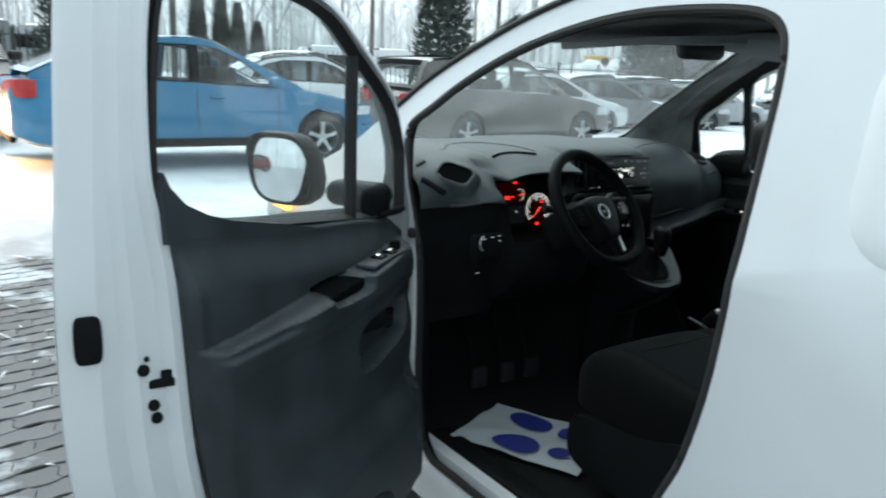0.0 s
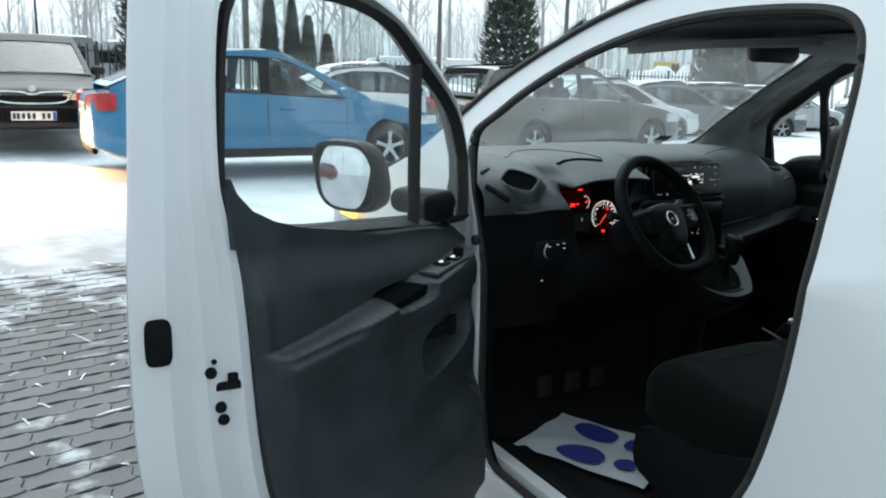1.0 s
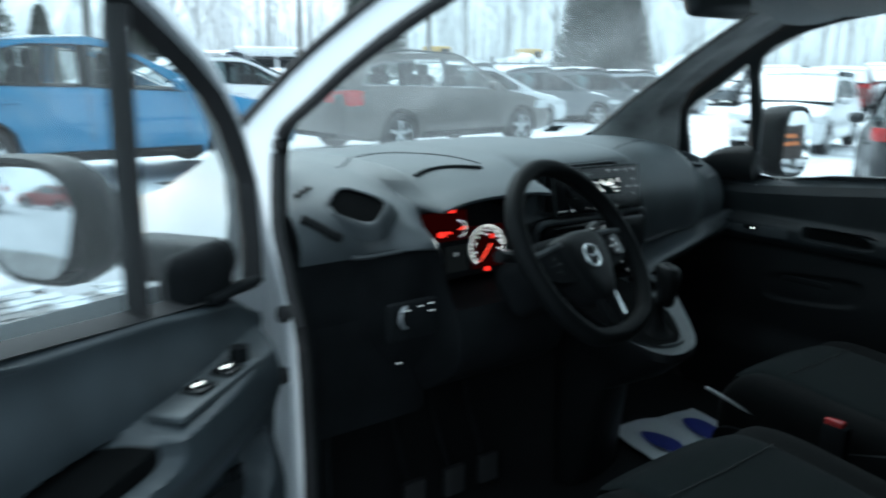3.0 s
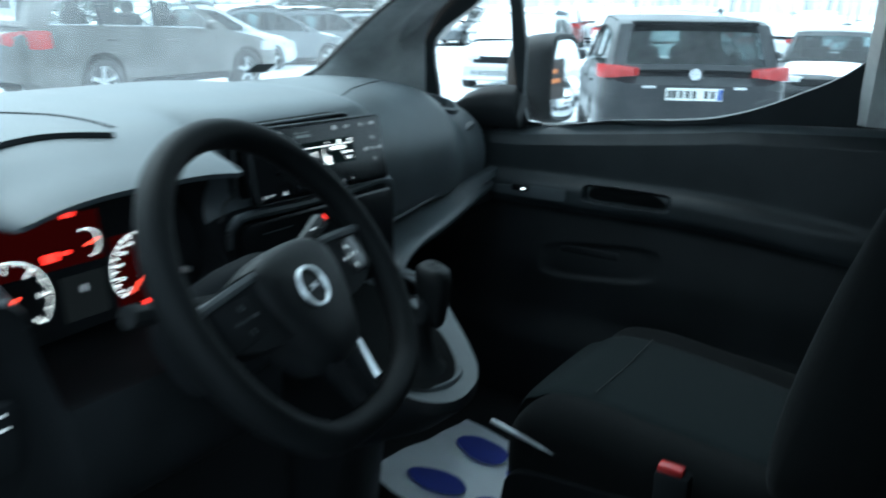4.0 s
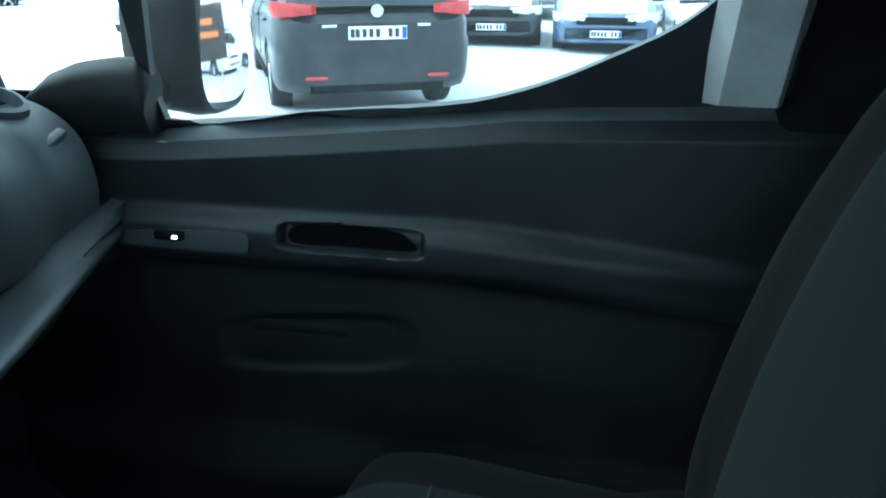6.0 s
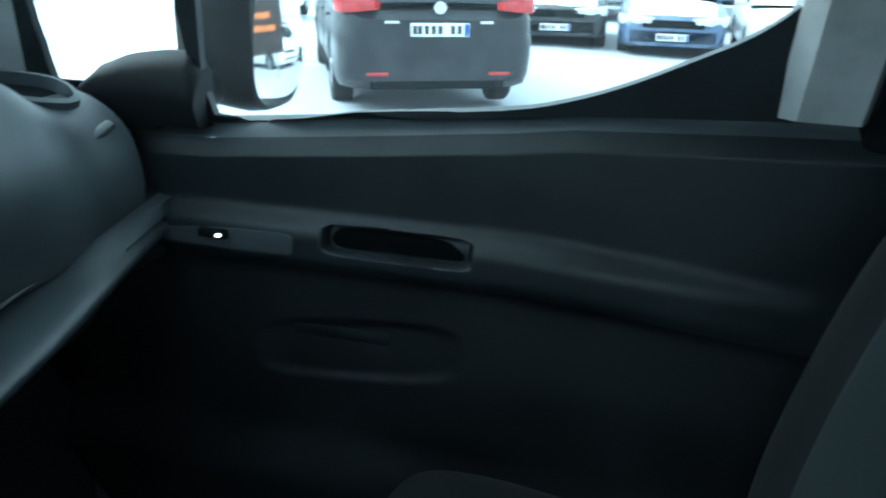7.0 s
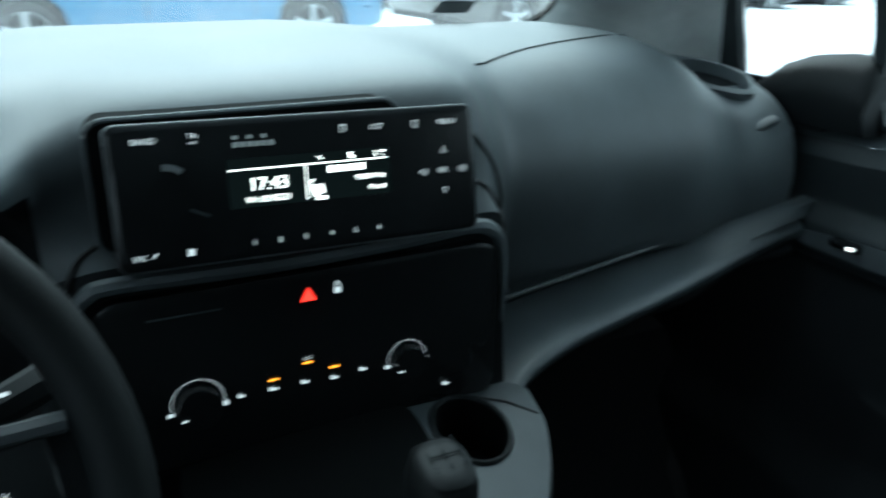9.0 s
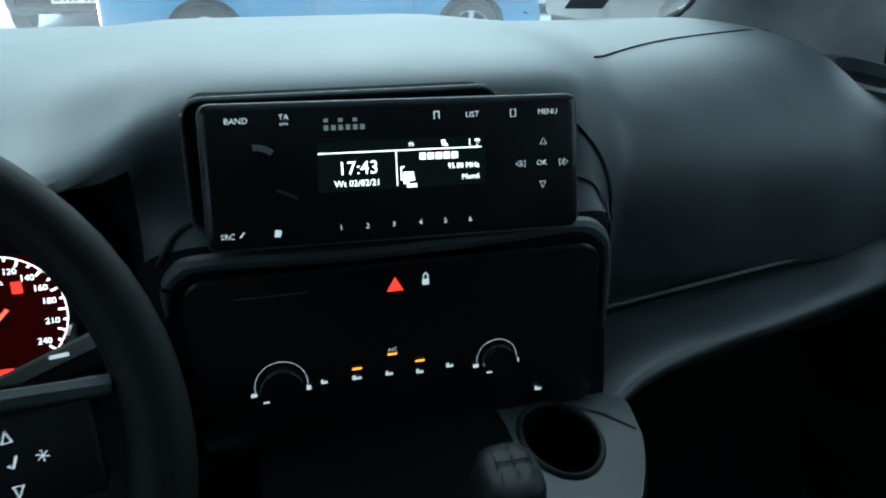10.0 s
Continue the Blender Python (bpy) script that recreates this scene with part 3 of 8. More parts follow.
def lining(s, z):
    zt = top_z(s)
    n = 0.012 + 0.022 * sstep(zt - 0.02, zt - 0.11, z) - 0.02 * sstep(zt - 0.012, zt, z)
    # arm rest: a flat-topped ledge that narrows towards the rear
    arm_top = 1.098 - 0.042 * sstep(0.15, 0.95, s)
    arm_low = 1.040 - 0.006 * s
    fade = sstep(0.06, 0.16, s) * (1 - sstep(0.90, 0.955, s))
    depth = (0.044 + 0.022 * sstep(0.15, 0.42, s)) * (1 - 0.35 * sstep(0.60, 0.93, s)) * fade
    n -= 0.012 * (1 - sstep(0.08, 0.30, s))
    n += depth * sstep(arm_top + 0.005, arm_top - 0.007, z) * (0.70 + 0.30 * sstep(arm_low - 0.05, arm_low, z))
    # shallow dish in the ledge's rear end
    n -= 0.009 * sstep(0.70, 0.76, s) * (1 - sstep(0.90, 0.93, s)) * sstep(arm_top - 0.026, arm_top - 0.016, z) * sstep(arm_top + 0.006, arm_top - 0.004, z)
    n += 0.012 * sstep(1.02, 0.86, z) * sstep(0.02, 0.15, s) * (1 - sstep(0.80, 0.94, s))
    # grab pocket
    g = max(0.0, 1 - abs((s - 0.515) / 0.092) ** 4 - abs((z - 1.069) / 0.021) ** 4)
    n -= 0.026 * sstep(0, 0.7, g)
    # bowl of the inner door handle
    h = max(0.0, 1 - ((s - 0.325) / 0.15) ** 4 - ((z - 0.925 - (0.325 - s) * 0.12) / 0.058) ** 4)
    n -= 0.05 * min(1, h * 3)
    # map pocket bulge and its long slot
    n += 0.045 * sstep(0.78, 0.66, z) * sstep(0.04, 0.14, s) * (1 - sstep(0.70, 0.86, s))
    k = max(0.0, 1 - ((s - 0.16) / 0.045) ** 4 - ((z - 0.69) / 0.14) ** 4)
    n -= 0.03 * min(1, k * 3)
    k = max(0.0, 1 - ((s - 0.52) / 0.14) ** 2 - ((z - 0.52) / 0.06) ** 2)
    n -= 0.05 * min(1, k * 3)
    return n


def lining_at(u, v):
    """u 0..1 from hinge to rear edge, v 0..1 from bottom to top."""
    zz = 0.45 + v * 0.81
    s0 = float(np.interp(zz, [0.45, 0.90, 1.0, 1.03, 1.09, 1.26], [0.065, 0.100, 0.140, 0.145, 0.120, 0.075]))
    s1 = float(np.interp(zz, [0.45, 0.60, 0.755, 0.91, 1.18, 1.27], [0.64, 0.84, 0.905, 0.938, 0.967, 0.985]))
    s = s0 + (s1 - s0) * u
    zt = top_z(s)
    z = 0.45 + v * (zt - 0.45)
    e = min(1, min(u, 1 - u) / 0.02, v / 0.03)
    return Vector((s, lining(s, z) * (0.25 + 0.75 * math.sqrt(e)) if e < 1 else lining(s, z), z))


part("door_lining", field(lining_at, lin(0, 1, 200), lin(0, 1, 250)), DOOR_LIT, ddoor, "black grained plastic door lining", 60)
bm = sheet([(s, top_z(s) - 0.012) for s in lin(0.994, 0.55, 12)] + [(0.55, 1.2035), (0.60, 1.214), (0.67, 1.231), (0.74, 1.245), (0.829, 1.263), (0.891, 1.282), (0.948, 1.308), (0.984, 1.340), (0.998, 1.365), (1.004, 1.33)], [], lambda s, z: Vector((s, -0.001, z)), 0.014)
part("corner_filler", bm, DOOR_LIT, ddoor, "black plastic corner below the window")
# sheet in the pocket, coloured with the pocket's shade
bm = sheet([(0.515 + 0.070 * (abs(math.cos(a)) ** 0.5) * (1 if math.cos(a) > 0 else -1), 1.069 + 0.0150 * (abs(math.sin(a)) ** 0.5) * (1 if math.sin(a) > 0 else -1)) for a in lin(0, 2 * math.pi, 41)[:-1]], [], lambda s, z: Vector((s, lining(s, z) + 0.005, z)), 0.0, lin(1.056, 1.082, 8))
part("grab_pocket", bm, VOID, ddoor, "grab pocket with its shade painted black", 60)
bm = rbox(0.200, 0.050, 0.010, 0.004, 2, (0.312, 0.056, 1.094))
bmesh.ops.rotate(bm, cent=(0.312, 0.056, 1.094), matrix=Matrix.Rotation(radians(4), 3, "Z"), verts=bm.verts)
sw = part("switch_panel", bm, DASH, ddoor, "grey window switch panel on the arm rest")
for i, s_ in enumerate((0.262, 0.325)):
    part("window_switch", rbox(0.036, 0.030, 0.008, 0.003, 2, (s_ + 0.008, 0.058, 1.101)), PIANO, sw, "black rocker switch")
    part("switch_mark", rbox(0.012, 0.006, 0.002, 0.0, 1, (s_ + 0.008, 0.056, 1.1055)), LIT, sw, "lit white switch mark")
part("mirror_knob", disc(0.013, 0.020, 16, pose(0.228, 0.050, 1.098, 90)), DEEP, sw, "black mirror adjusting knob")
bm = rbox(0.17, 0.012, 0.028, 0.006, 2, (0.33, 0.055, 0.935))
bmesh.ops.rotate(bm, cent=(0.33, 0.055, 0.935), matrix=Matrix.Rotation(radians(-8), 3, "Y"), verts=bm.verts)
part("inner_handle", bm, TRIM, ddoor, "dark grey inner door handle")
part("lock_lever", rbox(0.03, 0.012, 0.05, 0.005, 2, (0.255, 0.052, 0.93)), PIANO, ddoor)
# details on the shut face


def shut(u, z, n=0.0):
    """A place on the door's rear shut face; u 0 at the lining, 1 at the outer skin."""
    zi = sorted((q.y, q.x) for q in l_in if q.x > 0.6 and q.y > 0.5)
    zo = sorted((q.y, q.x) for q in l_out if q.x > 0.6 and q.y > 0.5)
    a = float(np.interp(z, [q[0] for q in zi], [q[1] for q in zi]))
    b = float(np.interp(z, [q[0] for q in zo], [q[1] for q in zo]))
    d = float(np.interp(u, [0, 0.16, 0.24, 0.52, 0.62, 0.86, 1.0], [0, 0.002, -0.018, -0.03, -0.052, -0.062, -0.128]))
    return Vector((a + (b - a) * u + n * 0.6, d + n * 0.8, z))


def on_shut(bm, u, z, n=0.003):
    bmesh.ops.transform(bm, matrix=Matrix.Translation(shut(u, z, n)) @ pose(0, 0, 0, 0, 0, -38), verts=bm.verts)
    return bm


cap = bmesh.new()
loft(cap, [[Vector((0.021 * q * (abs(math.cos(a)) ** 0.45) * (1 if math.cos(a) > 0 else -1), y, 0.039 * q * (abs(math.sin(a)) ** 0.45) * (1 if math.sin(a) > 0 else -1))) for a in lin(0, 2 * math.pi, 33)[:-1]] for q, y in ((1, -0.004), (1, 0.002), (0.9, 0.004))])
part("shut_face_cap", on_shut(cap, 0.90, 1.105, 0.013), DEEP, ddoor, "black oval plastic cap")
part("door_latch", on_shut(rbox(0.055, 0.006, 0.016, 0.006, 2), 0.31, 1.012), DEEP, ddoor, "dark latch slot")
part("door_latch", on_shut(rbox(0.018, 0.006, 0.028, 0.006, 2), 0.22, 1.02), DEEP, ddoor)
for u, z, r in ((0.47, 1.042, 0.010), (0.42, 1.060, 0.0045), (0.38, 0.976, 0.010), (0.36, 0.952, 0.010)):
    part("latch_screw", on_shut(disc(r, 0.004, 14, pose(0, -0.002, 0)), u, z, 0.004), DEEP, ddoor, "dark screw head")
# outside mirror
bm = bmesh.new()
rings = []
for f, sc in ((0.006, 0.80), (-0.006, 0.84), (-0.014, 0.90), (-0.010, 0.97), (0.02, 1.0), (0.06, 0.95), (0.10, 0.74), (0.12, 0.40)):
    ring = []
    for k in range(28):
        a = 2 * math.pi * k / 28
        c, s_ = math.cos(a), math.sin(a)
        x = (abs(c) ** 0.62) * (1 if c > 0 else -1) * 0.097 * sc
        z = (abs(s_) ** 0.62) * (1 if s_ > 0 else -1) * 0.094 * sc
        ring.append(Vector((0.225 - f, -0.279 + x - 0.02 * (z / 0.1), 1.268 + z)))
    rings.append(ring)
loft(bm, rings)
mh = part("mirror_housing", bm, TRIM, ddoor, "black plastic door mirror housing", 50)


def convex_glass(w, h, m, R=1.3):
    """A domed mirror glass with rounded corners, facing local +x."""
    bm = bmesh.new()
    rings = []
    for q in (1.0, 0.85, 0.65, 0.45, 0.25, 0.08):
        ring = []
        for k in range(28):
            a = 2 * math.pi * k / 28
            c, s_ = math.cos(a), math.sin(a)
            y, z = q * w * (abs(c) ** 0.62) * (1 if c > 0 else -1), q * h * (abs(s_) ** 0.62) * (1 if s_ > 0 else -1)
            ring.append(m @ Vector((-(y * y + z * z) / (2 * R), y, z)))
        rings.append(ring)
    loft(bm, rings, True, False)
    bm.verts.ensure_lookup_table()
    bm.faces.new([bm.verts[len(bm.verts) - 28 + k] for k in range(28)])
    return bm


bm = convex_glass(0.078, 0.081, Matrix.Translation((0.2325, -0.286, 1.268)) @ pose(0, 0, 0, -11, -4, 0))
part("mirror_glass", bm, MIRROR, mh, "mirror glass")
bm = rbox(0.09, 0.17, 0.066, 0.032, 5, (0.155, -0.09, 1.212))
part("mirror_arm", bm, TRIM, ddoor, "black mirror arm")
bm = rbox(0.135, 0.05, 0.08, 0.024, 5, (0.21, -0.022, 1.205))
part("mirror_foot", bm, DEEP, ddoor)
part("sill_insert", rbox(0.13, 0.02, 0.012, 0.005, 2, (0.165, 0.010, 1.178)), DEEP, ddoor)

# rubber stops on the hinge edge
for px_, py_, pz_ in ((-0.942, 0.150, 1.093), (-0.936, 0.172, 0.978)):
    o = part("rubber_stop", rbox(0.024, 0.024, 0.030, 0.011, 3), RUBBER, ddoor, "round black rubber stop")
    o.matrix_local = ddoor.matrix_world.inverted() @ Matrix.Translation((px_, py_, pz_))

# ---- the passenger's door, shut ----
pdoor = thing("passenger_door", pose(0, 0, 0), "closed van door with a dark plastic lining and clear window", "car door")
PX = 0.80


def p_inner(y, z, off=0.0):
    return Vector((PX - (0.20 * (z - 1.2) if z > 1.2 else 0) + off, y, z))


QUARTER = spline([(0.602, 1.180), (0.620, 1.25), (0.612, 1.36), (0.50, 1.435), (0.408, 1.498), (0.392, 1.49), (0.392, 1.35), (0.392, 1.19), (0.48, 1.176)], 3, True)
MAINW = spline([(0.357, 1.168), (0.354, 1.35), (0.35, 1.52), (0.20, 1.595), (0.0, 1.632), (-0.25, 1.645), (-0.40, 1.62), (-0.430, 1.52), (-0.422, 1.43), (-0.390, 1.37), (-0.335, 1.318), (-0.257, 1.277),
                (-0.19, 1.246), (-0.126, 1.224), (-0.05, 1.208), (0.148, 1.188)], 3, True)


def p_top(y):
    return float(np.interp(y, [-0.50, -0.34, -0.14, -0.065, 0.148, 0.365, 0.66], [1.230, 1.224, 1.214, 1.204, 1.182, 1.162, 1.152]))


outer_p = [(0.71, 1.15), (0.71, 1.37), (0.45, 1.555), (0.20, 1.645), (0.0, 1.69), (-0.47, 1.70)] + [(y, p_top(y) - 0.006) for y in lin(-0.47, 0.71, 12)]
bm = sheet(outer_p, [[(p.x, p.y) for p in QUARTER], [(p.x, p.y) for p in MAINW]], lambda y, z: p_inner(y, z), 0.014, [1.2, 1.3, 1.4, 1.5, 1.6])
part("window_surround", bm, DOOR_SHADED, pdoor, "black inner window surround", 50)
for loop in (QUARTER, MAINW):
    bm = sheet(offset_loop([(p.x, p.y) for p in loop], -0.004), [], lambda y, z: p_inner(y, z, 0.010), 0.0, [1.2, 1.4])
    g = part("window_pane", bm, GLASS, pdoor, "clear door window glass")
    g.visible_shadow = False
bm = sheet(P_DOOR,
           [[(0.705, 1.09), (0.705, 1.318), (0.60, 1.398), (0.43, 1.505), (0.19, 1.625), (0.0, 1.685), (-0.62, 1.69), (-0.68, 1.60), (-0.66, 1.36), (-0.55, 1.20), (-0.34, 1.12), (0.0, 1.09)]],
           lambda y, z: put_right(y, z, -0.004), 0.0, ZC)
part("outer_skin", bm, WHITE, pdoor, "white painted outer door skin", 50)


def p_lining(y, z):
    zt = p_top(y)
    n = 0.0
    n += 0.026 + 0.040 * min(1, max(0, (zt - z) / 0.05)) ** 0.65
    ledge = 1.026 - 0.035 * sstep(-0.02, -0.55, y)
    arm = math.exp(-((z - ledge + 0.022) / 0.036) ** 4) * sstep(-0.56, -0.30, y) * (1 - sstep(0.47, 0.55, y))
    n += 0.024 * arm * (1 - 0.5 * sstep(-0.05, -0.45, y))
    n += 0.02 * sstep(0.98, 0.82, z)
    g = max(0.0, 1 - abs((y - 0.080) / 0.108) ** 6 - abs((z - ledge + 0.008) / 0.021) ** 6)
    n -= 0.020 * sstep(0, 0.5, g)
    h = max(0.0, 1 - ((y - 0.14) / 0.155) ** 4 - ((z - 0.852 + 0.10 * (y - 0.14)) / 0.045) ** 4)
    n -= 0.008 * min(1, h * 1.5)
    n += 0.03 * sstep(0.72, 0.62, z)
    return n


PXL = 0.836


def p_lining_at(y, v):
    z = 0.46 + v * (p_fold(y) - 0.46)
    return Vector((PXL - p_lining(y, z), y, z))


def p_fold(y):
    """Lower edge of the arm rest, where the upper lining ends."""
    return 0.968 - 0.035 * sstep(-0.02, -0.55, y)


def p_middle_at(y, v):
    z = p_fold(y) + v * (p_top(y) - 0.026 - p_fold(y))
    return Vector((PXL - p_lining(y, z), y, z))


def p_sill_at(y, v):
    z = p_top(y) - 0.026 * (1 - v)
    return Vector((PXL - p_lining(y, z), y, z))


# paler strip: the window's light on the ledge, put into the colour
part("upper_lining", field(p_sill_at, lin(-0.56, 0.64, 60), lin(0, 1, 16)), DASH, pdoor, "ledge below the window with its light put into a paler grey", 60)
part("arm_lining", field(p_middle_at, lin(-0.56, -0.05, 80) + lin(-0.047, 0.207, 130) + lin(0.212, 0.64, 80), lin(0, 0.36, 90) + lin(0.365, 1, 60)), DOOR_SHADED, pdoor, "dark grey middle lining with the arm rest", 60)
# blacker plastic carries the shade below the arm rest
part("door_lining", field(p_lining_at, lin(-0.56, 0.64, 150), lin(0, 1, 120)), TRIM, pdoor, "lower door lining with its shade put into black plastic", 60)
pocket = [(y + 0.004, z) for y, z in [(p.x, p.y) for p in spline([(0.172, 1.012), (0.160, 1.029), (0.09, 1.032), (0.02, 1.030), (-0.005, 1.022), (-0.016, 1.009), (0.0, 1.004), (0.09, 1.004), (0.155, 1.003)], 4, True)]]
# the pocket's shade, laid in as a near-black sheet
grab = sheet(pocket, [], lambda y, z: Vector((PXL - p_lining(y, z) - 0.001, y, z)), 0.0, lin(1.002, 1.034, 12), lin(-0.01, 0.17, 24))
part("grab_pocket", grab, VOID, pdoor, "grab pocket in the arm rest with its shade painted black", 60)
bm = sheet(spline([(0.436, 0.998), (0.425, 1.010), (0.33, 1.019), (0.245, 1.021), (0.227, 1.014), (0.228, 0.997), (0.24, 0.991), (0.33, 0.990), (0.425, 0.992)], 4, True), [], lambda y, z: Vector((PXL - p_lining(y, z) - 0.004, y, z)), 0.006, lin(0.988, 1.022, 8))
sp = part("switch_panel", bm, GREYPL, pdoor, "dark grey window switch panel")
part("window_switch", rbox(0.012, 0.045, 0.014, 0.004, 2, (PXL - 0.008 - p_lining(0.345, 1.010), 0.345, 1.012)), PIANO, sp, "black rocker switch")
part("switch_mark", rbox(0.003, 0.007, 0.004, 0.0, 1, (PXL - 0.0155 - p_lining(0.345, 1.010), 0.333, 1.012)), LIT, sp, "lit white switch mark")
bm = rbox(0.012, 0.15, 0.020, 0.005, 2, (0.766, 0.165, 0.872))
part("inner_handle", bm, TRIM, pdoor, "dark grey inner door handle")
bm = rbox(0.03, 0.11, 0.012, 0.005, 2, (0.778, 0.49, 1.150))
part("sill_vent", bm, DEEP, pdoor)
# triangular mirror cover inside, and the outside mirror
bm = bmesh.new()
rings = []
for y, h in ((0.582, 0.005), (0.562, 0.040), (0.525, 0.068), (0.48, 0.085), (0.43, 0.092), (0.388, 0.091), (0.375, 0.084), (0.367, 0.064)):
    rings.append([Vector((PX - 0.005, y, 1.150)), Vector((PX - 0.04, y, 1.152)), Vector((PX - 0.052, y, 1.160 + h * 0.35)), Vector((PX - 0.045, y, 1.160 + h * 0.75)), Vector((PX - 0.024, y, 1.160 + h)), Vector((PX + 0.005, y, 1.160 + h))])
loft(bm, rings)
part("mirror_cover", bm, TRIM, pdoor, "rounded black inner mirror cover", 50)
MC = Vector((0.953, 0.385, 1.262))
bm = bmesh.new()
rings = []
for f, sc in ((0.006, 0.82), (-0.006, 0.86), (-0.014, 0.91), (-0.010, 0.97), (0.02, 1.0), (0.07, 0.95), (0.12, 0.74), (0.14, 0.40)):
    rings.append([Vector((MC.x + (abs(math.cos(a)) ** 0.55) * (1 if math.cos(a) > 0 else -1) * 0.088 * sc, MC.y - 0.03 + f, MC.z + (abs(math.sin(a)) ** 0.55) * (1 if math.sin(a) > 0 else -1) * 0.115 * sc)) for a in lin(0, 2 * math.pi, 29)[:-1]])
loft(bm, rings)
pm = part("mirror_housing", bm, TRIM, pdoor, "black plastic door mirror housing", 50)
bm = convex_glass(0.075, 0.100, Matrix.Translation(MC + Vector((0, -0.034, 0))) @ pose(0, 0, 0, 0, 0, -104.5) @ pose(0, 0, 0, 0, -2.5, 0))
part("mirror_glass", bm, MIRROR, pm, "mirror glass")
bm = rbox(0.12, 0.08, 0.06, 0.025, 3, (0.83, 0.43, 1.19))
part("mirror_arm", bm, TRIM, pdoor, "black mirror arm")

# ---- dashboard ----
dash = thing("dashboard", pose(0, 0, 0.8), "dark grey grained plastic van dashboard across the cab", "dashboard")
D0 = Matrix.Translation((0, 0, -0.8))


def dpart(name, bm, mat, parent=None, label="", sharp=35):
    """A part of the dashboard, given in the cab's own places."""
    ob = part(name, bm, mat, parent or dash, label, sharp)
    if parent is None:
        ob.matrix_local = D0
    return ob


PROF = {
    "left": [(0.86, 1.215), (0.76, 1.243), (0.60, 1.262), (0.46, 1.258), (0.38, 1.248), (0.32, 1.232), (0.280, 1.205), (0.262, 1.172), (0.262, 1.135), (0.272, 1.09), (0.29, 0.95), (0.42, 0.80)],
    "vent": [(0.95, 1.235), (0.84, 1.262), (0.62, 1.272), (0.45, 1.266), (0.36, 1.256), (0.28, 1.236), (0.220, 1.205), (0.192, 1.178), (0.172, 1.158), (0.205, 1.138), (0.23, 0.95), (0.38, 0.80)],
    "driver": [(1.00, 1.24), (0.88, 1.272), (0.62, 1.285), (0.38, 1.280), (0.27, 1.258), (0.205, 1.228), (0.398, 1.212), (0.408, 1.030), (0.215, 1.020), (0.160, 1.015), (0.16, 0.90), (0.32, 0.80)],
    "centre": [(1.04, 1.245), (0.90, 1.278), (0.62, 1.288), (0.46, 1.283), (0.385, 1.270), (0.355, 1.240), (0.345, 1.165), (0.332, 1.130), (0.326, 1.07), (0.320, 1.00), (0.316, 0.92), (0.33, 0.80)],
    "pass": [(1.00, 1.24), (0.86, 1.266), (0.68, 1.274), (0.54, 1.264), (0.465, 1.236), (0.415, 1.18), (0.405, 1.11), (0.425, 1.025), (0.445, 0.985), (0.425, 0.952), (0.425, 0.905), (0.62, 0.86)],
    "right": [(0.90, 1.215), (0.78, 1.222), (0.64, 1.215), (0.565, 1.205), (0.505, 1.187), (0.462, 1.15), (0.445, 1.09), (0.45, 1.035), (0.455, 1.010), (0.435, 0.992), (0.435, 0.965), (0.62, 0.90)],
}
STATIONS = [(-0.85, "left"), (-0.72, "left"), (-0.63, "vent"), (-0.60, "vent"), (-0.565, "driver"), (-0.45, "driver"), (-0.33, "driver"), (-0.285, "driver"), (-0.195, "centre"), (0.0, "centre"),
            (0.085, "centre"), (0.30, "pass"), (0.40, "pass"), (0.52, "pass"), (0.66, "right"), (0.735, "right")]


def dash_profile(x):
    i = max(k for k in range(len(STATIONS)) if STATIONS[k][0] <= x + 1e-9)
    if i == len(STATIONS) - 1:
        return [Vector((0, *p)) for p in PROF[STATIONS[i][1]]]
    (xa, a), (xb, b) = STATIONS[i], STATIONS[i + 1]
    t = sstep(xa, xb, x)
    ts = [t] * 12
    if (a, b) == ("centre", "pass"):
        ts = [sstep(0.085 + 0.105 * min(1, k / 7), 0.30 - 0.06 * min(1, k / 7), x) for k in range(12)]
    pr = [Vector((0, *p)).lerp(Vector((0, *q)), w) for p, q, w in zip(PROF[a], PROF[b], ts)]
    d = abs(x + 0.405)
    for k in (4, 5, 6):
        pr[k].z -= 0.018 * ((d / 0.165) ** 3 if d < 0.165 else math.exp(-((d - 0.165) / 0.06) ** 2))
    if 0.235 <= x <= 0.66:
        lift = 0.10 * (x - 0.235) / 0.425 * (1 - t if b == "right" else 1)
        for k in (8, 9, 10, 11):
            pr[k].z += lift * 0.35
    return pr


xs_d = lin(-0.85, -0.57, 14) + lin(-0.56, -0.22, 22)[0:] + lin(-0.21, 0.08, 12) + lin(0.09, 0.31, 24) + lin(0.325, 0.735, 24)
rings = []
for x in xs_d:
    pr = dash_profile(x)
    rings.append([Vector((x, p.y, p.z)) for p in spline(pr, 4)])
bm = bmesh.new()
ca, cb = min(k for k, x in enumerate(xs_d) if x > -0.578), min(k for k, x in enumerate(xs_d) if x > -0.235)
loft(bm, [r[:22] for r in rings], False, False)
loft(bm, [r[21:33] for r in rings[:ca + 1]], False, False)
cc = min(k for k, x in enumerate(xs_d) if x > 0.24)
loft(bm, [r[21:28] for r in rings[cb:cc + 1]], False, False)
loft(bm, [r[21:33] for r in rings[cc:]], False, False)
bmesh.ops.remove_doubles(bm, verts=bm.verts, dist=1e-5)
dpart("dash_body", bm, DASH, None, "dark grey grained dashboard moulding", 40)
bm = bmesh.new()
loft(bm, [r[21:33] for r in rings[ca:cb + 1]], False, False)
dpart("cluster_recess", bm, DEEP, None, "black recess round the instruments", 40)
bm = bmesh.new()
loft(bm, [r[27:33] for r in rings[cb:cc + 1]], False, False)
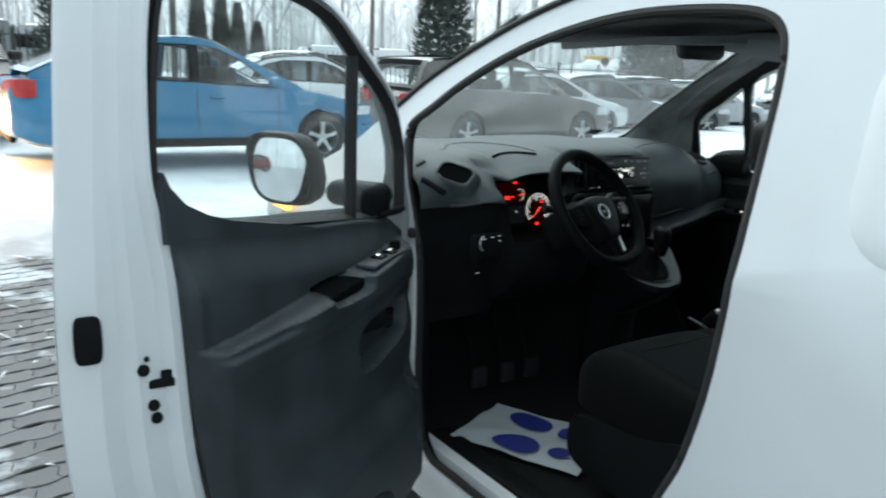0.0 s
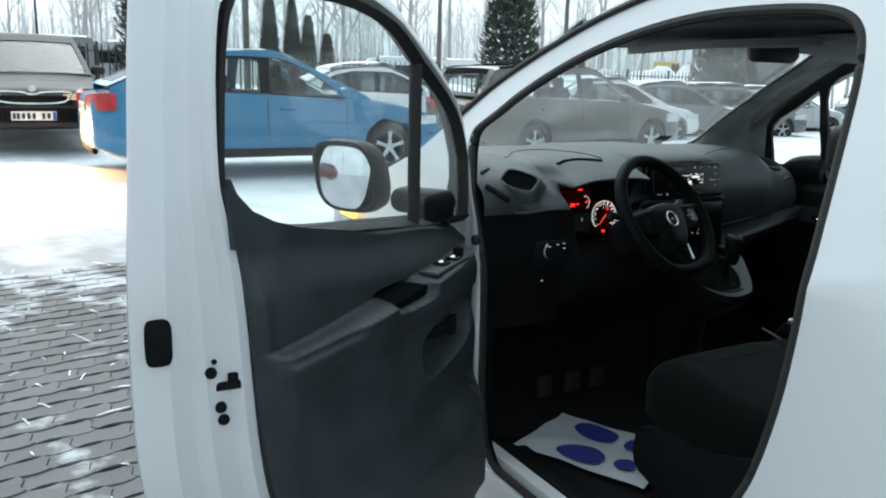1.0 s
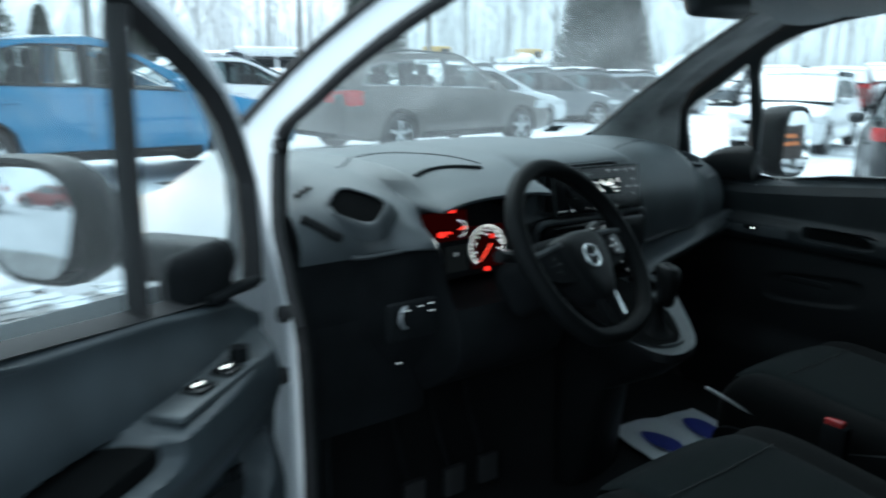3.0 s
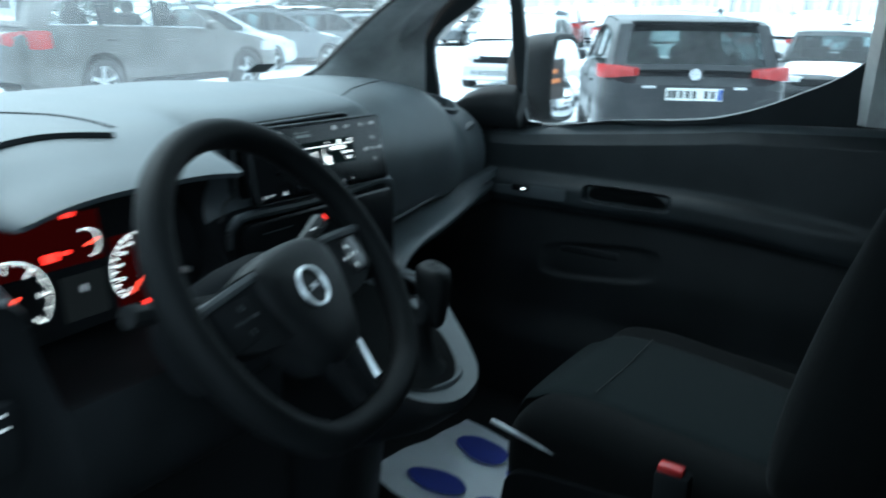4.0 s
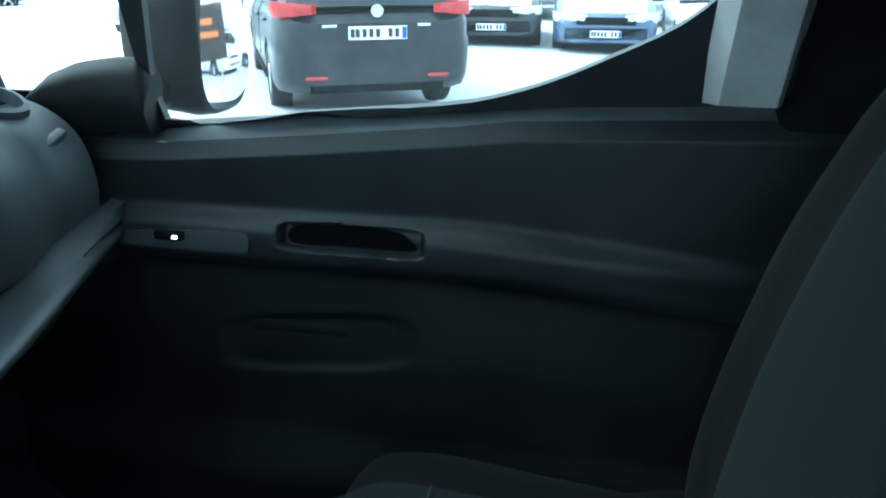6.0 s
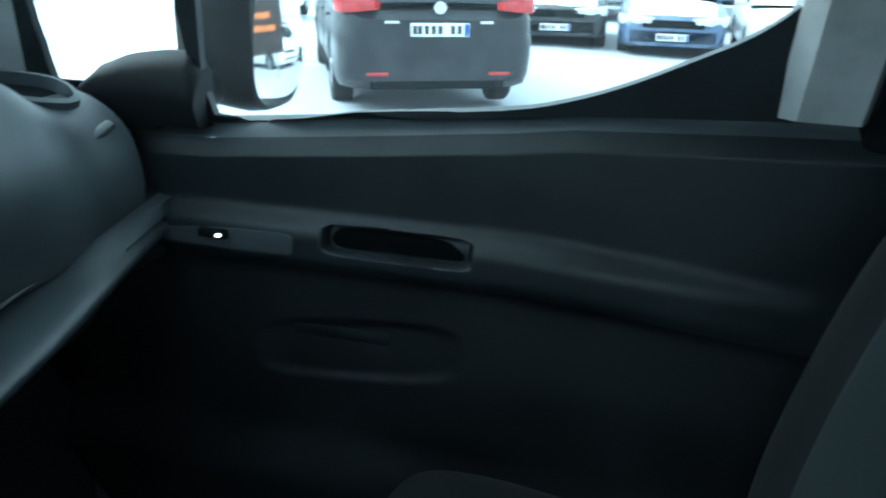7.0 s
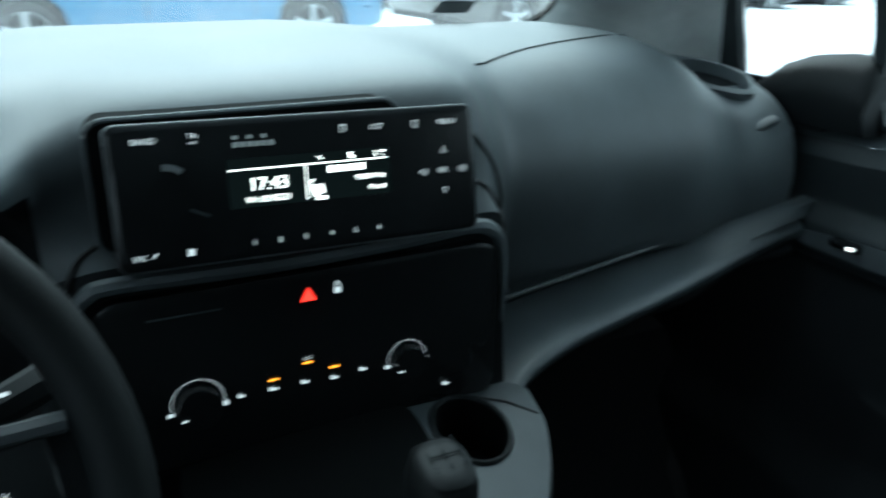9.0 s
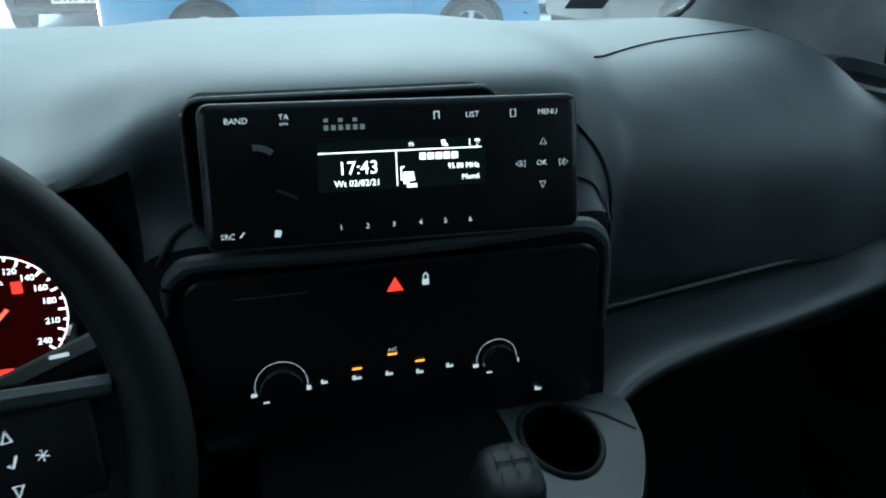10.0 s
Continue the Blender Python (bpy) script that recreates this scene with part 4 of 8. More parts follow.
dpart("centre_fascia", bm, DEEP, None, "black centre stack below the radio", 40)
# lower part of the same moulding, blackened to put its shade into the colour
bm = bmesh.new()
loft(bm, [r[32:] for r in rings], False, False)
dpart("lower_dash", bm, DEEP, None, "lower dashboard with its shade painted black", 40)


def on_face(x, z, lift=0.0):
    """The dashboard's face at a height, looking from the seats."""
    pr = spline(dash_profile(x), 8)
    best = min(pr[36:], key=lambda p: abs(p.z - z))
    return Vector((x, best.y - lift, z))


# demister slots and seams on the top
def on_top(x, y, lift=0.0):
    pr = spline(dash_profile(x), 8)[:41]
    ys, zs = [p.y for p in reversed(pr)], [p.z for p in reversed(pr)]
    return Vector((x, y, float(np.interp(y, ys, zs)) + lift))


def groove(pts, r=0.0022, name="seam", mat=None, lift=0.0005):
    return dpart(name, tube([on_top(p.x, p.y, lift) for p in spline([(*p, 0) for p in pts], 6)], r, 5), mat or DEEP)


groove([(-0.55, 0.325), (-0.50, 0.345), (-0.44, 0.350), (-0.375, 0.325)], 0.006)
groove([(-0.62, 0.52), (-0.45, 0.60), (-0.36, 0.50), (-0.35, 0.36)], 0.0016)
groove([(0.25, 0.50), (0.38, 0.56), (0.60, 0.62)], 0.0012)
for i in range(3):
    p = on_top(-0.796 + 0.020 * i, 0.370 + 0.016 * i, 0.002)
    b = rbox(0.012, 0.030, 0.008, 0.003, 2)
    bmesh.ops.transform(b, matrix=Matrix.Translation(p) @ pose(0, 0, 0, 0, 0, -30), verts=b.verts)
    dpart("demister_slot", b, INK)
# air vent and tray at the driver's side
VX = Vector((0.50, -0.84, -0.20)).normalized()
VN = (Vector((-0.50, -0.40, 0.77)) - VX * VX.dot(Vector((-0.50, -0.40, 0.77)))).normalized()
VY = VN.cross(VX)
vent_m = Matrix(((VX.x, VY.x, VN.x, -0.722), (VX.y, VY.y, VN.y, 0.277), (VX.z, VY.z, VN.z, 1.232), (0, 0, 0, 1)))


def ring2(w, h, e, z, n=28):
    return [Vector(((abs(math.cos(a)) ** e) * (1 if math.cos(a) > 0 else -1) * w, (abs(math.sin(a)) ** e) * (1 if math.sin(a) > 0 else -1) * h, z)) for a in lin(0, 2 * math.pi, n + 1)[:-1]]


bm = bmesh.new()
loft(bm, [ring2(0.074, 0.050, 0.55, -0.030), ring2(0.066, 0.042, 0.55, -0.006), ring2(0.060, 0.037, 0.5, 0.001), ring2(0.056, 0.034, 0.5, 0.003), ring2(0.052, 0.031, 0.5, 0.001)], True, False)
bmesh.ops.transform(bm, matrix=vent_m, verts=bm.verts)
v = dpart("air_vent", bm, DASH, None, "oval dashboard air vent with dark opening", 60)
# shallow throat; its depth is only shade put into the colour
bm = bmesh.new()
loft(bm, [ring2(0.052, 0.031, 0.5, 0.0012), ring2(0.050, 0.029, 0.5, -0.004), ring2(0.045, 0.024, 0.5, -0.003), ring2(0.02, 0.01, 0.5, -0.003)], True, False)
bm.verts.ensure_lookup_table()
bm.faces.new([bm.verts[len(bm.verts) - 28 + k] for k in range(28)])
bmesh.ops.transform(bm, matrix=vent_m, verts=bm.verts)
part("vent_opening", bm, VOID, v, "vent opening with its shade painted black")
# raised tube for a sunken slot; the black stands for its shade
bm = tube([on_face(x, z, 0.003) for x, z in ((-0.832, 1.217), (-0.815, 1.208), (-0.80, 1.198), (-0.785, 1.187), (-0.768, 1.178))], 0.0115, 8, False, None, 0.8)
dpart("side_slot", bm, CARPET, None, "air slot as a raised tube with its shade painted black")
bm = tube([(-0.745, 0.258, 1.138), (-0.71, 0.245, 1.139), (-0.68, 0.222, 1.147), (-0.65, 0.196, 1.156), (-0.61, 0.172, 1.157)], 0.005, 8)
dpart("tray_lip", bm, GREYPL)
# lower switch block with silver wheel
bm = rbox(0.11, 0.02, 0.075, 0.01, 2, (-0.685, 0.150, 1.035))
sb = dpart("light_switch_block", bm, DEEP, None, "black headlamp levelling switch block")
bm = bmesh.new()
tube([(-0.700 + 0.018 * math.cos(radians(a)), 0.139, 1.045 + 0.022 * math.sin(radians(a))) for a in lin(110, 250, 12)], 0.0032, 6, False, bm)
part("switch_wheel", bm, SILVER, sb, "silver thumb wheel")
for dx, dz in ((0.0, 0.016), (0.022, 0.018), (-0.03, 0.012), (0.024, 0.004)):
    part("switch_mark", rbox(0.009, 0.002, 0.0022, 0, 1, (-0.672 + dx, 0.139, 1.045 + dz)), DIM, sb)
dpart("switch_dot", rbox(0.006, 0.003, 0.003, 0.0, 1, (-0.712, 0.152, 0.955)), DIM)
bm = rbox(0.30, 0.05, 0.26, 0.03, 2, (-0.70, 0.30, 0.90))
dpart("knee_panel", bm, DEEP, None, "black lower knee panel")

# instrument cluster, deep under its hood
clu = thing("instrument_cluster", pose(-0.40, 0.355, 1.105, 0, 0, 0), "lit instrument cluster with red needles under the dashboard hood", "instrument panel")


def cpart(name, bm, mat, parent=None, label=""):
    return part(name, bm, mat, parent or clu, label)


tiltc = pose(0, 0, 0, -6)
CL = spline([(-0.185, -0.072, 0), (0.0, -0.074, 0), (0.145, -0.070, 0), (0.160, -0.01, 0), (0.145, 0.05, 0), (0.09, 0.080, 0), (0.0, 0.088, 0), (-0.09, 0.084, 0), (-0.16, 0.06, 0), (-0.192, 0.0, 0)], 3, True)
bm = bmesh.new()
loft(bm, [[tiltc @ Vector((p.x, -0.006, p.y)) for p in CL], [tiltc @ Vector((p.x, 0.006, p.y)) for p in CL]])
cface = cpart("dial_face", bm, DEEP, None, "matt black dial face")
for x0, x1, z0, z1 in ((-0.14, 0.01, 0.010, 0.075), (0.02, 0.115, -0.062, 0.034)):
    bm = field(lambda u, v: tiltc @ Vector((u, -0.0068, v)), lin(x0, x1, 4), lin(z0, z1, 3))
    part("dial_wash", bm, REDHAZE, cface, "faint red lit field")


def dial(cx, cz, r, a0, a1, n, labels, needle, size):
    hub = cpart("dial", disc(r * 0.14, 0.004, 18, tiltc @ pose(cx, -0.0125, cz)), DEEP, None, "round dial with white ticks and red needle")
    for i in range(n):
        a = radians(a0 + (a1 - a0) * i / (n - 1))
        c, s = math.cos(a), math.sin(a)
        L = 0.13 if i % 2 == 0 else 0.07
        w = 0.0009
        p, q, t = Vector((cx + c * r, -0.0075, cz + s * r)), Vector((cx + c * r * (1 - L), -0.0075, cz + s * r * (1 - L))), Vector((-s * w, 0, c * w))
        b = bmesh.new()
        b.faces.new([b.verts.new(tiltc @ k) for k in (p + t, p - t, q - t, q + t)])
        part("tick", b, LIT, hub, "white tick")
    arc = tube([tiltc @ Vector((cx + r * math.cos(radians(a)), -0.0075, cz + r * math.sin(radians(a)))) for a in lin(a0, a1, 40)], 0.0005, 4)
    part("scale_arc", arc, LIT, hub, "thin white scale arc")
    for s_, a in labels:
        a = radians(a)
        lettering(s_, size, LIT, hub, tiltc @ pose(cx + math.cos(a) * r * 0.77, -0.0075, cz + math.sin(a) * r * 0.77, 90), "numeral")
    a = radians(needle)
    c, s = math.cos(a), math.sin(a)
    b = bmesh.new()
    t = Vector((-s, 0, c))
    tail, tip = Vector((cx, -0.014, cz)) - Vector((c, 0, s)) * r * 0.2, Vector((cx, -0.014, cz)) + Vector((c, 0, s)) * r * 0.84
    b.faces.new([b.verts.new(tiltc @ k) for k in (tail - t * 0.0016, tip - t * 0.0008, tip + t * 0.0008, tail + t * 0.0016)])
    part("needle", b, REDNEEDLE, hub, "glowing red needle")


dial(0.066, -0.016, 0.050, 222, -42, 25, [("0", 222), ("20", 194), ("40", 166), ("60", 141), ("80", 117), ("100", 95), ("120", 73), ("140", 52), ("160", 33), ("180", 14), ("210", -12), ("240", -40)], 226, 0.0075)
dial(-0.121, -0.016, 0.050, 222, -42, 13, [(str(k), 222 - 44 * k) for k in range(7)], 225, 0.009)
dial(-0.013, 0.034, 0.019, 100, -70, 5, [], 20, 0.006)
for x, z, w, h in ((-0.062, 0.026, 0.020, 0.011), (-0.042, 0.028, 0.012, 0.005), (-0.031, 0.074, 0.016, 0.006), (0.081, 0.007, 0.008, 0.010), (0.062, -0.066, 0.014, 0.009)):
    b = rbox(w, 0.001, h, 0.003, 1)
    bmesh.ops.transform(b, matrix=tiltc @ pose(x, -0.0076, z), verts=b.verts)
    cpart("warning_lamp", b, REDLIT, cface, "red warning lamp")
b = field(lambda u, v: tiltc @ Vector((u, -0.0072, v)), lin(-0.056, 0.006, 2), lin(-0.060, -0.002, 2))
scr2 = cpart("trip_screen", b, glow("trip_display", (0.10, 0.11, 0.11), 0.022), cface, "small grey trip display")
lettering("km/h", 0.0055, LIT, cface, tiltc @ pose(0.066, -0.0078, 0.012, 90), "unit_mark")
lettering("0", 0.014, DIM, cface, tiltc @ pose(-0.026, -0.0078, -0.022, 90), "numeral")
cpart("reset_stalk", tube([tiltc @ Vector((0.118, -0.006, -0.032)), tiltc @ Vector((0.120, -0.030, -0.034))], 0.004, 8), SILVER, cface, "silver reset pin")

# ---- radio ----
RT = Matrix.Translation((-0.0085, 0.3055, 1.1985)) @ pose(0, 0, 0, 0, 1.1, 0) @ pose(0, 0, 0, 90 - 11.5, 0, 0)
radio = thing("car_radio", RT, "flat black car radio with a lit white display", "car radio")
bm = bmesh.new()
loft(bm, [[Vector((sx_ * (0.1565 - q - 0.008) + (0.008 - q * 0.5) * math.cos(a), 0.001 + sy_ * (0.057 - q - 0.008) + (0.008 - q * 0.5) * math.sin(a), z)) for sx_, sy_, a0 in ((1, 1, 0), (-1, 1, 90), (-1, -1, 180), (1, -1, 270)) for a in [radians(a0 + d) for d in (0, 18, 36, 54, 72, 90)]]
          for q, z in ((0.0035, -0.024), (0.0, -0.020), (0.0, -0.0045), (0.0008, -0.0022), (0.0026, -0.0006), (0.0040, 0.0))])
rb = part("radio_body", bm, PIANO, radio, "gloss black radio front", 25)
part("bezel", tube([(sx_ * 0.1475 + 0.0082 * math.cos(a), 0.001 + sy_ * 0.048 + 0.0082 * math.sin(a), -0.0035) for sx_, sy_, a0 in ((1, 1, 0), (-1, 1, 90), (-1, -1, 180), (1, -1, 270)) for a in [radians(a0 + d) for d in (0, 22, 45, 68, 90)]], 0.0014, 6, True), GREYPL, rb, "thin grey edge")


def rtext(s, x, y, size, mat=None):
    return lettering(s, size, mat or DIM, radio, pose(x, y, 0.0004), "key_label")


def rbar(x, y, w, h, mat=None, name="key_symbol", ang=0):
    b = rbox(w, h, 0.0006, 0.0, 1)
    ob = part(name, b, mat or DIM, radio)
    ob.matrix_local = pose(x, y, 0.0005, 0, 0, ang)
    return ob


def rpoly(pts, x, y, mat=None, name="key_symbol", wire=0.0):
    if wire:
        b = tube([(px, py, 0.0) for px, py in pts], wire, 4, True)
    else:
        b = bmesh.new()
        b.faces.new([b.verts.new((px, py, 0)) for px, py in pts])
    ob = part(name, b, mat or DIM, radio, fix=bool(wire))
    ob.matrix_local = pose(x, y, 0.0006)
    return ob


rtext("BAND", -0.128, 0.0445, 0.0066)
rtext("TA", -0.0917, 0.0465, 0.0062)
rtext("INFO", -0.0917, 0.0412, 0.0030)
rtext("LIST", 0.062, 0.0437, 0.0066)
rtext("MENU", 0.1287, 0.0438, 0.0064)
rtext("SRC", -0.1405, -0.0446, 0.0062)
rbar(-0.1295, -0.0436, 0.0052, 0.0012, None, "key_symbol", 50)
rpoly([(-0.003, -0.003), (0.002, -0.003), (0.003, 0.002), (-0.002, 0.003)], -0.1018, -0.044)
rpoly([(-0.0022, -0.003), (0.0022, -0.003), (0.0022, 0.003), (-0.0022, 0.003)], 0.0976, 0.0438, None, "key_symbol", 0.0004)
rbar(0.0295, 0.0438, 0.0008, 0.006)
rbar(0.0335, 0.0443, 0.0008, 0.006)
rbar(0.0315, 0.0470, 0.005, 0.001)
rtext("OK", 0.1226, 0.001, 0.0066)
for x, y, a in ((0.1242, 0.0193, 0), (0.1232, -0.0173, 180)):
    rpoly([(-0.0028, -0.0024), (0.0028, -0.0024), (0, 0.003)] if a == 0 else [(-0.0028, 0.0024), (0.0028, 0.0024), (0, -0.003)], x, y, None, "key_symbol", 0.0004)
for sx, x in ((-1, 0.1035), (1, 0.1428)):
    for d in (-0.002, 0.002):
        rpoly([(sx * 0.002, 0), (-sx * 0.002, 0.0028), (-sx * 0.002, -0.0028)], x + d, 0.001, None, "key_symbol", 0.0004)
for i, x in enumerate((-0.0515, -0.0299, -0.0080, 0.0147, 0.0360, 0.0576)):
    rtext(str(i + 1), x, -0.0430, 0.0062, glow("preset_backlight", (0.75, 0.78, 0.76), 0.3) if i == 0 else bpy.data.materials["preset_backlight"])
disp = part("display", field(lambda u, v: Vector((u, v, 0.0003)), lin(-0.068, 0.072, 2), lin(-0.014, 0.026, 2)), LCD, radio, "dark lcd panel with white figures")


def ltext(s, x, y, size):
    return lettering(s, size, LIT, disp, pose(x, y, 0.0007), "display_text")


def lbar(x, y, w, h, ang=0):
    ob = part("display_mark", rbox(w, h, 0.0004, 0, 1), LIT, disp)
    ob.matrix_local = pose(x, y, 0.0007, 0, 0, ang)
    return ob


ltext("17:43", -0.0352, 0.0040, 0.0150)
ltext("Wt 02/02/21", -0.0362, -0.0080, 0.0072)
ltext("95.80 MHz", 0.0531, 0.0022, 0.0062)
ltext("Mem6", 0.0592, -0.0072, 0.0062)
ltext("1", 0.0590, 0.0208, 0.0080)
ltext("C", 0.0655, 0.0192, 0.0036)
ltext("TR", 0.0091, 0.0212, 0.0044)
lbar(0.0012, 0.0170, 0.136, 0.0009)
lbar(-0.0036, 0.0025, 0.0007, 0.029)
for i in range(5):
    lbar(0.0185 + 0.0068 * i, 0.0113, 0.0052, 0.0054)
lbar(0.0655, 0.0228, 0.004, 0.0016)
for x, y, w, h, a in ((0.0365, 0.0218, 0.0032, 0.0045, 10), (0.0385, 0.0200, 0.003, 0.0022, 0), (0.0040, -0.0055, 0.0046, 0.0095, 0), (0.0085, -0.0045, 0.0042, 0.0075, 8), (0.0010, 0.0030, 0.004, 0.0012, 20), (0.0000, -0.0020, 0.0009, 0.011, 0), (0.0085, -0.0120, 0.0085, 0.003, 0)):
    lbar(x, y, w, h, a)
for i in range(6):
    rbar(-0.0590 + 0.0058 * i, 0.0372, 0.0036, 0.0042, glow("dim_bars", (0.25, 0.28, 0.28), 0.18) if i == 0 else bpy.data.materials["dim_bars"], "display_bar")
    if i % 2 == 0:
        rbar(-0.0590 + 0.0058 * i, 0.0430, 0.0036, 0.0030, bpy.data.materials["dim_bars"], "display_bar")
kn = part("volume_knob", disc(0.0150, 0.012, 32, pose(0, 0, 0, 90), None, 0.0165), PIANO, radio, "round gloss black volume knob")
kn.matrix_local = pose(-0.1152, 0.002, 0.012)
# painted glints round the volume knob: a bar here, an arc below
rbar(-0.0945, -0.0125, 0.022, 0.0022, LEDGE, "knob_glint", -25)
part("knob_edge", tube([(0.0140 * math.cos(a), 0.0140 * math.sin(a), 0.0004) for a in lin(0, 2 * math.pi, 33)[:-1]], 0.0009, 6, True), SILVER, kn, "bright rim of the knob")
rpoly([(0.0175 * math.cos(radians(a)), 0.0175 * math.sin(radians(a))) for a in lin(95, 50, 8)] + [(0.0225 * math.cos(radians(a)), 0.0225 * math.sin(radians(a))) for a in lin(50, 95, 8)], -0.1152, 0.004, SILVER, "knob_glint")
# recess behind the radio and its cradle


def slab(x0, x1, z0, z1, r, y, n=6):
    """A rounded rectangle in a plane across the cab."""
    out = []
    for cx, cz, a0 in ((x1 - r, z1 - r, 0), (x0 + r, z1 - r, 90), (x0 + r, z0 + r, 180), (x1 - r, z0 + r, 270)):
        out += [Vector((cx + r * math.cos(radians(a0 + 90 * k / n)), y, cz + r * math.sin(radians(a0 + 90 * k / n)))) for k in range(n + 1)]
    return out


# block behind the radio, painted with the shade of a recess
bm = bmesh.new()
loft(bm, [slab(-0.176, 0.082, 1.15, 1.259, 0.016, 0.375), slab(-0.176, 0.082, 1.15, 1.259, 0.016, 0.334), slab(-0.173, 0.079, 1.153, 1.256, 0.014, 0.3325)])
rec = dpart("radio_recess", bm, VOID, None, "recess behind the radio with its shade painted black")
part("recess_lip", tube(slab(-0.1765, 0.0825, 1.15, 1.2595, 0.016, 0.3335), 0.0022, 6, True), DASH, rec, "grey lip round the recess")
arch = spline([(-0.204, 0.322, 1.085), (-0.203, 0.322, 1.108), (-0.192, 0.320, 1.124), (-0.168, 0.319, 1.130), (-0.05, 0.318, 1.127), (0.08, 0.318, 1.130), (0.152, 0.318, 1.134), (0.176, 0.319, 1.126), (0.188, 0.321, 1.105), (0.192, 0.323, 1.06), (0.192, 0.326, 1.02)], 5)
dpart("stack_arch", tube(arch, lambda t: 0.0075 * min(1, 0.35 + 3 * t, 0.25 + 2.2 * (1 - t)), 8), DASH, None, "rounded dark grey arch over the heater panel")
part("radio_bracket", rbox(0.20, 0.05, 0.07, 0.01, 2, (0, 0, -0.045)), DEEP, radio)
for pts in ([(0.150, 1.235), (0.178, 1.205), (0.203, 1.175), (0.221, 1.140), (0.229, 1.095), (0.230, 1.06)], [(0.165, 1.172), (0.182, 1.163), (0.196, 1.140), (0.200, 1.105)], [(-0.168, 1.160), (-0.192, 1.148), (-0.208, 1.125)]):
    dpart("pad_seam", tube([on_face(p.x, p.y, 0.0008) for p in spline([(*q, 0) for q in pts], 6)], 0.0024, 5), INK)
# climate panel
bm = bmesh.new()
loft(bm, [slab(-0.19, 0.178, 0.955, 1.122, 0.02, 0.322), slab(-0.19, 0.178, 0.955, 1.122, 0.02, 0.310), slab(-0.186, 0.174, 0.959, 1.118, 0.018, 0.3075)])
clim = thing("climate_panel", pose(-0.001, 0.307, 1.036), "gloss black heater panel with lit symbols below the radio", "heater controls")
cl = part("panel", bm, PIANO, clim, "black heater panel front")
cl.matrix_local = Matrix.Translation((0, -0.307, -1.04))


def clab(name, bm, mat, label=""):
    ob = part(name, bm, mat, clim, label, fix=True)
    ob.matrix_local = Matrix.Translation((0, -0.307, -1.04))
    return ob


yc = 0.3055
b = bmesh.new()
b.faces.new([b.verts.new(p) for p in ((-0.022, yc, 1.097), (-0.008, yc, 1.097), (-0.015, yc, 1.110))])
clab("hazard_key", b, REDLIT, "lit red hazard triangle")
clab("lock_key", rbox(0.006, 0.001, 0.0055, 0.001, 1, (0.012, yc, 1.1025)), DIM, "lit padlock symbol")
clab("lock_key", tube([(0.0100, yc, 1.105), (0.0102, yc, 1.109), (0.012, yc, 1.111), (0.0138, yc, 1.109), (0.014, yc, 1.105)], 0.0006, 4), DIM)
for cx, cz, r in ((-0.117, 1.020, 0.0225), (0.0785, 1.019, 0.0190)):
    k = clab("knob", disc(r * 0.82, 0.016, 28, pose(cx, yc - 0.014, cz)), PIANO, "round black heater knob")
    tk = tube([(cx + r * math.cos(radians(a)), yc, cz + r * math.sin(radians(a))) for a in lin(190, -15, 30)], 0.00025, 4)
    part("scale", tk, DIM, k, "white scale arc")
    part("pointer", rbox(0.005, 0.001, 0.0012, 0.0, 1, (cx - r * 0.62, yc - 0.0150, cz - r * 0.28)), DIM, k)
    part("scale_end", rbox(0.005, 0.001, 0.003, 0, 1, (cx - r * 1.05, yc, cz - r * 0.30)), DIM, k)
    part("scale_end", rbox(0.004, 0.001, 0.004, 0, 1, (cx + r * 1.03, yc, cz - r * 0.25)), DIM, k)
for x, z, w in ((-0.080, 1.018, 0.007), (-0.051, 1.018, 0.010), (-0.022, 1.018, 0.008), (0.006, 1.016, 0.008), (0.034, 1.018, 0.008), (0.121, 0.981, 0.008)):
    b = rbox(w * 0.55, 0.001, 0.0026, 0.0008, 1, (x + w * 0.1, yc, z - 0.001))
    clab("key_symbol", b, DIM, "lit key symbol")
    b = rbox(w * 0.3, 0.001, 0.0045, 0.0008, 1, (x - w * 0.3, yc, z))
    clab("key_symbol", b, DIM)
for x, z in ((-0.051, 1.0265), (-0.019, 1.0365), (0.006, 1.0265)):
    clab("key_led", rbox(0.0085, 0.0012, 0.0020, 0.0005, 1, (x, yc, z)), AMBER, "amber key light")
lettering("A/C", 0.0050, DIM, clim, pose(-0.019, yc - 0.307 - 0.0006, 1.0412 - 1.04, 90), "key_label")
clab("slot_line", rbox(0.06, 0.001, 0.0012, 0, 1, (-0.12, yc, 1.104)), DASH)
# glovebox strip, right speaker tray, ledge end
dpart("glovebox_strip", tube([(0.238, 0.424, 0.992), (0.36, 0.425, 1.008), (0.50, 0.428, 1.026)], 0.0030, 6), GREYPL, None, "thin grey strip on the glovebox")
tray_m = Matrix.Translation((0.655, 0.545, 1.205)) @ pose(0, 0, 0, 24, 12, -24) @ Matrix.Diagonal((0.85, 0.85, 1, 1))
bm = bmesh.new()
loft(bm, [ring2(0.075, 0.048, 0.75, -0.004), ring2(0.072, 0.045, 0.75, 0.012), ring2(0.062, 0.036, 0.75, 0.014), ring2(0.058, 0.033, 0.75, 0.004), ring2(0.050, 0.027, 0.75, -0.02)], True, False)
bmesh.ops.transform(bm, matrix=tray_m, verts=bm.verts)
tr = dpart("corner_tray", bm, DASH, None, "oval tray at the dashboard's end")
bm = bmesh.new()
loft(bm, [ring2(0.055, 0.031, 0.75, -0.002), ring2(0.050, 0.027, 0.75, -0.012)], True, True)
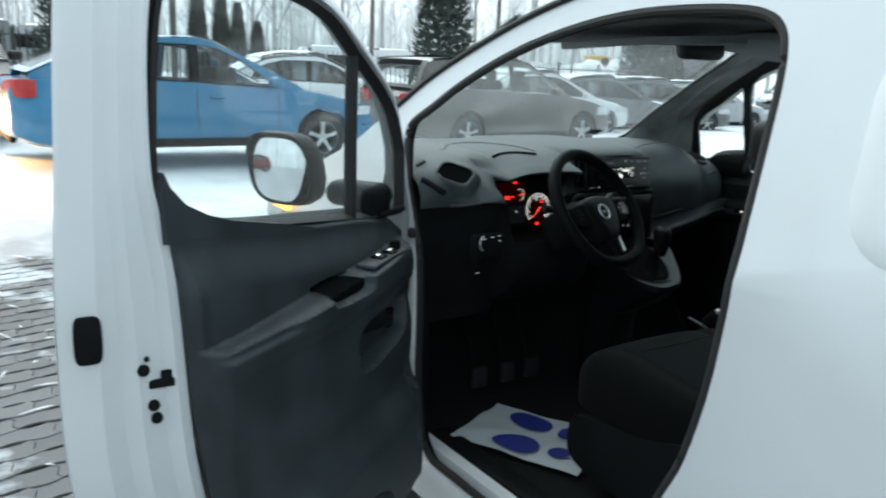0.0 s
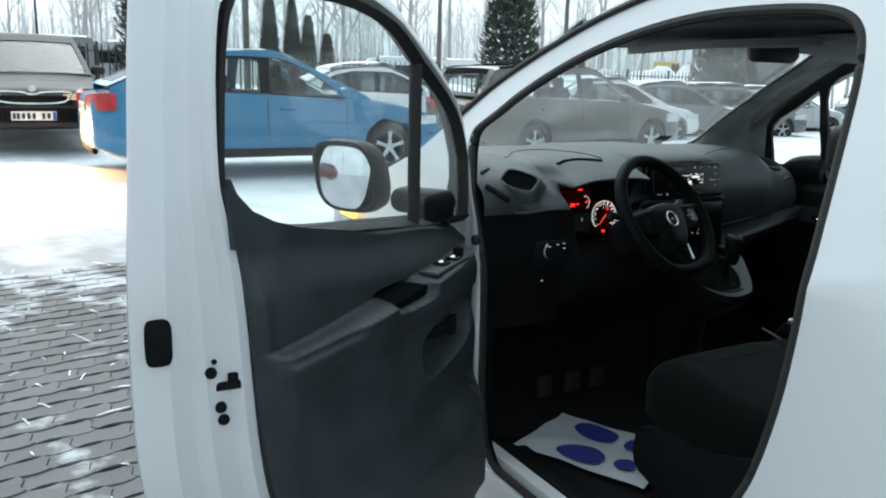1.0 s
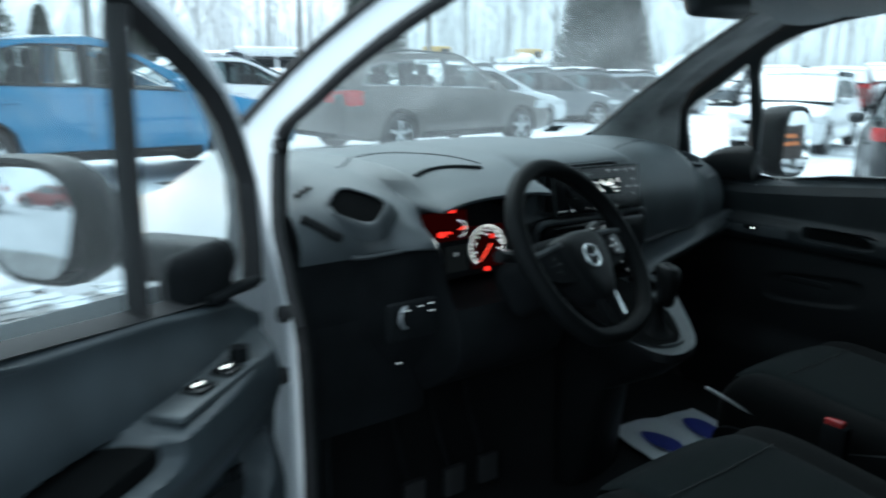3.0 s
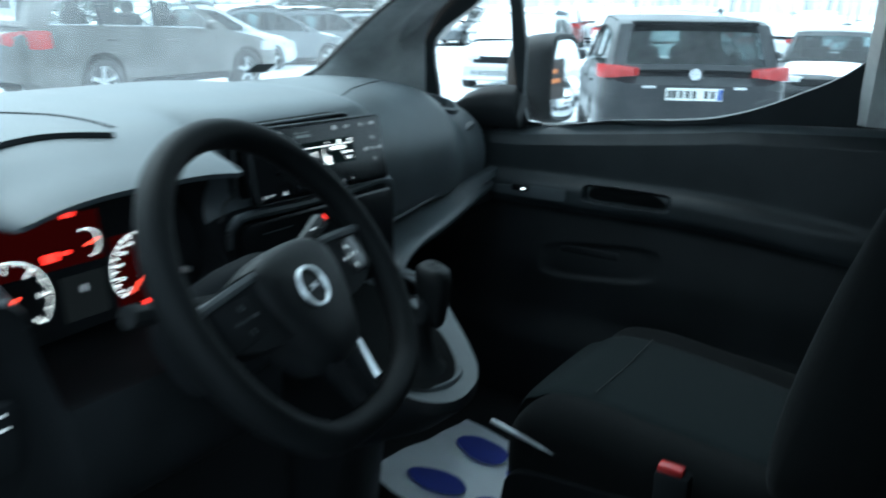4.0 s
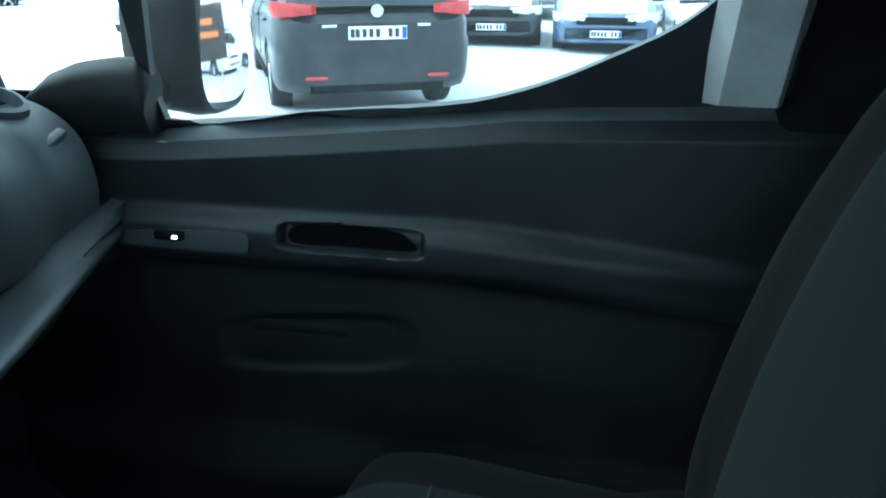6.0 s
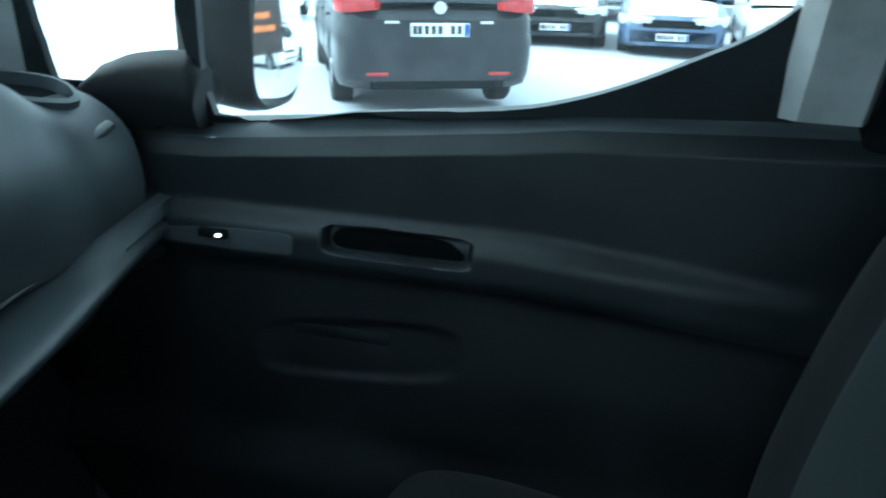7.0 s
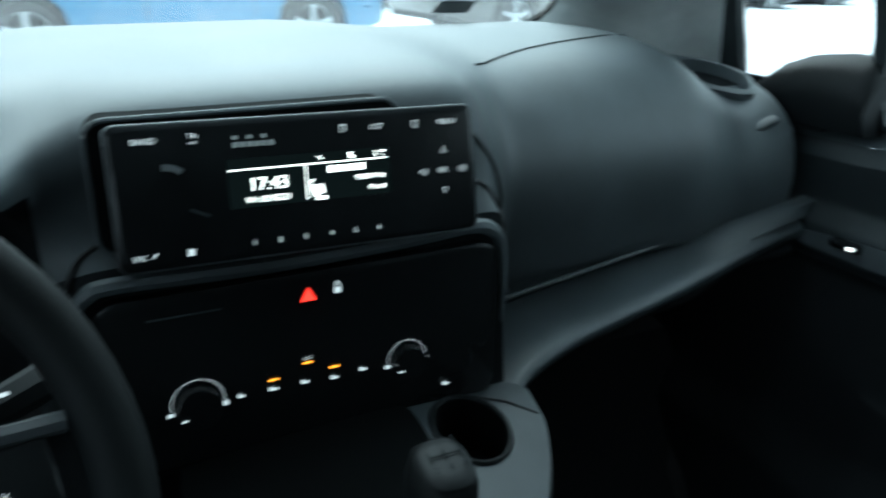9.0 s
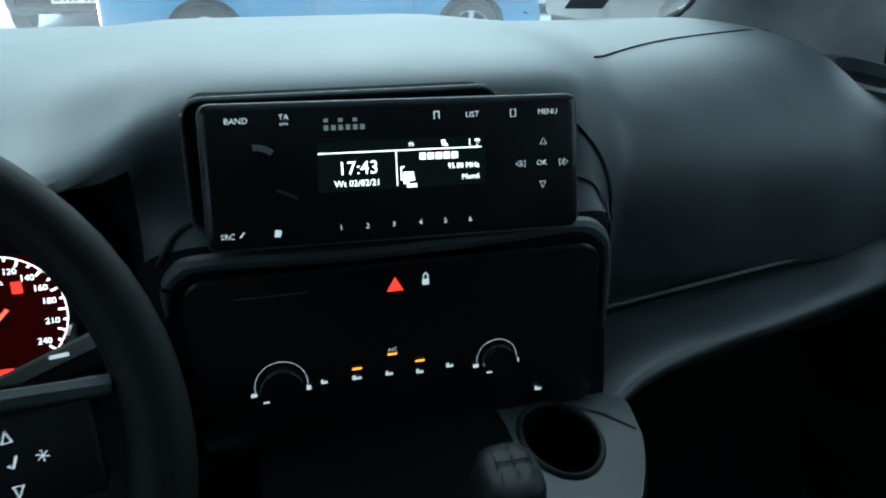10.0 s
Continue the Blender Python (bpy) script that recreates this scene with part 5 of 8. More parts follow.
bmesh.ops.transform(bm, matrix=tray_m, verts=bm.verts)
part("tray_floor", bm, DEEP, tr)
bm = rbox(0.075, 0.016, 0.012, 0.005, 2)
bmesh.ops.transform(bm, matrix=Matrix.Translation((0.672, 0.470, 1.150)) @ pose(0, 0, 0, 20, -22, -10), verts=bm.verts)
dpart("dash_end_lip", bm, GREYPL, None, "light edge at the dashboard's end")
# pale ledge under the glovebox, running from console to door
EDGE = spline([(0.196, 0.285, 0.936), (0.210, 0.305, 0.944), (0.245, 0.322, 0.958), (0.32, 0.340, 0.972), (0.43, 0.356, 0.984), (0.54, 0.374, 0.998), (0.66, 0.400, 1.010), (0.765, 0.425, 1.014)], 4)
bm = bmesh.new()
rings = []
for p in EDGE:
    zb = 0.982 + 0.15 * (p.x - 0.24)
    rings.append([Vector((p.x, 0.445, zb - 0.008)), Vector((p.x, 0.425, zb - 0.012)), p.lerp(Vector((p.x, 0.425, zb - 0.012)), 0.45), Vector((p.x, p.y + 0.014, p.z + 0.007)), p + Vector((0, 0.003, 0.002)), p + Vector((0, 0, -0.004)), p + Vector((0, 0.006, -0.014)), Vector((p.x, p.y + 0.06, p.z - 0.06))])
loft(bm, rings, False, False)
dpart("lower_ledge", bm, LEDGE, None, "mid-grey lower ledge of the dashboard", 60)

# ---- centre console with cup holder, gear lever ----
con = thing("centre_console", pose(0.03, 0.15, 0.43), "dark grey centre console with round cup holder", "console")
C0 = Matrix.Translation((-0.03, -0.15, -0.43))
hole = [(0.126 + 0.036 * math.cos(a), 0.262 + 0.042 * math.sin(a)) for a in lin(0, 2 * math.pi, 25)[:-1]]


def con_z(x, y):
    return 0.868 + 0.092 * sstep(-0.02, 0.33, y) - 0.006 * ((x - 0.04) / 0.15) ** 2


outl = spline([(-0.125, 0.318), (0.0, 0.318), (0.19, 0.318), (0.208, 0.27), (0.188, 0.215), (0.150, 0.160), (0.10, 0.095), (0.052, 0.045), (0.0, 0.018), (-0.06, 0.016), (-0.10, 0.06), (-0.122, 0.15)], 4, True)
bm = sheet([(p.x, p.y) for p in outl], [hole], lambda x, y: Vector((x, y, con_z(x, y))), 0.0, lin(-0.02, 0.3, 12))
top = part("console_top", bm, LEDGE, con, "mid-grey console top", 40)
top.matrix_local = C0
inl = spline([(-0.135, 0.316, 0), (0.0, 0.314, 0), (0.070, 0.312, 0), (0.080, 0.25, 0), (0.088, 0.20, 0), (0.070, 0.13, 0), (0.030, 0.075, 0), (-0.01, 0.050, 0), (-0.05, 0.048, 0), (-0.088, 0.070, 0), (-0.128, 0.14, 0)], 4, True)
bm = sheet([(p.x, p.y) for p in inl], [], lambda x, y: Vector((x, y, con_z(x, y) + 0.004)), 0.0, lin(-0.02, 0.3, 12))
o = part("console_inlay", bm, VOID, con, "matt black panel round the gear lever", 40)
o.matrix_local = C0
bm = bmesh.new()
loft(bm, [[Vector((p.x, p.y, con_z(p.x, p.y))) for p in outl], [Vector((p.x * 1.02, p.y, con_z(p.x, p.y) - 0.02)) for p in outl], [Vector((p.x * 0.92, 0.06 + p.y * 0.85, con_z(p.x, p.y) - 0.07)) for p in outl], [Vector((p.x * 0.75, 0.20 + p.y * 0.45, 0.72)) for p in outl], [Vector((p.x * 0.7, 0.28 + p.y * 0.2, 0.43)) for p in outl]], True, False)
o = part("console_side", bm, TRIM, con, "black console sides")
o.matrix_local = C0
# cup well with its inner shade as base colour
bm = bmesh.new()
loft(bm, [[Vector((x * 1.0, y, con_z(x, y) + 0.002)) for x, y in hole], [Vector((x, y, con_z(x, y) - 0.06)) for x, y in hole]], True, True)
bm.faces.ensure_lookup_table()
bm.faces.remove(bm.faces[-2])
o = part("cup_holder", bm, VOID, con, "cup holder with its shade painted black")
o.matrix_local = C0
o = part("cup_rim", tube([(0.126 + 0.0375 * math.cos(a), 0.262 + 0.0435 * math.sin(a), con_z(0.126 + 0.0375 * math.cos(a), 0.262 + 0.0435 * math.sin(a)) + 0.001) for a in lin(0, 2 * math.pi, 33)[:-1]], 0.003, 6, True), TRIM, con)
o.matrix_local = C0
o = part("console_seam", tube([(0.150, 0.300, con_z(0.150, 0.30) + 0.001), (0.178, 0.285, con_z(0.178, 0.285) + 0.001), (0.203, 0.262, con_z(0.203, 0.262))], 0.0016, 5), INK, con)
o.matrix_local = C0
gear = thing("gear_lever", pose(-0.022, 0.105, 0.872), "black gear lever with a grained knob and gaiter", "gear lever")
bm = bmesh.new()
loft(bm, [[Vector((q * math.cos(a) * 1.15, q * math.sin(a), z)) for a in lin(0, 2 * math.pi, 17)[:-1]] for q, z in ((0.052, 0.0), (0.044, 0.010), (0.030, 0.024), (0.022, 0.040), (0.017, 0.058), (0.014, 0.078), (0.013, 0.092))], True, False)
part("gaiter", bm, LEATHER, gear, "black leather gaiter", 50)
part("gaiter_ring", tube([(0.060 * math.cos(a) * 1.15, 0.060 * math.sin(a), 0.004) for a in lin(0, 2 * math.pi, 33)[:-1]], 0.005, 6, True), LEDGE, gear, "grey ring round the gaiter")
part("lever", tube([(0, 0, 0.07), (0.030, 0.012, 0.13)], 0.010), DEEP, gear)
bm = bmesh.new()
rings = []
for z, w, d in ((0.080, 0.013, 0.015), (0.090, 0.017, 0.020), (0.120, 0.021, 0.025), (0.148, 0.0235, 0.029), (0.161, 0.022, 0.027), (0.167, 0.0175, 0.021)):
    rings.append([Vector((p.x + 0.042 + (z - 0.15) * 0.2, p.y + 0.006 + (z - 0.15) * 0.12, z + p.y * 0.25)) for p in ring2(w, d, 0.7, 0, 20)])
loft(bm, rings)
kb = part("knob", bm, LEATHER, gear, "grained black gear knob", 50)
kt = bmesh.new()
loft(kt, [[Vector((p.x + 0.0452, p.y + 0.006, z + p.y * 0.25)) for p in ring2(w, d, 0.7, 0, 20)] for z, w, d in ((0.1655, 0.0195, 0.023), (0.1685, 0.0165, 0.0195), (0.1692, 0.010, 0.012))])
part("knob_cap", kt, TRIM, kb, "grey satin knob top", 50)
for s_, x, y in (("1", -0.012, 0.019), ("3", 0.0, 0.019), ("5", 0.012, 0.019), ("2", -0.012, -0.005), ("4", 0.0, -0.005), ("R", 0.012, -0.005)):
    lettering(s_, 0.008, DEEP, kb, pose(x + 0.046, y + 0.002, 0.1712 + (y - 0.005) * 0.25, 14), "numeral")
for x, y, w, h in ((-0.012, 0.007, 0.001, 0.010), (0, 0.007, 0.001, 0.010), (0.012, 0.007, 0.001, 0.010), (0, 0.007, 0.025, 0.001)):
    b = rbox(w, h, 0.0005, 0, 1)
    o = part("shift_line", b, DEEP, kb)
    o.matrix_local = pose(x + 0.046, y + 0.002, 0.1710 + (y - 0.005) * 0.25, 14)

# ---- steering wheel ----
SW = Matrix.Translation((-0.3697, 0.0278, 1.144)) @ pose(0, 0, 0, 0, 0, 14.3) @ pose(0, 0, 0, 55.4, 0, 0)
wheel_st = thing("steering_wheel", SW, "black leather steering wheel with a silver accent and flattened bottom", "steering wheel")
path = []
for a in lin(0, 360, 65)[:-1]:
    r = 0.184
    x, y = r * math.cos(radians(a)), r * math.sin(radians(a))
    if y < -0.155:
        y = -0.155 - (abs(y) - 0.155) * 0.55
    path.append((x, y, 0))
part("rim", tube(path, 0.0172, 14, True, None, 1.1, (0, 0, 1)), LEATHER, wheel_st, "black leather rim", 80)
bm = bmesh.new()
rings = []
for z, sc in ((-0.045, 0.92), (-0.02, 1.0), (0.002, 0.97), (0.013, 0.84), (0.018, 0.55), (0.019, 0.2)):
    rings.append([Vector((p.x * sc * 1.06, p.y * sc * 1.06 - 0.022, z)) for p in spline([(0.0, 0.062, 0), (0.066, 0.052, 0), (0.078, 0.020, 0), (0.062, -0.030, 0), (0.034, -0.072, 0), (0.0, -0.080, 0), (-0.034, -0.072, 0), (-0.062, -0.030, 0), (-0.078, 0.020, 0), (-0.066, 0.052, 0)], 4, True)])
loft(bm, rings)
hubp = part("airbag_cover", bm, TRIM, wheel_st, "black padded hub", 50)
part("emblem", tube([(-0.008 + 0.0225 * math.cos(a), -0.016 + 0.0225 * math.sin(a), 0.020) for a in lin(0, 2 * math.pi, 33)[:-1]], 0.0026, 6, True), SILVER, hubp, "chrome ring emblem")
b = bmesh.new()
b.faces.new([b.verts.new(p) for p in ((-0.037, -0.0215, 0.0215), (0.0, -0.018, 0.0215), (-0.006, -0.014, 0.0215), (0.021, -0.0105, 0.0215), (-0.016, -0.014, 0.0215), (-0.010, -0.018, 0.0215))])
part("emblem", b, LENS, hubp)
for sx in (-1, 1):
    b = bmesh.new()
    loft(b, [[Vector((sx * x, y0, z)), Vector((sx * x, y1, z)), Vector((sx * x, y1, z - 0.026)), Vector((sx * x, y0, z - 0.026))] for x, y0, y1, z in ((0.050, 0.030, -0.050, 0.006), (0.085, 0.030, -0.050, 0.006), (0.120, 0.028, -0.044, 0.005), (0.150, 0.024, -0.032, 0.003), (0.168, 0.018, -0.020, 0.001))])
    spk = part("spoke", b, DEEP, wheel_st, "black spoke with lit keys")
    for kx, ky, ka, kind in ((0.1457, 0.003, 16, "wedge"), (0.1466, -0.020, 16, "wedge"), (0.1157, -0.0097, 12, "tick"), (0.1147, 0.003, 2, "up"), (0.1287, -0.0094, 20, "star"), (0.1161, -0.0231, -4, "down"), (0.1005, -0.010, 8, "bars")):
        b = bmesh.new()
        if kind == "wedge":
            tube([(-0.0040, -0.0010, 0), (0.0042, -0.0010, 0), (0.0042, 0.0022, 0)], 0.0006, 4, True, b)
            tube([(-0.0040, 0.0022, 0), (-0.0015, 0.0022, 0)], 0.0006, 4, False, b)
        elif kind == "tick":
            tube([(-0.0022, 0.0, 0), (-0.0006, -0.0022, 0), (0.0026, 0.0028, 0)], 0.0006, 4, False, b)
        elif kind in ("up", "down"):
            f = 1 if kind == "up" else -1
            tube([(-0.0022, -0.0025 * f, 0), (0.0022, -0.0025 * f, 0), (0, 0.0030 * f, 0)], 0.0006, 4, True, b)
        elif kind == "star":
            for u in (20, 80, 140):
                c, d = 0.0030 * math.cos(radians(u)), 0.0030 * math.sin(radians(u))
                tube([(-c, -d, 0), (c, d, 0)], 0.0006, 4, False, b)
        else:
            for dy in (-0.0012, 0.0008):
                tube([(-0.0035, dy, 0), (0.0035, dy + 0.0006, 0)], 0.0006, 4, False, b)
        k = part("key_symbol", b, DIM if sx > 0 else GREYPL, spk)
        k.matrix_local = pose(sx * kx, ky, 0.0068 - 0.05 * max(0, kx - 0.11), 0, 0, ka * sx)
    part("key_pad", rbox(0.060, 0.048, 0.010, 0.004, 2, (sx * 0.125, -0.010, 0.0012)), PIANO if sx > 0 else DEEP, spk, "black switch pad")
    part("spoke_trim", tube([(sx * 0.070, 0.024, 0.003), (sx * 0.118, 0.021, 0.003), (sx * 0.165, 0.017, 0.001)], 0.006, 8), GREYPL, spk, "grey spoke edge")
for sx in (-1, 1):
    b = bmesh.new()
    loft(b, [[Vector((sx * 0.010, -0.066, 0.004)), Vector((sx * 0.040, -0.058, 0.004)), Vector((sx * 0.040, -0.058, -0.010)), Vector((sx * 0.010, -0.066, -0.010))],
             [Vector((sx * 0.012, -0.152, 0.004)), Vector((sx * 0.028, -0.150, 0.004)), Vector((sx * 0.028, -0.150, -0.006)), Vector((sx * 0.012, -0.152, -0.006))]])
    lsp = part("lower_spoke", b, DEEP, wheel_st, "black lower spoke with a silver tip")
    if sx > 0:
        part("silver_tip", tube([(sx * 0.034, -0.095, 0.004), (sx * 0.031, -0.115, 0.004), (sx * 0.028, -0.142, 0.004)], lambda t: 0.002 + 0.002 * t, 6), SILVER, lsp, "bright silver accent")
part("column_shroud", rbox(0.13, 0.12, 0.16, 0.035, 3, (0, -0.005, -0.11)), DEEP, wheel_st, "black column shroud")
for sx in (-1, 1):
    b = tube([(sx * 0.05, 0.020, -0.056), (sx * 0.12, 0.033, -0.050), (sx * 0.185, 0.050, -0.050)], lambda t: 0.008 + 0.004 * t, 8)
    part("stalk", b, TRIM, wheel_st, "dark grey column stalk")
    part("stalk_mark", rbox(0.010, 0.002, 0.002, 0, 1, (sx * 0.145, 0.044, -0.038)), DIM, wheel_st)

# ---- seats ----


def rsec(w, h, e, n=24):
    return [((abs(math.cos(a)) ** e) * (1 if math.cos(a) > 0 else -1) * w, (abs(math.sin(a)) ** e) * (1 if math.sin(a) > 0 else -1) * h) for a in lin(0, 2 * math.pi, n + 1)[:-1]]


def fine_rows(rows, n=4):
    """Rows of numbers, with n smooth steps between each two."""
    out = []
    for i in range(len(rows) - 1):
        a, b, c, d = rows[max(0, i - 1)], rows[i], rows[i + 1], rows[min(len(rows) - 1, i + 2)]
        for j in range(n):
            t = j / n
            out.append(tuple(0.5 * (2 * q + (r - p) * t + (2 * p - 5 * q + 4 * r - w) * t * t + (3 * q - p - 3 * r + w) * t ** 3) for p, q, r, w in zip(a, b, c, d)))
    return out + [rows[-1]]


def seat(name, m, label, recline=14, low=0.0):
    s = thing(name, m, label, "car seat", "cab seats")
    # local: x across, y forward, z up; origin on the floor under the seat's middle
    bm = bmesh.new()
    rings = []
    for y, w, zc, h in fine_rows(((-0.26, 0.235, 0.26, 0.09), (-0.15, 0.25, 0.265, 0.10), (0.0, 0.255, 0.275, 0.105), (0.12, 0.255, 0.288, 0.105), (0.20, 0.25, 0.288, 0.098), (0.240, 0.238, 0.272, 0.080), (0.262, 0.215, 0.255, 0.055), (0.270, 0.18, 0.245, 0.030))):
        sec = rsec(w, h, 0.55, 48)
        rings.append([Vector((x, y, zc - low + z + (0.030 * sstep(0.13, 0.24, abs(x)) if z > 0 else 0))) for x, z in sec])
    loft(bm, rings)
    part("cushion", bm, BOLSTER, s, "black cloth seat cushion with raised sides", 60)
    bm = bmesh.new()
    rings = []
    for y, w, zc, h in fine_rows(((-0.25, 0.150, 0.345, 0.012), (-0.10, 0.160, 0.366, 0.012), (0.05, 0.163, 0.384, 0.012), (0.15, 0.163, 0.391, 0.012), (0.205, 0.161, 0.384, 0.012), (0.245, 0.155, 0.358, 0.012), (0.266, 0.148, 0.320, 0.012), (0.276, 0.14, 0.270, 0.010))):
        rings.append([Vector((x, y + (0.012 if zc < 0.36 and y > 0.2 else 0), zc - low + z)) for x, z in rsec(w, h, 0.7, 20)])
    loft(bm, rings)
    c = part("cushion_centre", bm, SEAT, s, "charcoal cloth centre panel", 60)
    part("cushion_seam", tube([(-0.15, 0.125, 0.4035 - low), (0.0, 0.12, 0.4045 - low), (0.15, 0.125, 0.4035 - low)], 0.0010, 5), INK, c)
    # backrest
    B = Matrix.Translation((0, -0.24, 0.27)) @ pose(0, 0, 0, recline, 0, 0)
    bm = bmesh.new()
    rings = []
    for z, w, d in fine_rows(((-0.02, 0.20, 0.055), (0.05, 0.245, 0.075), (0.18, 0.262, 0.085), (0.36, 0.258, 0.080), (0.50, 0.235, 0.070), (0.60, 0.205, 0.058), (0.645, 0.16, 0.040), (0.655, 0.10, 0.02))):
        rings.append([B @ Vector((x, y + (0.045 * sstep(0.13, 0.24, abs(x)) * (1 if y > 0 else 0)) - 0.03, z)) for x, y in rsec(w, d, 0.55, 32)])
    loft(bm, rings)
    part("backrest", bm, BOLSTER, s, "black cloth backrest with raised sides", 60)
    bm = bmesh.new()
    rings = []
    for z, w, y in fine_rows(((0.03, 0.150, 0.055), (0.10, 0.162, 0.068), (0.25, 0.168, 0.074), (0.40, 0.165, 0.068), (0.52, 0.15, 0.056), (0.60, 0.13, 0.040), (0.635, 0.105, 0.022))):
        rings.append([B @ Vector((x, y + d - 0.02, z)) for x, d in rsec(w, 0.012, 0.7, 20)])
    loft(bm, rings)
    part("backrest_centre", bm, SEAT, s, "charcoal cloth centre panel", 60)
    bm = bmesh.new()
    rings = []
    for z, w, d in ((0.70, 0.10, 0.035), (0.72, 0.125, 0.048), (0.80, 0.128, 0.050), (0.87, 0.11, 0.044), (0.89, 0.08, 0.03)):
        rings.append([B @ Vector((x, y - 0.01, z)) for x, y in rsec(w, d, 0.6, 24)])
    loft(bm, rings)
    hr = part("headrest", bm, BOLSTER, s, "black cloth headrest", 60)
    for sx in (-0.05, 0.05):
        part("headrest_post", tube([B @ Vector((sx, -0.01, 0.62)), B @ Vector((sx, -0.01, 0.73))], 0.006), CHROME, hr)
    # plastic side shields and base
    for sx in (-1, 1):
        bm = sheet(spline([(-0.30, 0.10), (-0.28, 0.24), (-0.20, 0.29), (0.0, 0.235), (0.20, 0.215), (0.245, 0.17), (0.22, 0.08), (0.0, 0.05)], 4, True), [], lambda y, z: Vector((sx * 0.262, y, z)), 0.025 * -sx)
        part("side_shield", bm, TRIM, s, "black plastic seat side shield", 50)
    part("seat_base", rbox(0.40, 0.42, 0.20, 0.03, 2, (0, -0.03, 0.10)), DEEP, s, "black seat base")
    part("adjusting_bar", tube([(-0.2, 0.25, 0.13), (-0.16, 0.285, 0.12), (0.16, 0.285, 0.12), (0.2, 0.25, 0.13)], 0.008), DEEP, s)
    return s


d_seat = seat("driver_seat", pose(-0.37, -0.44, 0.43), "dark cloth driver's seat with a charcoal centre panel", 16)
p_seat = seat("passenger_seat", pose(0.415, -0.20, 0.425), "dark cloth passenger seat with a charcoal centre panel", 12, 0.055)
buckle = thing("belt_buckle", pose(0.115, -0.27, 0.66), "black seat belt buckle with a red button beside the passenger seat", "belt buckle")
part("buckle_body", rbox(0.03, 0.055, 0.10, 0.008, 2, (0, 0, 0.05)), DEEP, buckle)
part("release_button", rbox(0.022, 0.040, 0.014, 0.004, 2, (0, 0.004, 0.103)), TAILRED, buckle, "red release button")
part("buckle_stalk", tube([(0, -0.01, -0.2), (0, -0.005, 0.02)], 0.009), DEEP, buckle)
rail = thing("seat_rail_cover", pose(0.165, -0.02, 0.66), "bright metal strip along the passenger seat's side", "seat trim")
part("strip", tube([(0, 0.10, 0.055), (0, -0.03, 0.03), (0, -0.16, 0.005)], 0.004, 6), SILVER, rail)

# ---- paper floor mats with printed shoe soles ----


def paper_mat(m, sx, sy, prints, label, seed):
    p = thing("paper_mat", m, label, "floor mat", "paper floor mats")
    rnd = random.Random(seed)

    def put(u, v):
        return Vector((u * sx, v * sy, 0.004 + 0.010 * noise.noise((u * 4 + seed, v * 4, 0)) + 0.012 * max(0, abs(u) * 2 - 0.85) + 0.01))

    part("paper", field(put, lin(-0.5, 0.5, 16), lin(-0.5, 0.5, 20)), PAPER, p, "creased white paper")
    for cx, cy, a in prints:
        for pts in ([(0.045 * math.cos(t) * (1 - 0.12 * math.sin(t)), 0.075 * math.sin(t) + 0.05) for t in lin(0, 2 * math.pi, 21)[:-1]], [(0.034 * math.cos(t), 0.033 * math.sin(t) - 0.085) for t in lin(0, 2 * math.pi, 17)[:-1]]):
            b = bmesh.new()
            tmp = []
            for x, y in pts:
                q = Matrix.Rotation(radians(a), 2) @ Vector((x, y))
                w = put((cx + q.x) / sx, (cy + q.y) / sy)
                tmp.append(b.verts.new((w.x, w.y, w.z + 0.008)))
            b.faces.new(tmp)
            part("sole_print", b, INKBLUE, p, "blue printed shoe sole")
    return p


paper_mat(pose(-0.545, 0.045, 0.428, 0, 0, 24), 0.30, 0.42, [(-0.075, -0.03, 8), (0.075, 0.0, -4)], "white paper floor mat with blue shoe prints on the cab floor", 1)
paper_mat(pose(0.36, 0.22, 0.428, 0, 0, -12), 0.34, 0.40, [(-0.075, 0.0, 6), (0.08, 0.02, -6)], "white paper floor mat with blue shoe prints in the passenger footwell", 2)
for x in (-0.50, -0.38, -0.27):
    pd = thing("pedal", pose(x, 0.40, 0.50), "black rubber foot pedal", "pedal", "pedals")
    part("pad", rbox(0.06, 0.02, 0.075, 0.006, 2), RUBBER, pd)
    part("arm", tube([(0, 0.01, 0), (0, 0.08, 0.15), (0, 0.12, 0.28)], 0.007), DEEP, pd)

# ---- ground ----


def ground_z(x, y):
    return -0.024 * max(-20, min(18, x)) + 0.030 * max(-20, min(14, y))


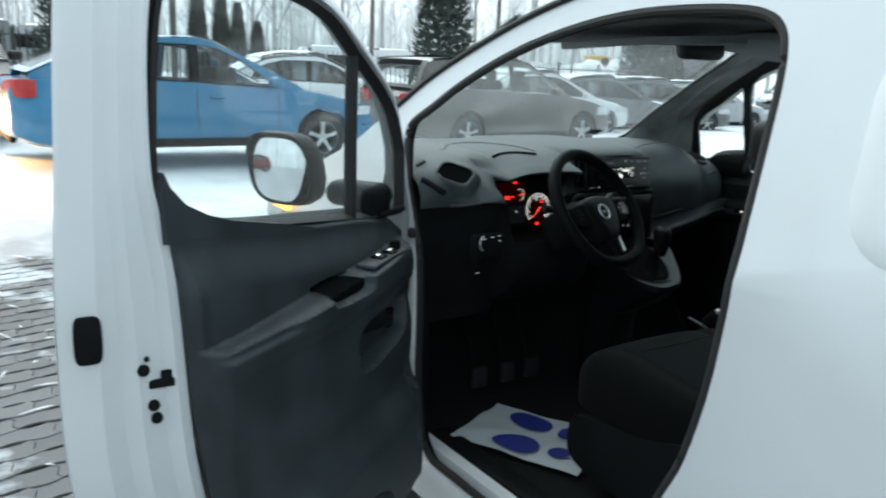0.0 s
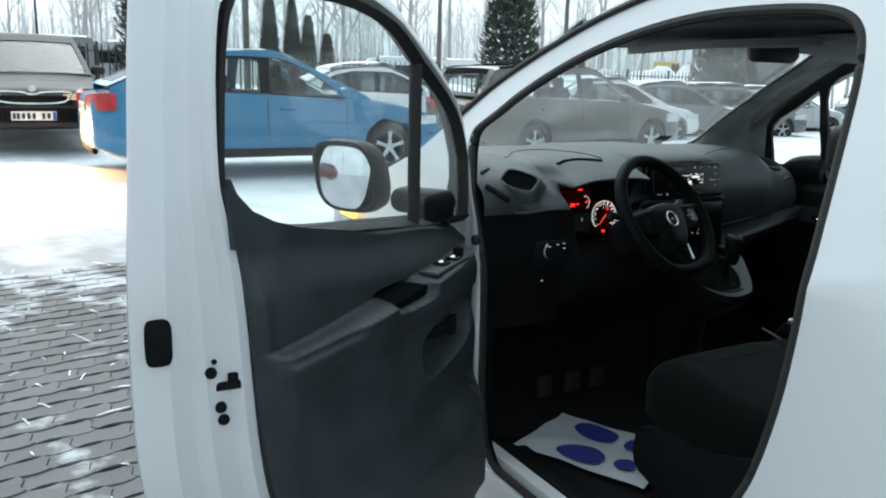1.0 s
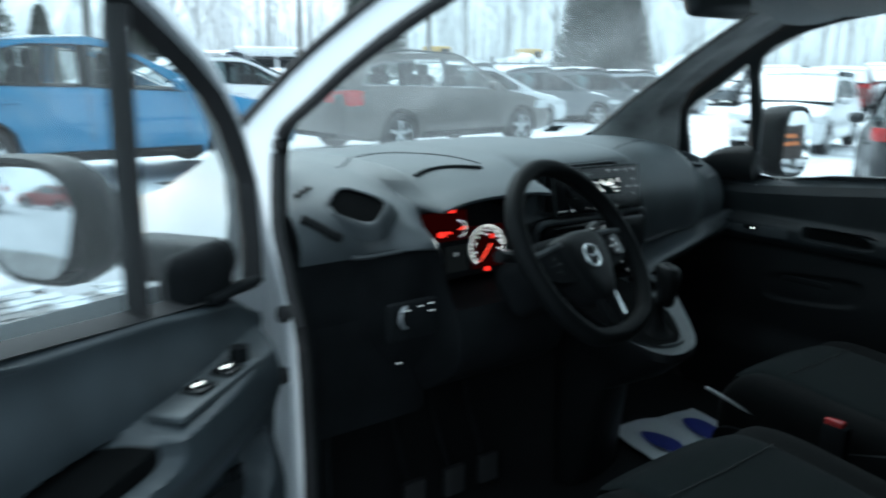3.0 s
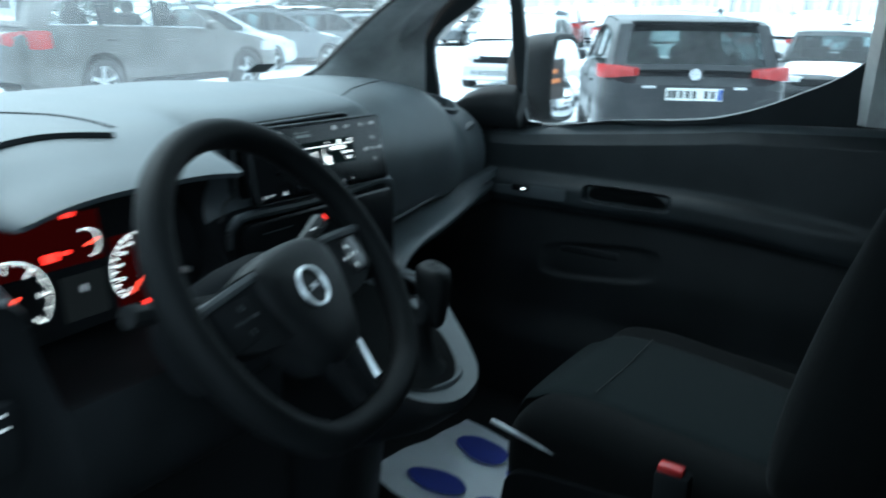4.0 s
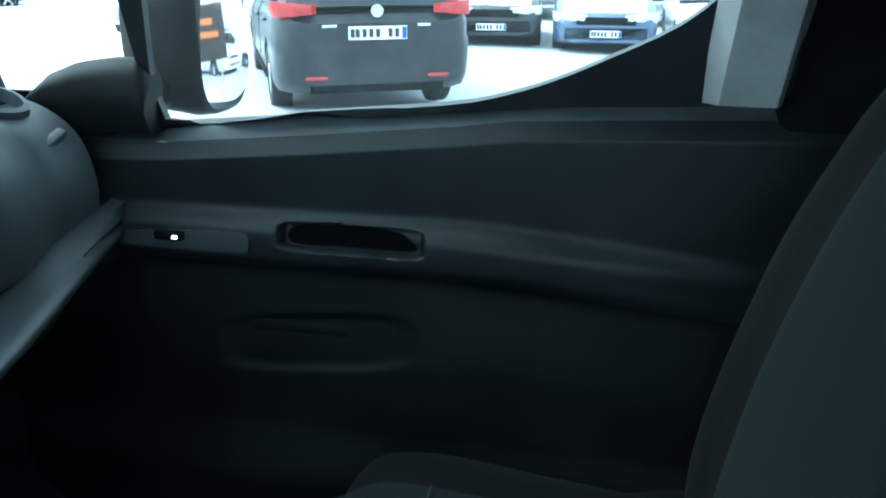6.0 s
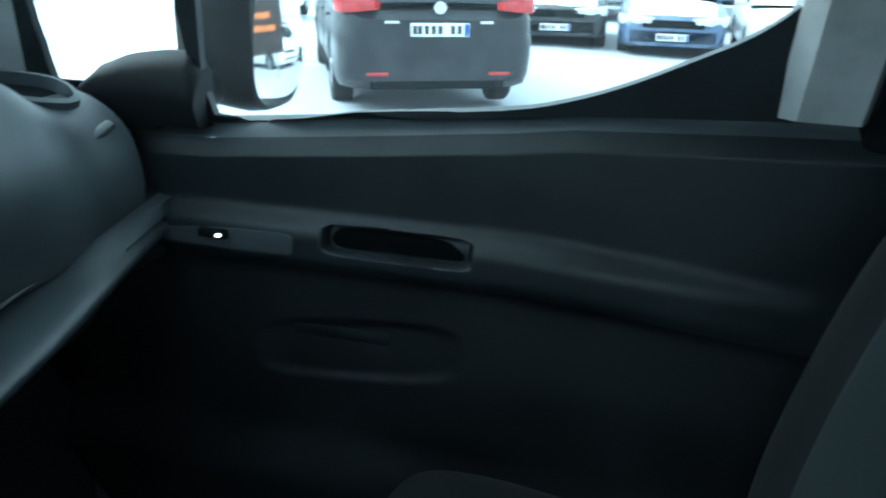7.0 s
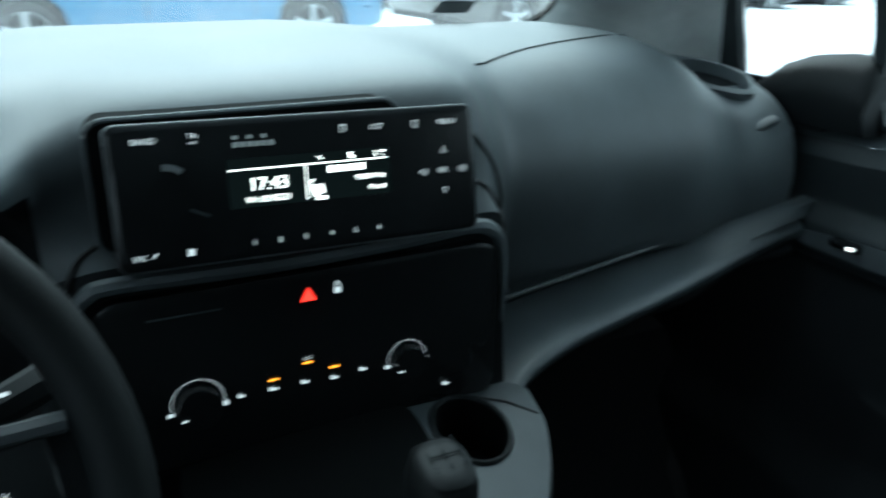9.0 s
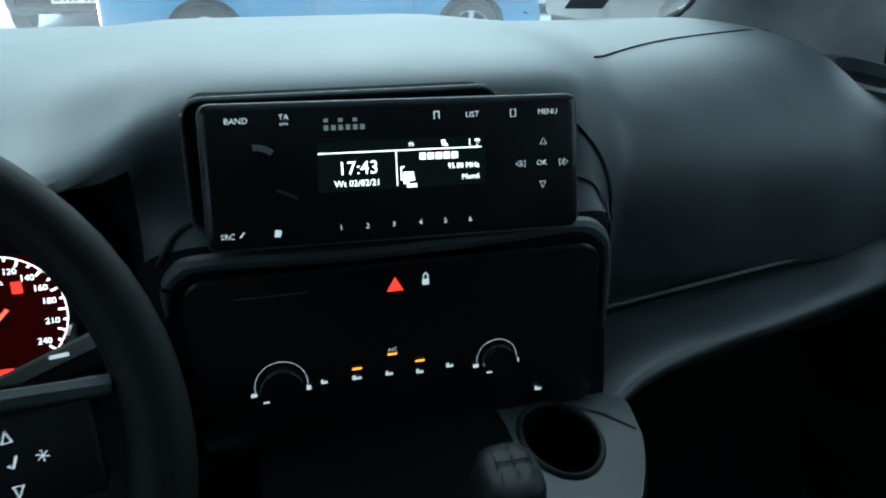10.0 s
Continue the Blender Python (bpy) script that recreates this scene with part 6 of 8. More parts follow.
def snow_material():
    m, t, b, o = nodes_of("trodden_snow")
    co = t.nodes.new("ShaderNodeTexCoord")
    n1 = t.nodes.new("ShaderNodeTexNoise")
    n1.inputs["Scale"].default_value, n1.inputs["Detail"].default_value = 0.9, 8.0
    n2 = t.nodes.new("ShaderNodeTexNoise")
    n2.inputs["Scale"].default_value, n2.inputs["Detail"].default_value = 14.0, 6.0
    mix = t.nodes.new("ShaderNodeMath")
    mix.operation = "MULTIPLY_ADD"
    mix.inputs[1].default_value = 0.35
    rp = t.nodes.new("ShaderNodeValToRGB")
    rp.color_ramp.elements[0].position, rp.color_ramp.elements[1].position = 0.50, 0.72
    rp.color_ramp.elements[0].color, rp.color_ramp.elements[1].color = (0.50, 0.515, 0.54, 1), (0.76, 0.785, 0.815, 1)
    bp = t.nodes.new("ShaderNodeBump")
    bp.inputs["Strength"].default_value, bp.inputs["Distance"].default_value = 0.6, 0.03
    t.links.new(co.outputs["Object"], n1.inputs["Vector"])
    t.links.new(co.outputs["Object"], n2.inputs["Vector"])
    t.links.new(n2.outputs["Fac"], mix.inputs[0])
    t.links.new(n1.outputs["Fac"], mix.inputs[2])
    t.links.new(mix.outputs["Value"], rp.inputs["Fac"])
    sep = t.nodes.new("ShaderNodeSeparateXYZ")
    mr = t.nodes.new("ShaderNodeMapRange")
    mr.inputs["From Min"].default_value, mr.inputs["From Max"].default_value = 3.9, 6.4
    mr.inputs["To Min"].default_value, mr.inputs["To Max"].default_value = 0.75, -0.25
    ns = t.nodes.new("ShaderNodeTexNoise")
    ns.inputs["Scale"].default_value, ns.inputs["Detail"].default_value = 2.4, 9.0
    su = t.nodes.new("ShaderNodeMath")
    su.operation = "ADD"
    sl = t.nodes.new("ShaderNodeMapRange")
    sl.inputs["From Min"].default_value, sl.inputs["From Max"].default_value = 0.62, 1.05
    dm = t.nodes.new("ShaderNodeMix")
    dm.data_type = "RGBA"
    dm.inputs["B"].default_value = (0.30, 0.31, 0.33, 1)
    t.links.new(co.outputs["Object"], sep.inputs["Vector"])
    t.links.new(sep.outputs["Y"], mr.inputs["Value"])
    t.links.new(co.outputs["Object"], ns.inputs["Vector"])
    t.links.new(mr.outputs["Result"], su.inputs[0])
    t.links.new(ns.outputs["Fac"], su.inputs[1])
    t.links.new(su.outputs["Value"], sl.inputs["Value"])
    t.links.new(sl.outputs["Result"], dm.inputs["Factor"])
    t.links.new(rp.outputs["Color"], dm.inputs["A"])
    t.links.new(dm.outputs["Result"], b.inputs["Base Color"])
    t.links.new(mix.outputs["Value"], bp.inputs["Height"])
    t.links.new(bp.outputs["Normal"], b.inputs["Normal"])
    b.inputs["Roughness"].default_value = 0.8
    return m


SNOW = snow_material()
gx = [-900, -300, -120, -60] + lin(-40, 60, 61) + [80, 140, 320, 900]
gy = [-900, -300, -120, -60] + lin(-30, 60, 55) + [80, 140, 320, 900]


def ground_at(x, y):
    z = ground_z(x, y)
    if -45 < x < 65 and -40 < y < 65:
        d = max(0.0, min(1.0, (math.hypot(x - 0.0, y) - 6.5) / 4))
        z += 0.05 * d * noise.noise((x * 0.35, y * 0.35, 0.3))
    return Vector((x, y, z))


ground = part("ground", field(ground_at, gx, gy), SNOW, None, "", 80)
tagged(ground, "flat parking lot covered with trodden, dirty snow", "ground", "", "structure")

# ---- parked cars ----


def ends(x, x0, x1, r0, r1):
    """Half-width factor that rounds the plan at both ends."""
    f = 1.0
    if x - x0 < r0:
        f *= 0.80 + 0.20 * math.sqrt(max(0, 1 - (1 - (x - x0) / r0) ** 2))
    if x1 - x < r1:
        f *= 0.76 + 0.24 * math.sqrt(max(0, 1 - (1 - (x1 - x) / r1) ** 2))
    return f


def parked_car(m, body, label, spec, snow=0.0, rim=SILVER, glassy=DARKGLASS, wheels=True, trim=None, name="parked_car", seed=0, group="", fine=True, plate=True, lit=None, back_glass=None):
    """spec: wb, ro, fo, w, h, belt heights, roof line and window outlines in metres along x, from the rear axle."""
    c = thing(name, m, label, "car", group)
    wb, ro, fo, W = spec["wb"], spec["ro"], spec["fo"], spec["w"] / 2
    x0, x1 = -ro, wb + fo
    R = 0.315
    bx, bz = [p[0] for p in spec["belt"]], [p[1] for p in spec["belt"]]
    xs_ = sorted(set([x0, x0 + 0.02, x0 + 0.06, x0 + 0.14] + lin(x0 + 0.25, x1 - 0.25, 14) + lin(-R - 0.06, R + 0.06, 15) + lin(wb - R - 0.06, wb + R + 0.06, 15) + [x1 - 0.14, x1 - 0.06, x1 - 0.02, x1]))
    rings = []
    for x in xs_:
        f = ends(x, x0, x1, 0.30, 0.55)
        w = W * f
        e = min(1, (x - x0) / 0.06, (x1 - x) / 0.08)
        zb = 0.22 + 0.14 * (1 - min(1, (x - x0) / 0.35)) + 0.06 * (1 - min(1, (x1 - x) / 0.3))
        belt = float(np.interp(x, bx, bz)) - 0.05 * (1 - e)
        top = belt + (0.045 if x > spec["cowl"][0] - 0.05 else 0.02) * min(1, e)
        arch = 0.0
        for ax_ in (0, wb):
            d = abs(x - ax_)
            if d < R + 0.06:
                arch = max(arch, R + math.sqrt((R + 0.06) ** 2 - d * d))
        pts = [(0, zb), (w - 0.16, zb), (w - 0.05, zb + 0.03), (w - 0.015, zb + 0.10), (w, zb + 0.24), (w, belt - 0.24), (w - 0.018, belt - 0.20), (w - 0.02, belt - 0.07), (w - 0.06, belt), (w * 0.55, top - 0.012), (0, top)]
        pts = [(y, max(z, arch) if k < 6 else z) for k, (y, z) in enumerate(pts)]
        rings.append([Vector((x, y, z)) for y, z in pts] + [Vector((x, -y, z)) for y, z in reversed(pts[1:-1])])
    bm = bmesh.new()
    loft(bm, rings)
    b = part("body", bm, body, c, "", 32)
    part("underbody", rbox(x1 - x0 - 0.5, 2 * W - 0.50, 0.35, 0.05, 1, ((x0 + x1) / 2, 0, 0.42)), DEEP, c)
    # greenhouse
    rl = spec["roof"]
    rx, rz = [p[0] for p in rl], [p[1] for p in rl]
    xr, zr = rl[0]
    xf, zf = rl[-1]
    cowl_x, cowl_z = spec["cowl"]
    tail_x, tail_z = spec["tail"]
    wr, wl_ = W - 0.215, W - 0.065

    def side_y(x, z):
        bz_ = float(np.interp(x, bx, bz))
        t = max(0.0, min(1.0, (z - bz_) / (spec["h"] - bz_)))
        return (wl_ + (wr - wl_) * t ** 1.15) * (1 if tail_x + 0.25 < x else 1 - 0.25 * (tail_x + 0.25 - x))

    roofline = [(p.x, p.y) for p in spline([(tail_x, tail_z, 0), *[(x, z, 0) for x, z in rl], (cowl_x, cowl_z, 0)], 4)]
    beltline = [(x, float(np.interp(x, bx, bz)) - 0.01) for x in lin(cowl_x + 0.02, tail_x, 12)]
    for sy in (1, -1):
        bm = sheet(roofline + beltline, spec["windows"], lambda u, v: Vector((u, sy * side_y(u, v), v)), 0.0, lin(0.95, spec["h"] - 0.02, 5) if fine else ())
        part("side_frame", bm, body, c, "", 50)
        if fine:
            for wa, wb_ in zip(spec["windows"], spec["windows"][1:]):
                bm = sheet([wa[1], wb_[0], wb_[-1], wa[2]], [], lambda u, v: Vector((u, sy * (side_y(u, v) + 0.004), v)), 0.0, lin(1.0, spec["h"] - 0.08, 5))
                part("window_post", bm, DEEP, c, "black post between the windows", 50)
        for k, win in enumerate(spec["windows"]):
            bm = sheet(win, [], lambda u, v: Vector((u, sy * (side_y(u, v) - 0.012), v)), 0.0, lin(0.95, spec["h"] - 0.05, 4) if fine else ())
            g = part("window", bm, glassy, c, "tinted side window")
            g.visible_shadow = False
            if fine:
                part("window_trim", tube([Vector((u, sy * (side_y(u, v) + 0.002), v)) for u, v in win], 0.008, 5, True), trim or RUBBER, g)

    def cross(x, z, x_mid, n=9):
        y = side_y(x, z)
        return [Vector((x + (x_mid - x) * (1 - (t * t)), t * y, z + 0.02 * (1 - t * t))) for t in lin(-1, 1, n)]

    roof_rings = [cross(u, v, u) for u, v in roofline if xr - 0.001 <= u <= xf + 0.001]
    bm = bmesh.new()
    loft(bm, [[p + Vector((0, 0, 0.012)) for p in r] for r in roof_rings], False, False)
    rf = part("roof", bm, body, c, "", 60)
    for nm, (ax_, az_), (bx_, bz_), bulge in (("windscreen", (cowl_x, cowl_z), (xf, zf), 0.09), ("rear_window", (tail_x, tail_z), (xr, zr), -0.05)):
        bm = bmesh.new()
        rr = []
        for t in lin(0, 1, 5):
            x, z = ax_ + (bx_ - ax_) * t, az_ + (bz_ - az_) * t + 0.012
            rr.append(cross(x, z, x + bulge * (1 - 0.5 * t)))
        loft(bm, rr, False, False)
        g = part(nm, bm, back_glass if back_glass and nm == "rear_window" else glassy, c, "tinted glass", 60)
        g.visible_shadow = False
        if fine:
            rear = nm == "rear_window"
            wide, sgn = (0.13, -1) if rear else (0.07, 1)
            for sy in (1, -1):
                bm = bmesh.new()
                strip = []
                for t in lin(-0.02, 1.02, 6):
                    x, z = ax_ + (bx_ - ax_) * t, az_ + (bz_ - az_) * t + 0.012
                    y, b_ = side_y(x, z), bulge * (1 - 0.5 * t)
                    row = []
                    for q in (1.0, 1 - 0.5 * wide / y, 1 - wide / y):
                        row.append(Vector((x + b_ * (1 - q * q) + sgn * 0.008, sy * q * y * 1.004, z + 0.02 * (1 - q * q) + 0.008)))
                    strip.append(row)
                loft(bm, strip, False, False)
                part("glass_pillar", bm, body, c, "", 60)
            for t0, t1 in ((0.86, 1.03),) if not rear else ((-0.03, 0.10), (0.84, 1.03)):
                bm = bmesh.new()
                loft(bm, [[p + Vector((sgn * 0.007, 0, 0.007)) for p in cross(ax_ + (bx_ - ax_) * t, az_ + (bz_ - az_) * t + 0.012, ax_ + (bx_ - ax_) * t + bulge * (1 - 0.5 * t))] for t in (t0, (t0 + t1) / 2, t1)], False, False)
                part("glass_header", bm, body if not rear or t0 < 0 else DEEP, c, "", 60)
    # dark interior with seats
    bm = field(lambda u, v: Vector((u, v * (W - 0.12), float(np.interp(u, bx, bz)) - 0.02 + 0.05)), lin(tail_x + 0.05, cowl_x - 0.05, 8), [-1, 0, 1])
    inn = part("interior", bm, DEEP, c, "dark interior")
    if fine:
        for sx_, fr in ((wb * 0.58, 1), (wb * 0.22, 0)):
            for yy in (-0.36, 0.36):
                rbz = float(np.interp(sx_, bx, bz))
                part("seat", rbox(0.14, 0.46, 0.34, 0.06, 2, (sx_, yy, rbz + 0.04)), BOLSTER, inn)
                part("seat", rbox(0.10, 0.25, 0.19, 0.06, 2, (sx_ - 0.02, yy, rbz + 0.29)), BOLSTER, inn)
    # lamps
    def corner(xc, zc, ln, ht, wd, mat, nm, lab, rear):
        for sy in (1, -1):
            bm = bmesh.new()
            rr = []
            for t in lin(0, 1, 7):
                # from the flank round the corner to the face
                a = t * math.pi / 2
                if rear:
                    x = x0 + ln * (1 - math.sin(a))
                else:
                    x = x1 - ln * (1 - math.sin(a))
                f = ends(x, x0, x1, 0.30, 0.55)
                yy = (W * f - wd * (t ** 2.2)) if t > 0.5 else W * f
                hh = ht * (0.55 + 0.45 * math.sin(math.pi * min(1, 0.25 + t * 0.75)))
                o = 0.012
                dx = (-o if rear else o) * (0.3 + t)
                rr.append([Vector((x + dx, sy * (yy + o * (1 - t)), zc - hh / 2)), Vector((x + dx * 1.8, sy * (yy + o * 1.4 * (1 - t)), zc)), Vector((x + dx, sy * (yy + o * (1 - t)), zc + hh / 2)), Vector((x - dx * 3, sy * (yy - 0.05), zc + hh / 2)), Vector((x - dx * 3, sy * (yy - 0.05), zc - hh / 2))])
            loft(bm, rr)
            part(nm, bm, mat, c, lab, 50)

    tl = spec["tail_lamp"]
    corner(0, tl[0], tl[1], tl[2], tl[3], TAILRED, "tail_lamp", "red tail lamp", True)
    hl = spec["head_lamp"]
    corner(0, hl[0], hl[1], hl[2], hl[3], lit or LENS, "headlamp", "lit headlamp" if lit else "clear headlamp", False)
    if wheels:
        for ax_ in (0, wb):
            for sy in (1, -1):
                wheel(c, pose(ax_, sy * (W - 0.015), R, 0, 0, 180 if sy > 0 else 0), R, 0.2, 5, rim)
    for sy in (1, -1):
        mx, mz = cowl_x - 0.42, float(np.interp(cowl_x - 0.42, bx, bz)) + 0.07
        bm = rbox(0.12, 0.20, 0.13, 0.05, 3, (mx, sy * (W + 0.06), mz))
        part("door_mirror", bm, body, c)
        if fine:
            for hx in spec["handles"]:
                part("door_handle", rbox(0.19, 0.035, 0.028, 0.012, 2, (hx, sy * (W - 0.004), float(np.interp(hx, bx, bz)) - 0.14)), body, c)
            for sx_ in spec["seams"]:
                part("door_seam", tube([(sx_ + 0.02, sy * (W + 0.001), 0.42), (sx_, sy * (W + 0.0015), 0.6), (sx_, sy * (W - 0.002), float(np.interp(sx_, bx, bz)) - 0.10), (sx_, sy * (W - 0.055), float(np.interp(sx_, bx, bz)))], 0.004, 4), INK, c)
            part("sill_strip", rbox(wb - 0.85, 0.03, 0.10, 0.012, 2, (wb / 2, sy * (W - 0.012), 0.285)), DEEP, c)
    if plate:
        for xx, s_, zc in ((x0 - 0.012, -1, spec["plate"][0]), (x1 + 0.012, 1, spec["plate"][1])):
            pl = part("number_plate", rbox(0.012, 0.52, 0.114, 0.003, 1, (xx, 0, zc)), PLATE, c, "white number plate with dark bars")
            for k, yy in enumerate((-0.17, -0.11, 0.0, 0.06, 0.12, 0.18, 0.225)):
                part("plate_bar", rbox(0.003, 0.036, 0.072, 0, 1, (xx + s_ * 0.008, yy * -s_, zc)), INK, pl)
            part("plate_band", rbox(0.003, 0.04, 0.10, 0, 1, (xx + s_ * 0.0075, 0.235 * s_, zc)), simple("blue_band", (0.03, 0.08, 0.35), 0.5) if "blue_band" not in bpy.data.materials else bpy.data.materials["blue_band"], pl)
    part("grille", rbox(0.03, W * 1.1, 0.13, 0.03, 2, (x1 - 0.008, 0, spec["head_lamp"][0] - 0.05)), DEEP, c, "black grille")
    part("lower_grille", rbox(0.03, W * 1.2, 0.13, 0.03, 2, (x1 - 0.015, 0, 0.40)), DEEP, c)
    part("rear_skirt", rbox(0.06, W * 1.35, 0.16, 0.04, 2, (x0 + 0.035, 0, 0.36)), DEEP, c, "black lower bumper")
    if snow > 0:
        rnd = random.Random(seed)

        def lay(r, h):
            return [p + Vector((0, 0, h + 0.02 * noise.noise((p.x * 3 + seed, p.y * 3, 0.5)))) for p in r]

        bm = bmesh.new()
        rr = [lay(r, 0.05 + 0.05 * snow) for r in roof_rings]
        base = [[p + Vector((0, 0, 0.004)) for p in r] for r in roof_rings]
        loft(bm, [base[0]] + rr + [base[-1]], False, False)
        part("snow_cap", bm, SNOWCAP, c, "snow lying on the roof", 70)
        if snow > 0.4:
            bm = bmesh.new()
            rr = []
            for t in lin(0, 1, 8):
                x = cowl_x + 0.10 + (x1 - 0.16 - cowl_x - 0.10) * t
                belt = float(np.interp(x, bx, bz))
                w = W * ends(x, x0, x1, 0.3, 0.55) - 0.08
                rr.append([Vector((x, q * w, belt + 0.045 * (1 - q * q) + 0.035 * snow + 0.02 * noise.noise((x * 3 + seed, q * 2, 1)) - (0.05 if abs(q) > 0.99 or t in (0, 1) else 0))) for q in lin(-1, 1, 9)])
            loft(bm, rr, False, False)
            part("snow_on_bonnet", bm, SNOWCAP, c, "snow on the bonnet", 70)
        if snow > 0.7:
            for (ax_, az_), (bx_, bz_) in (((cowl_x, cowl_z), (xf, zf)), ((tail_x, tail_z), (xr, zr))):
                bm = bmesh.new()
                rr = []
                for t in lin(0.02, 1, 6):
                    x, z = ax_ + (bx_ - ax_) * t, az_ + (bz_ - az_) * t + 0.012
                    rr.append([p * 1.0 + Vector((0.02 if ax_ > bx_ else -0.02, 0, 0.03)) for p in cross(x, z, x + (0.09 if ax_ > bx_ else -0.05) * (1 - 0.5 * t))][(0 if snow > 0.9 else 1):])
                loft(bm, rr, False, False)
                part("snow_on_glass", bm, SNOWCAP, c, "snow on the glass", 70)
    return c


def snow_cap_material():
    m, t, b, o = nodes_of("fresh_snow")
    vary(t, b, (0.80, 0.82, 0.85), (0.90, 0.92, 0.94), 5, (0.75, 0.9))
    grain(t, b, 16, 0.5, 0.02, 5.0)
    return m


SNOWCAP = snow_cap_material()
LIFTBACK = dict(wb=2.60, ro=0.92, fo=0.82, w=1.70, h=1.46, belt=[(-0.92, 0.93), (-0.5, 0.98), (0.5, 0.97), (2.0, 0.92), (2.35, 0.90), (2.9, 0.80), (3.30, 0.70), (3.42, 0.62)],
                roof=[(-0.05, 1.34), (0.40, 1.43), (0.90, 1.46), (1.28, 1.42)], cowl=(2.34, 0.925), tail=(-0.72, 1.02),
                windows=[[(-0.26, 1.01), (-0.05, 1.005), (-0.02, 1.27), (-0.10, 1.22), (-0.22, 1.10)], [(0.0, 1.003), (0.84, 0.985), (0.86, 1.385), (0.40, 1.375), (0.06, 1.30)], [(0.95, 0.982), (2.05, 0.945), (1.95, 1.01), (1.50, 1.27), (1.24, 1.365), (0.97, 1.385)]],
                tail_lamp=(0.86, 0.30, 0.26, 0.28), head_lamp=(0.66, 0.50, 0.11, 0.24), plate=(0.78, 0.42), handles=[0.14, 1.10], seams=[0.90, 1.95])
WAGON = dict(wb=2.68, ro=1.02, fo=0.88, w=1.80, h=1.48, belt=[(-1.02, 0.94), (-0.6, 0.985), (0.6, 0.975), (2.1, 0.93), (2.45, 0.91), (3.0, 0.82), (3.42, 0.70), (3.56, 0.62)],
             roof=[(-0.72, 1.40), (0.0, 1.465), (0.8, 1.48), (1.42, 1.44)], cowl=(2.30, 0.945), tail=(-0.93, 1.00),
             windows=[[(-0.68, 1.03), (0.02, 1.02), (0.04, 1.36), (-0.25, 1.345), (-0.52, 1.28)], [(0.10, 1.015), (0.92, 0.995), (0.94, 1.40), (0.40, 1.395), (0.12, 1.37)], [(1.02, 0.99), (2.06, 0.955), (1.98, 1.03), (1.60, 1.30), (1.36, 1.385), (1.04, 1.40)]],
             tail_lamp=(0.86, 0.30, 0.22, 0.30), head_lamp=(0.68, 0.55, 0.15, 0.32), plate=(0.80, 0.42), handles=[0.20, 1.20], seams=[0.97, 2.02])
HATCH = dict(wb=2.60, ro=0.75, fo=0.82, w=1.78, h=1.46, belt=[(-0.75, 0.92), (-0.4, 0.985), (0.6, 0.975), (2.0, 0.93), (2.35, 0.91), (2.9, 0.82), (3.28, 0.70), (3.42, 0.62)],
             roof=[(-0.38, 1.38), (0.2, 1.45), (0.8, 1.46), (1.35, 1.42)], cowl=(2.22, 0.94), tail=(-0.64, 0.98),
             windows=[[(-0.32, 1.06), (0.05, 1.02), (0.06, 1.33), (-0.12, 1.30)], [(0.12, 1.015), (0.86, 0.995), (0.88, 1.385), (0.40, 1.375), (0.14, 1.35)], [(0.95, 0.985), (1.98, 0.955), (1.90, 1.03), (1.52, 1.29), (1.28, 1.37), (0.97, 1.385)]],
             tail_lamp=(0.90, 0.28, 0.20, 0.24), head_lamp=(0.70, 0.55, 0.15, 0.30), plate=(0.62, 0.42), handles=[0.20, 1.12], seams=[0.90, 1.95])
SUV = dict(wb=2.66, ro=0.85, fo=0.86, w=1.84, h=1.66, belt=[(-0.85, 1.04), (-0.4, 1.10), (0.6, 1.09), (2.1, 1.06), (2.4, 1.04), (3.0, 0.96), (3.38, 0.84), (3.52, 0.74)],
           roof=[(-0.52, 1.58), (0.1, 1.65), (0.8, 1.66), (1.45, 1.61)], cowl=(2.25, 1.07), tail=(-0.74, 1.12),
           windows=[[(-0.42, 1.17), (0.05, 1.14), (0.06, 1.53), (-0.25, 1.51)], [(0.12, 1.135), (0.90, 1.115), (0.92, 1.59), (0.40, 1.58), (0.14, 1.56)], [(1.0, 1.11), (2.02, 1.08), (1.94, 1.15), (1.62, 1.48), (1.40, 1.57), (1.02, 1.59)]],
           tail_lamp=(1.0, 0.30, 0.24, 0.26), head_lamp=(0.82, 0.55, 0.16, 0.32), plate=(0.75, 0.48), handles=[0.20, 1.18], seams=[0.95, 2.0])


def car_pose(x, y, heading):
    return pose(x, y, ground_z(x, y), 0, 0, heading)


P_BLUE = paint("blue_metallic_paint", (0.014, 0.150, 0.30), 0.3, (0.30, 0.30, 0.30), 0.22, 0.2)
P_BROWN = paint("grey_brown_metallic_paint", (0.062, 0.058, 0.052), 0.35, (0.25, 0.24, 0.22), 0.3, 0.3)
# black with dust, lifted further to carry the glare over the estate car
P_BLACK = paint("dust_and_glare_black_paint", (0.016, 0.018, 0.021), 0.35, (0.14, 0.145, 0.15), 0.22, coat=0.2, spec=0.3)
P_DARK = paint("dark_brown_black_paint", (0.028, 0.023, 0.022), 0.5, (0.10, 0.09, 0.085), 0.2, coat=0.1, spec=0.2)
P_WHITE = paint("white_car_paint", (0.70, 0.72, 0.74), 0.35, amount=0.2)
P_SILVER = paint("silver_car_paint", (0.42, 0.44, 0.46), 0.35, amount=0.2, metal=0.3)
P_GREY = paint("grey_car_paint", (0.12, 0.13, 0.14), 0.35, amount=0.2)
P_NAVY = paint("dark_blue_car_paint", (0.03, 0.06, 0.13), 0.35, (0.4, 0.42, 0.45), 0.3)
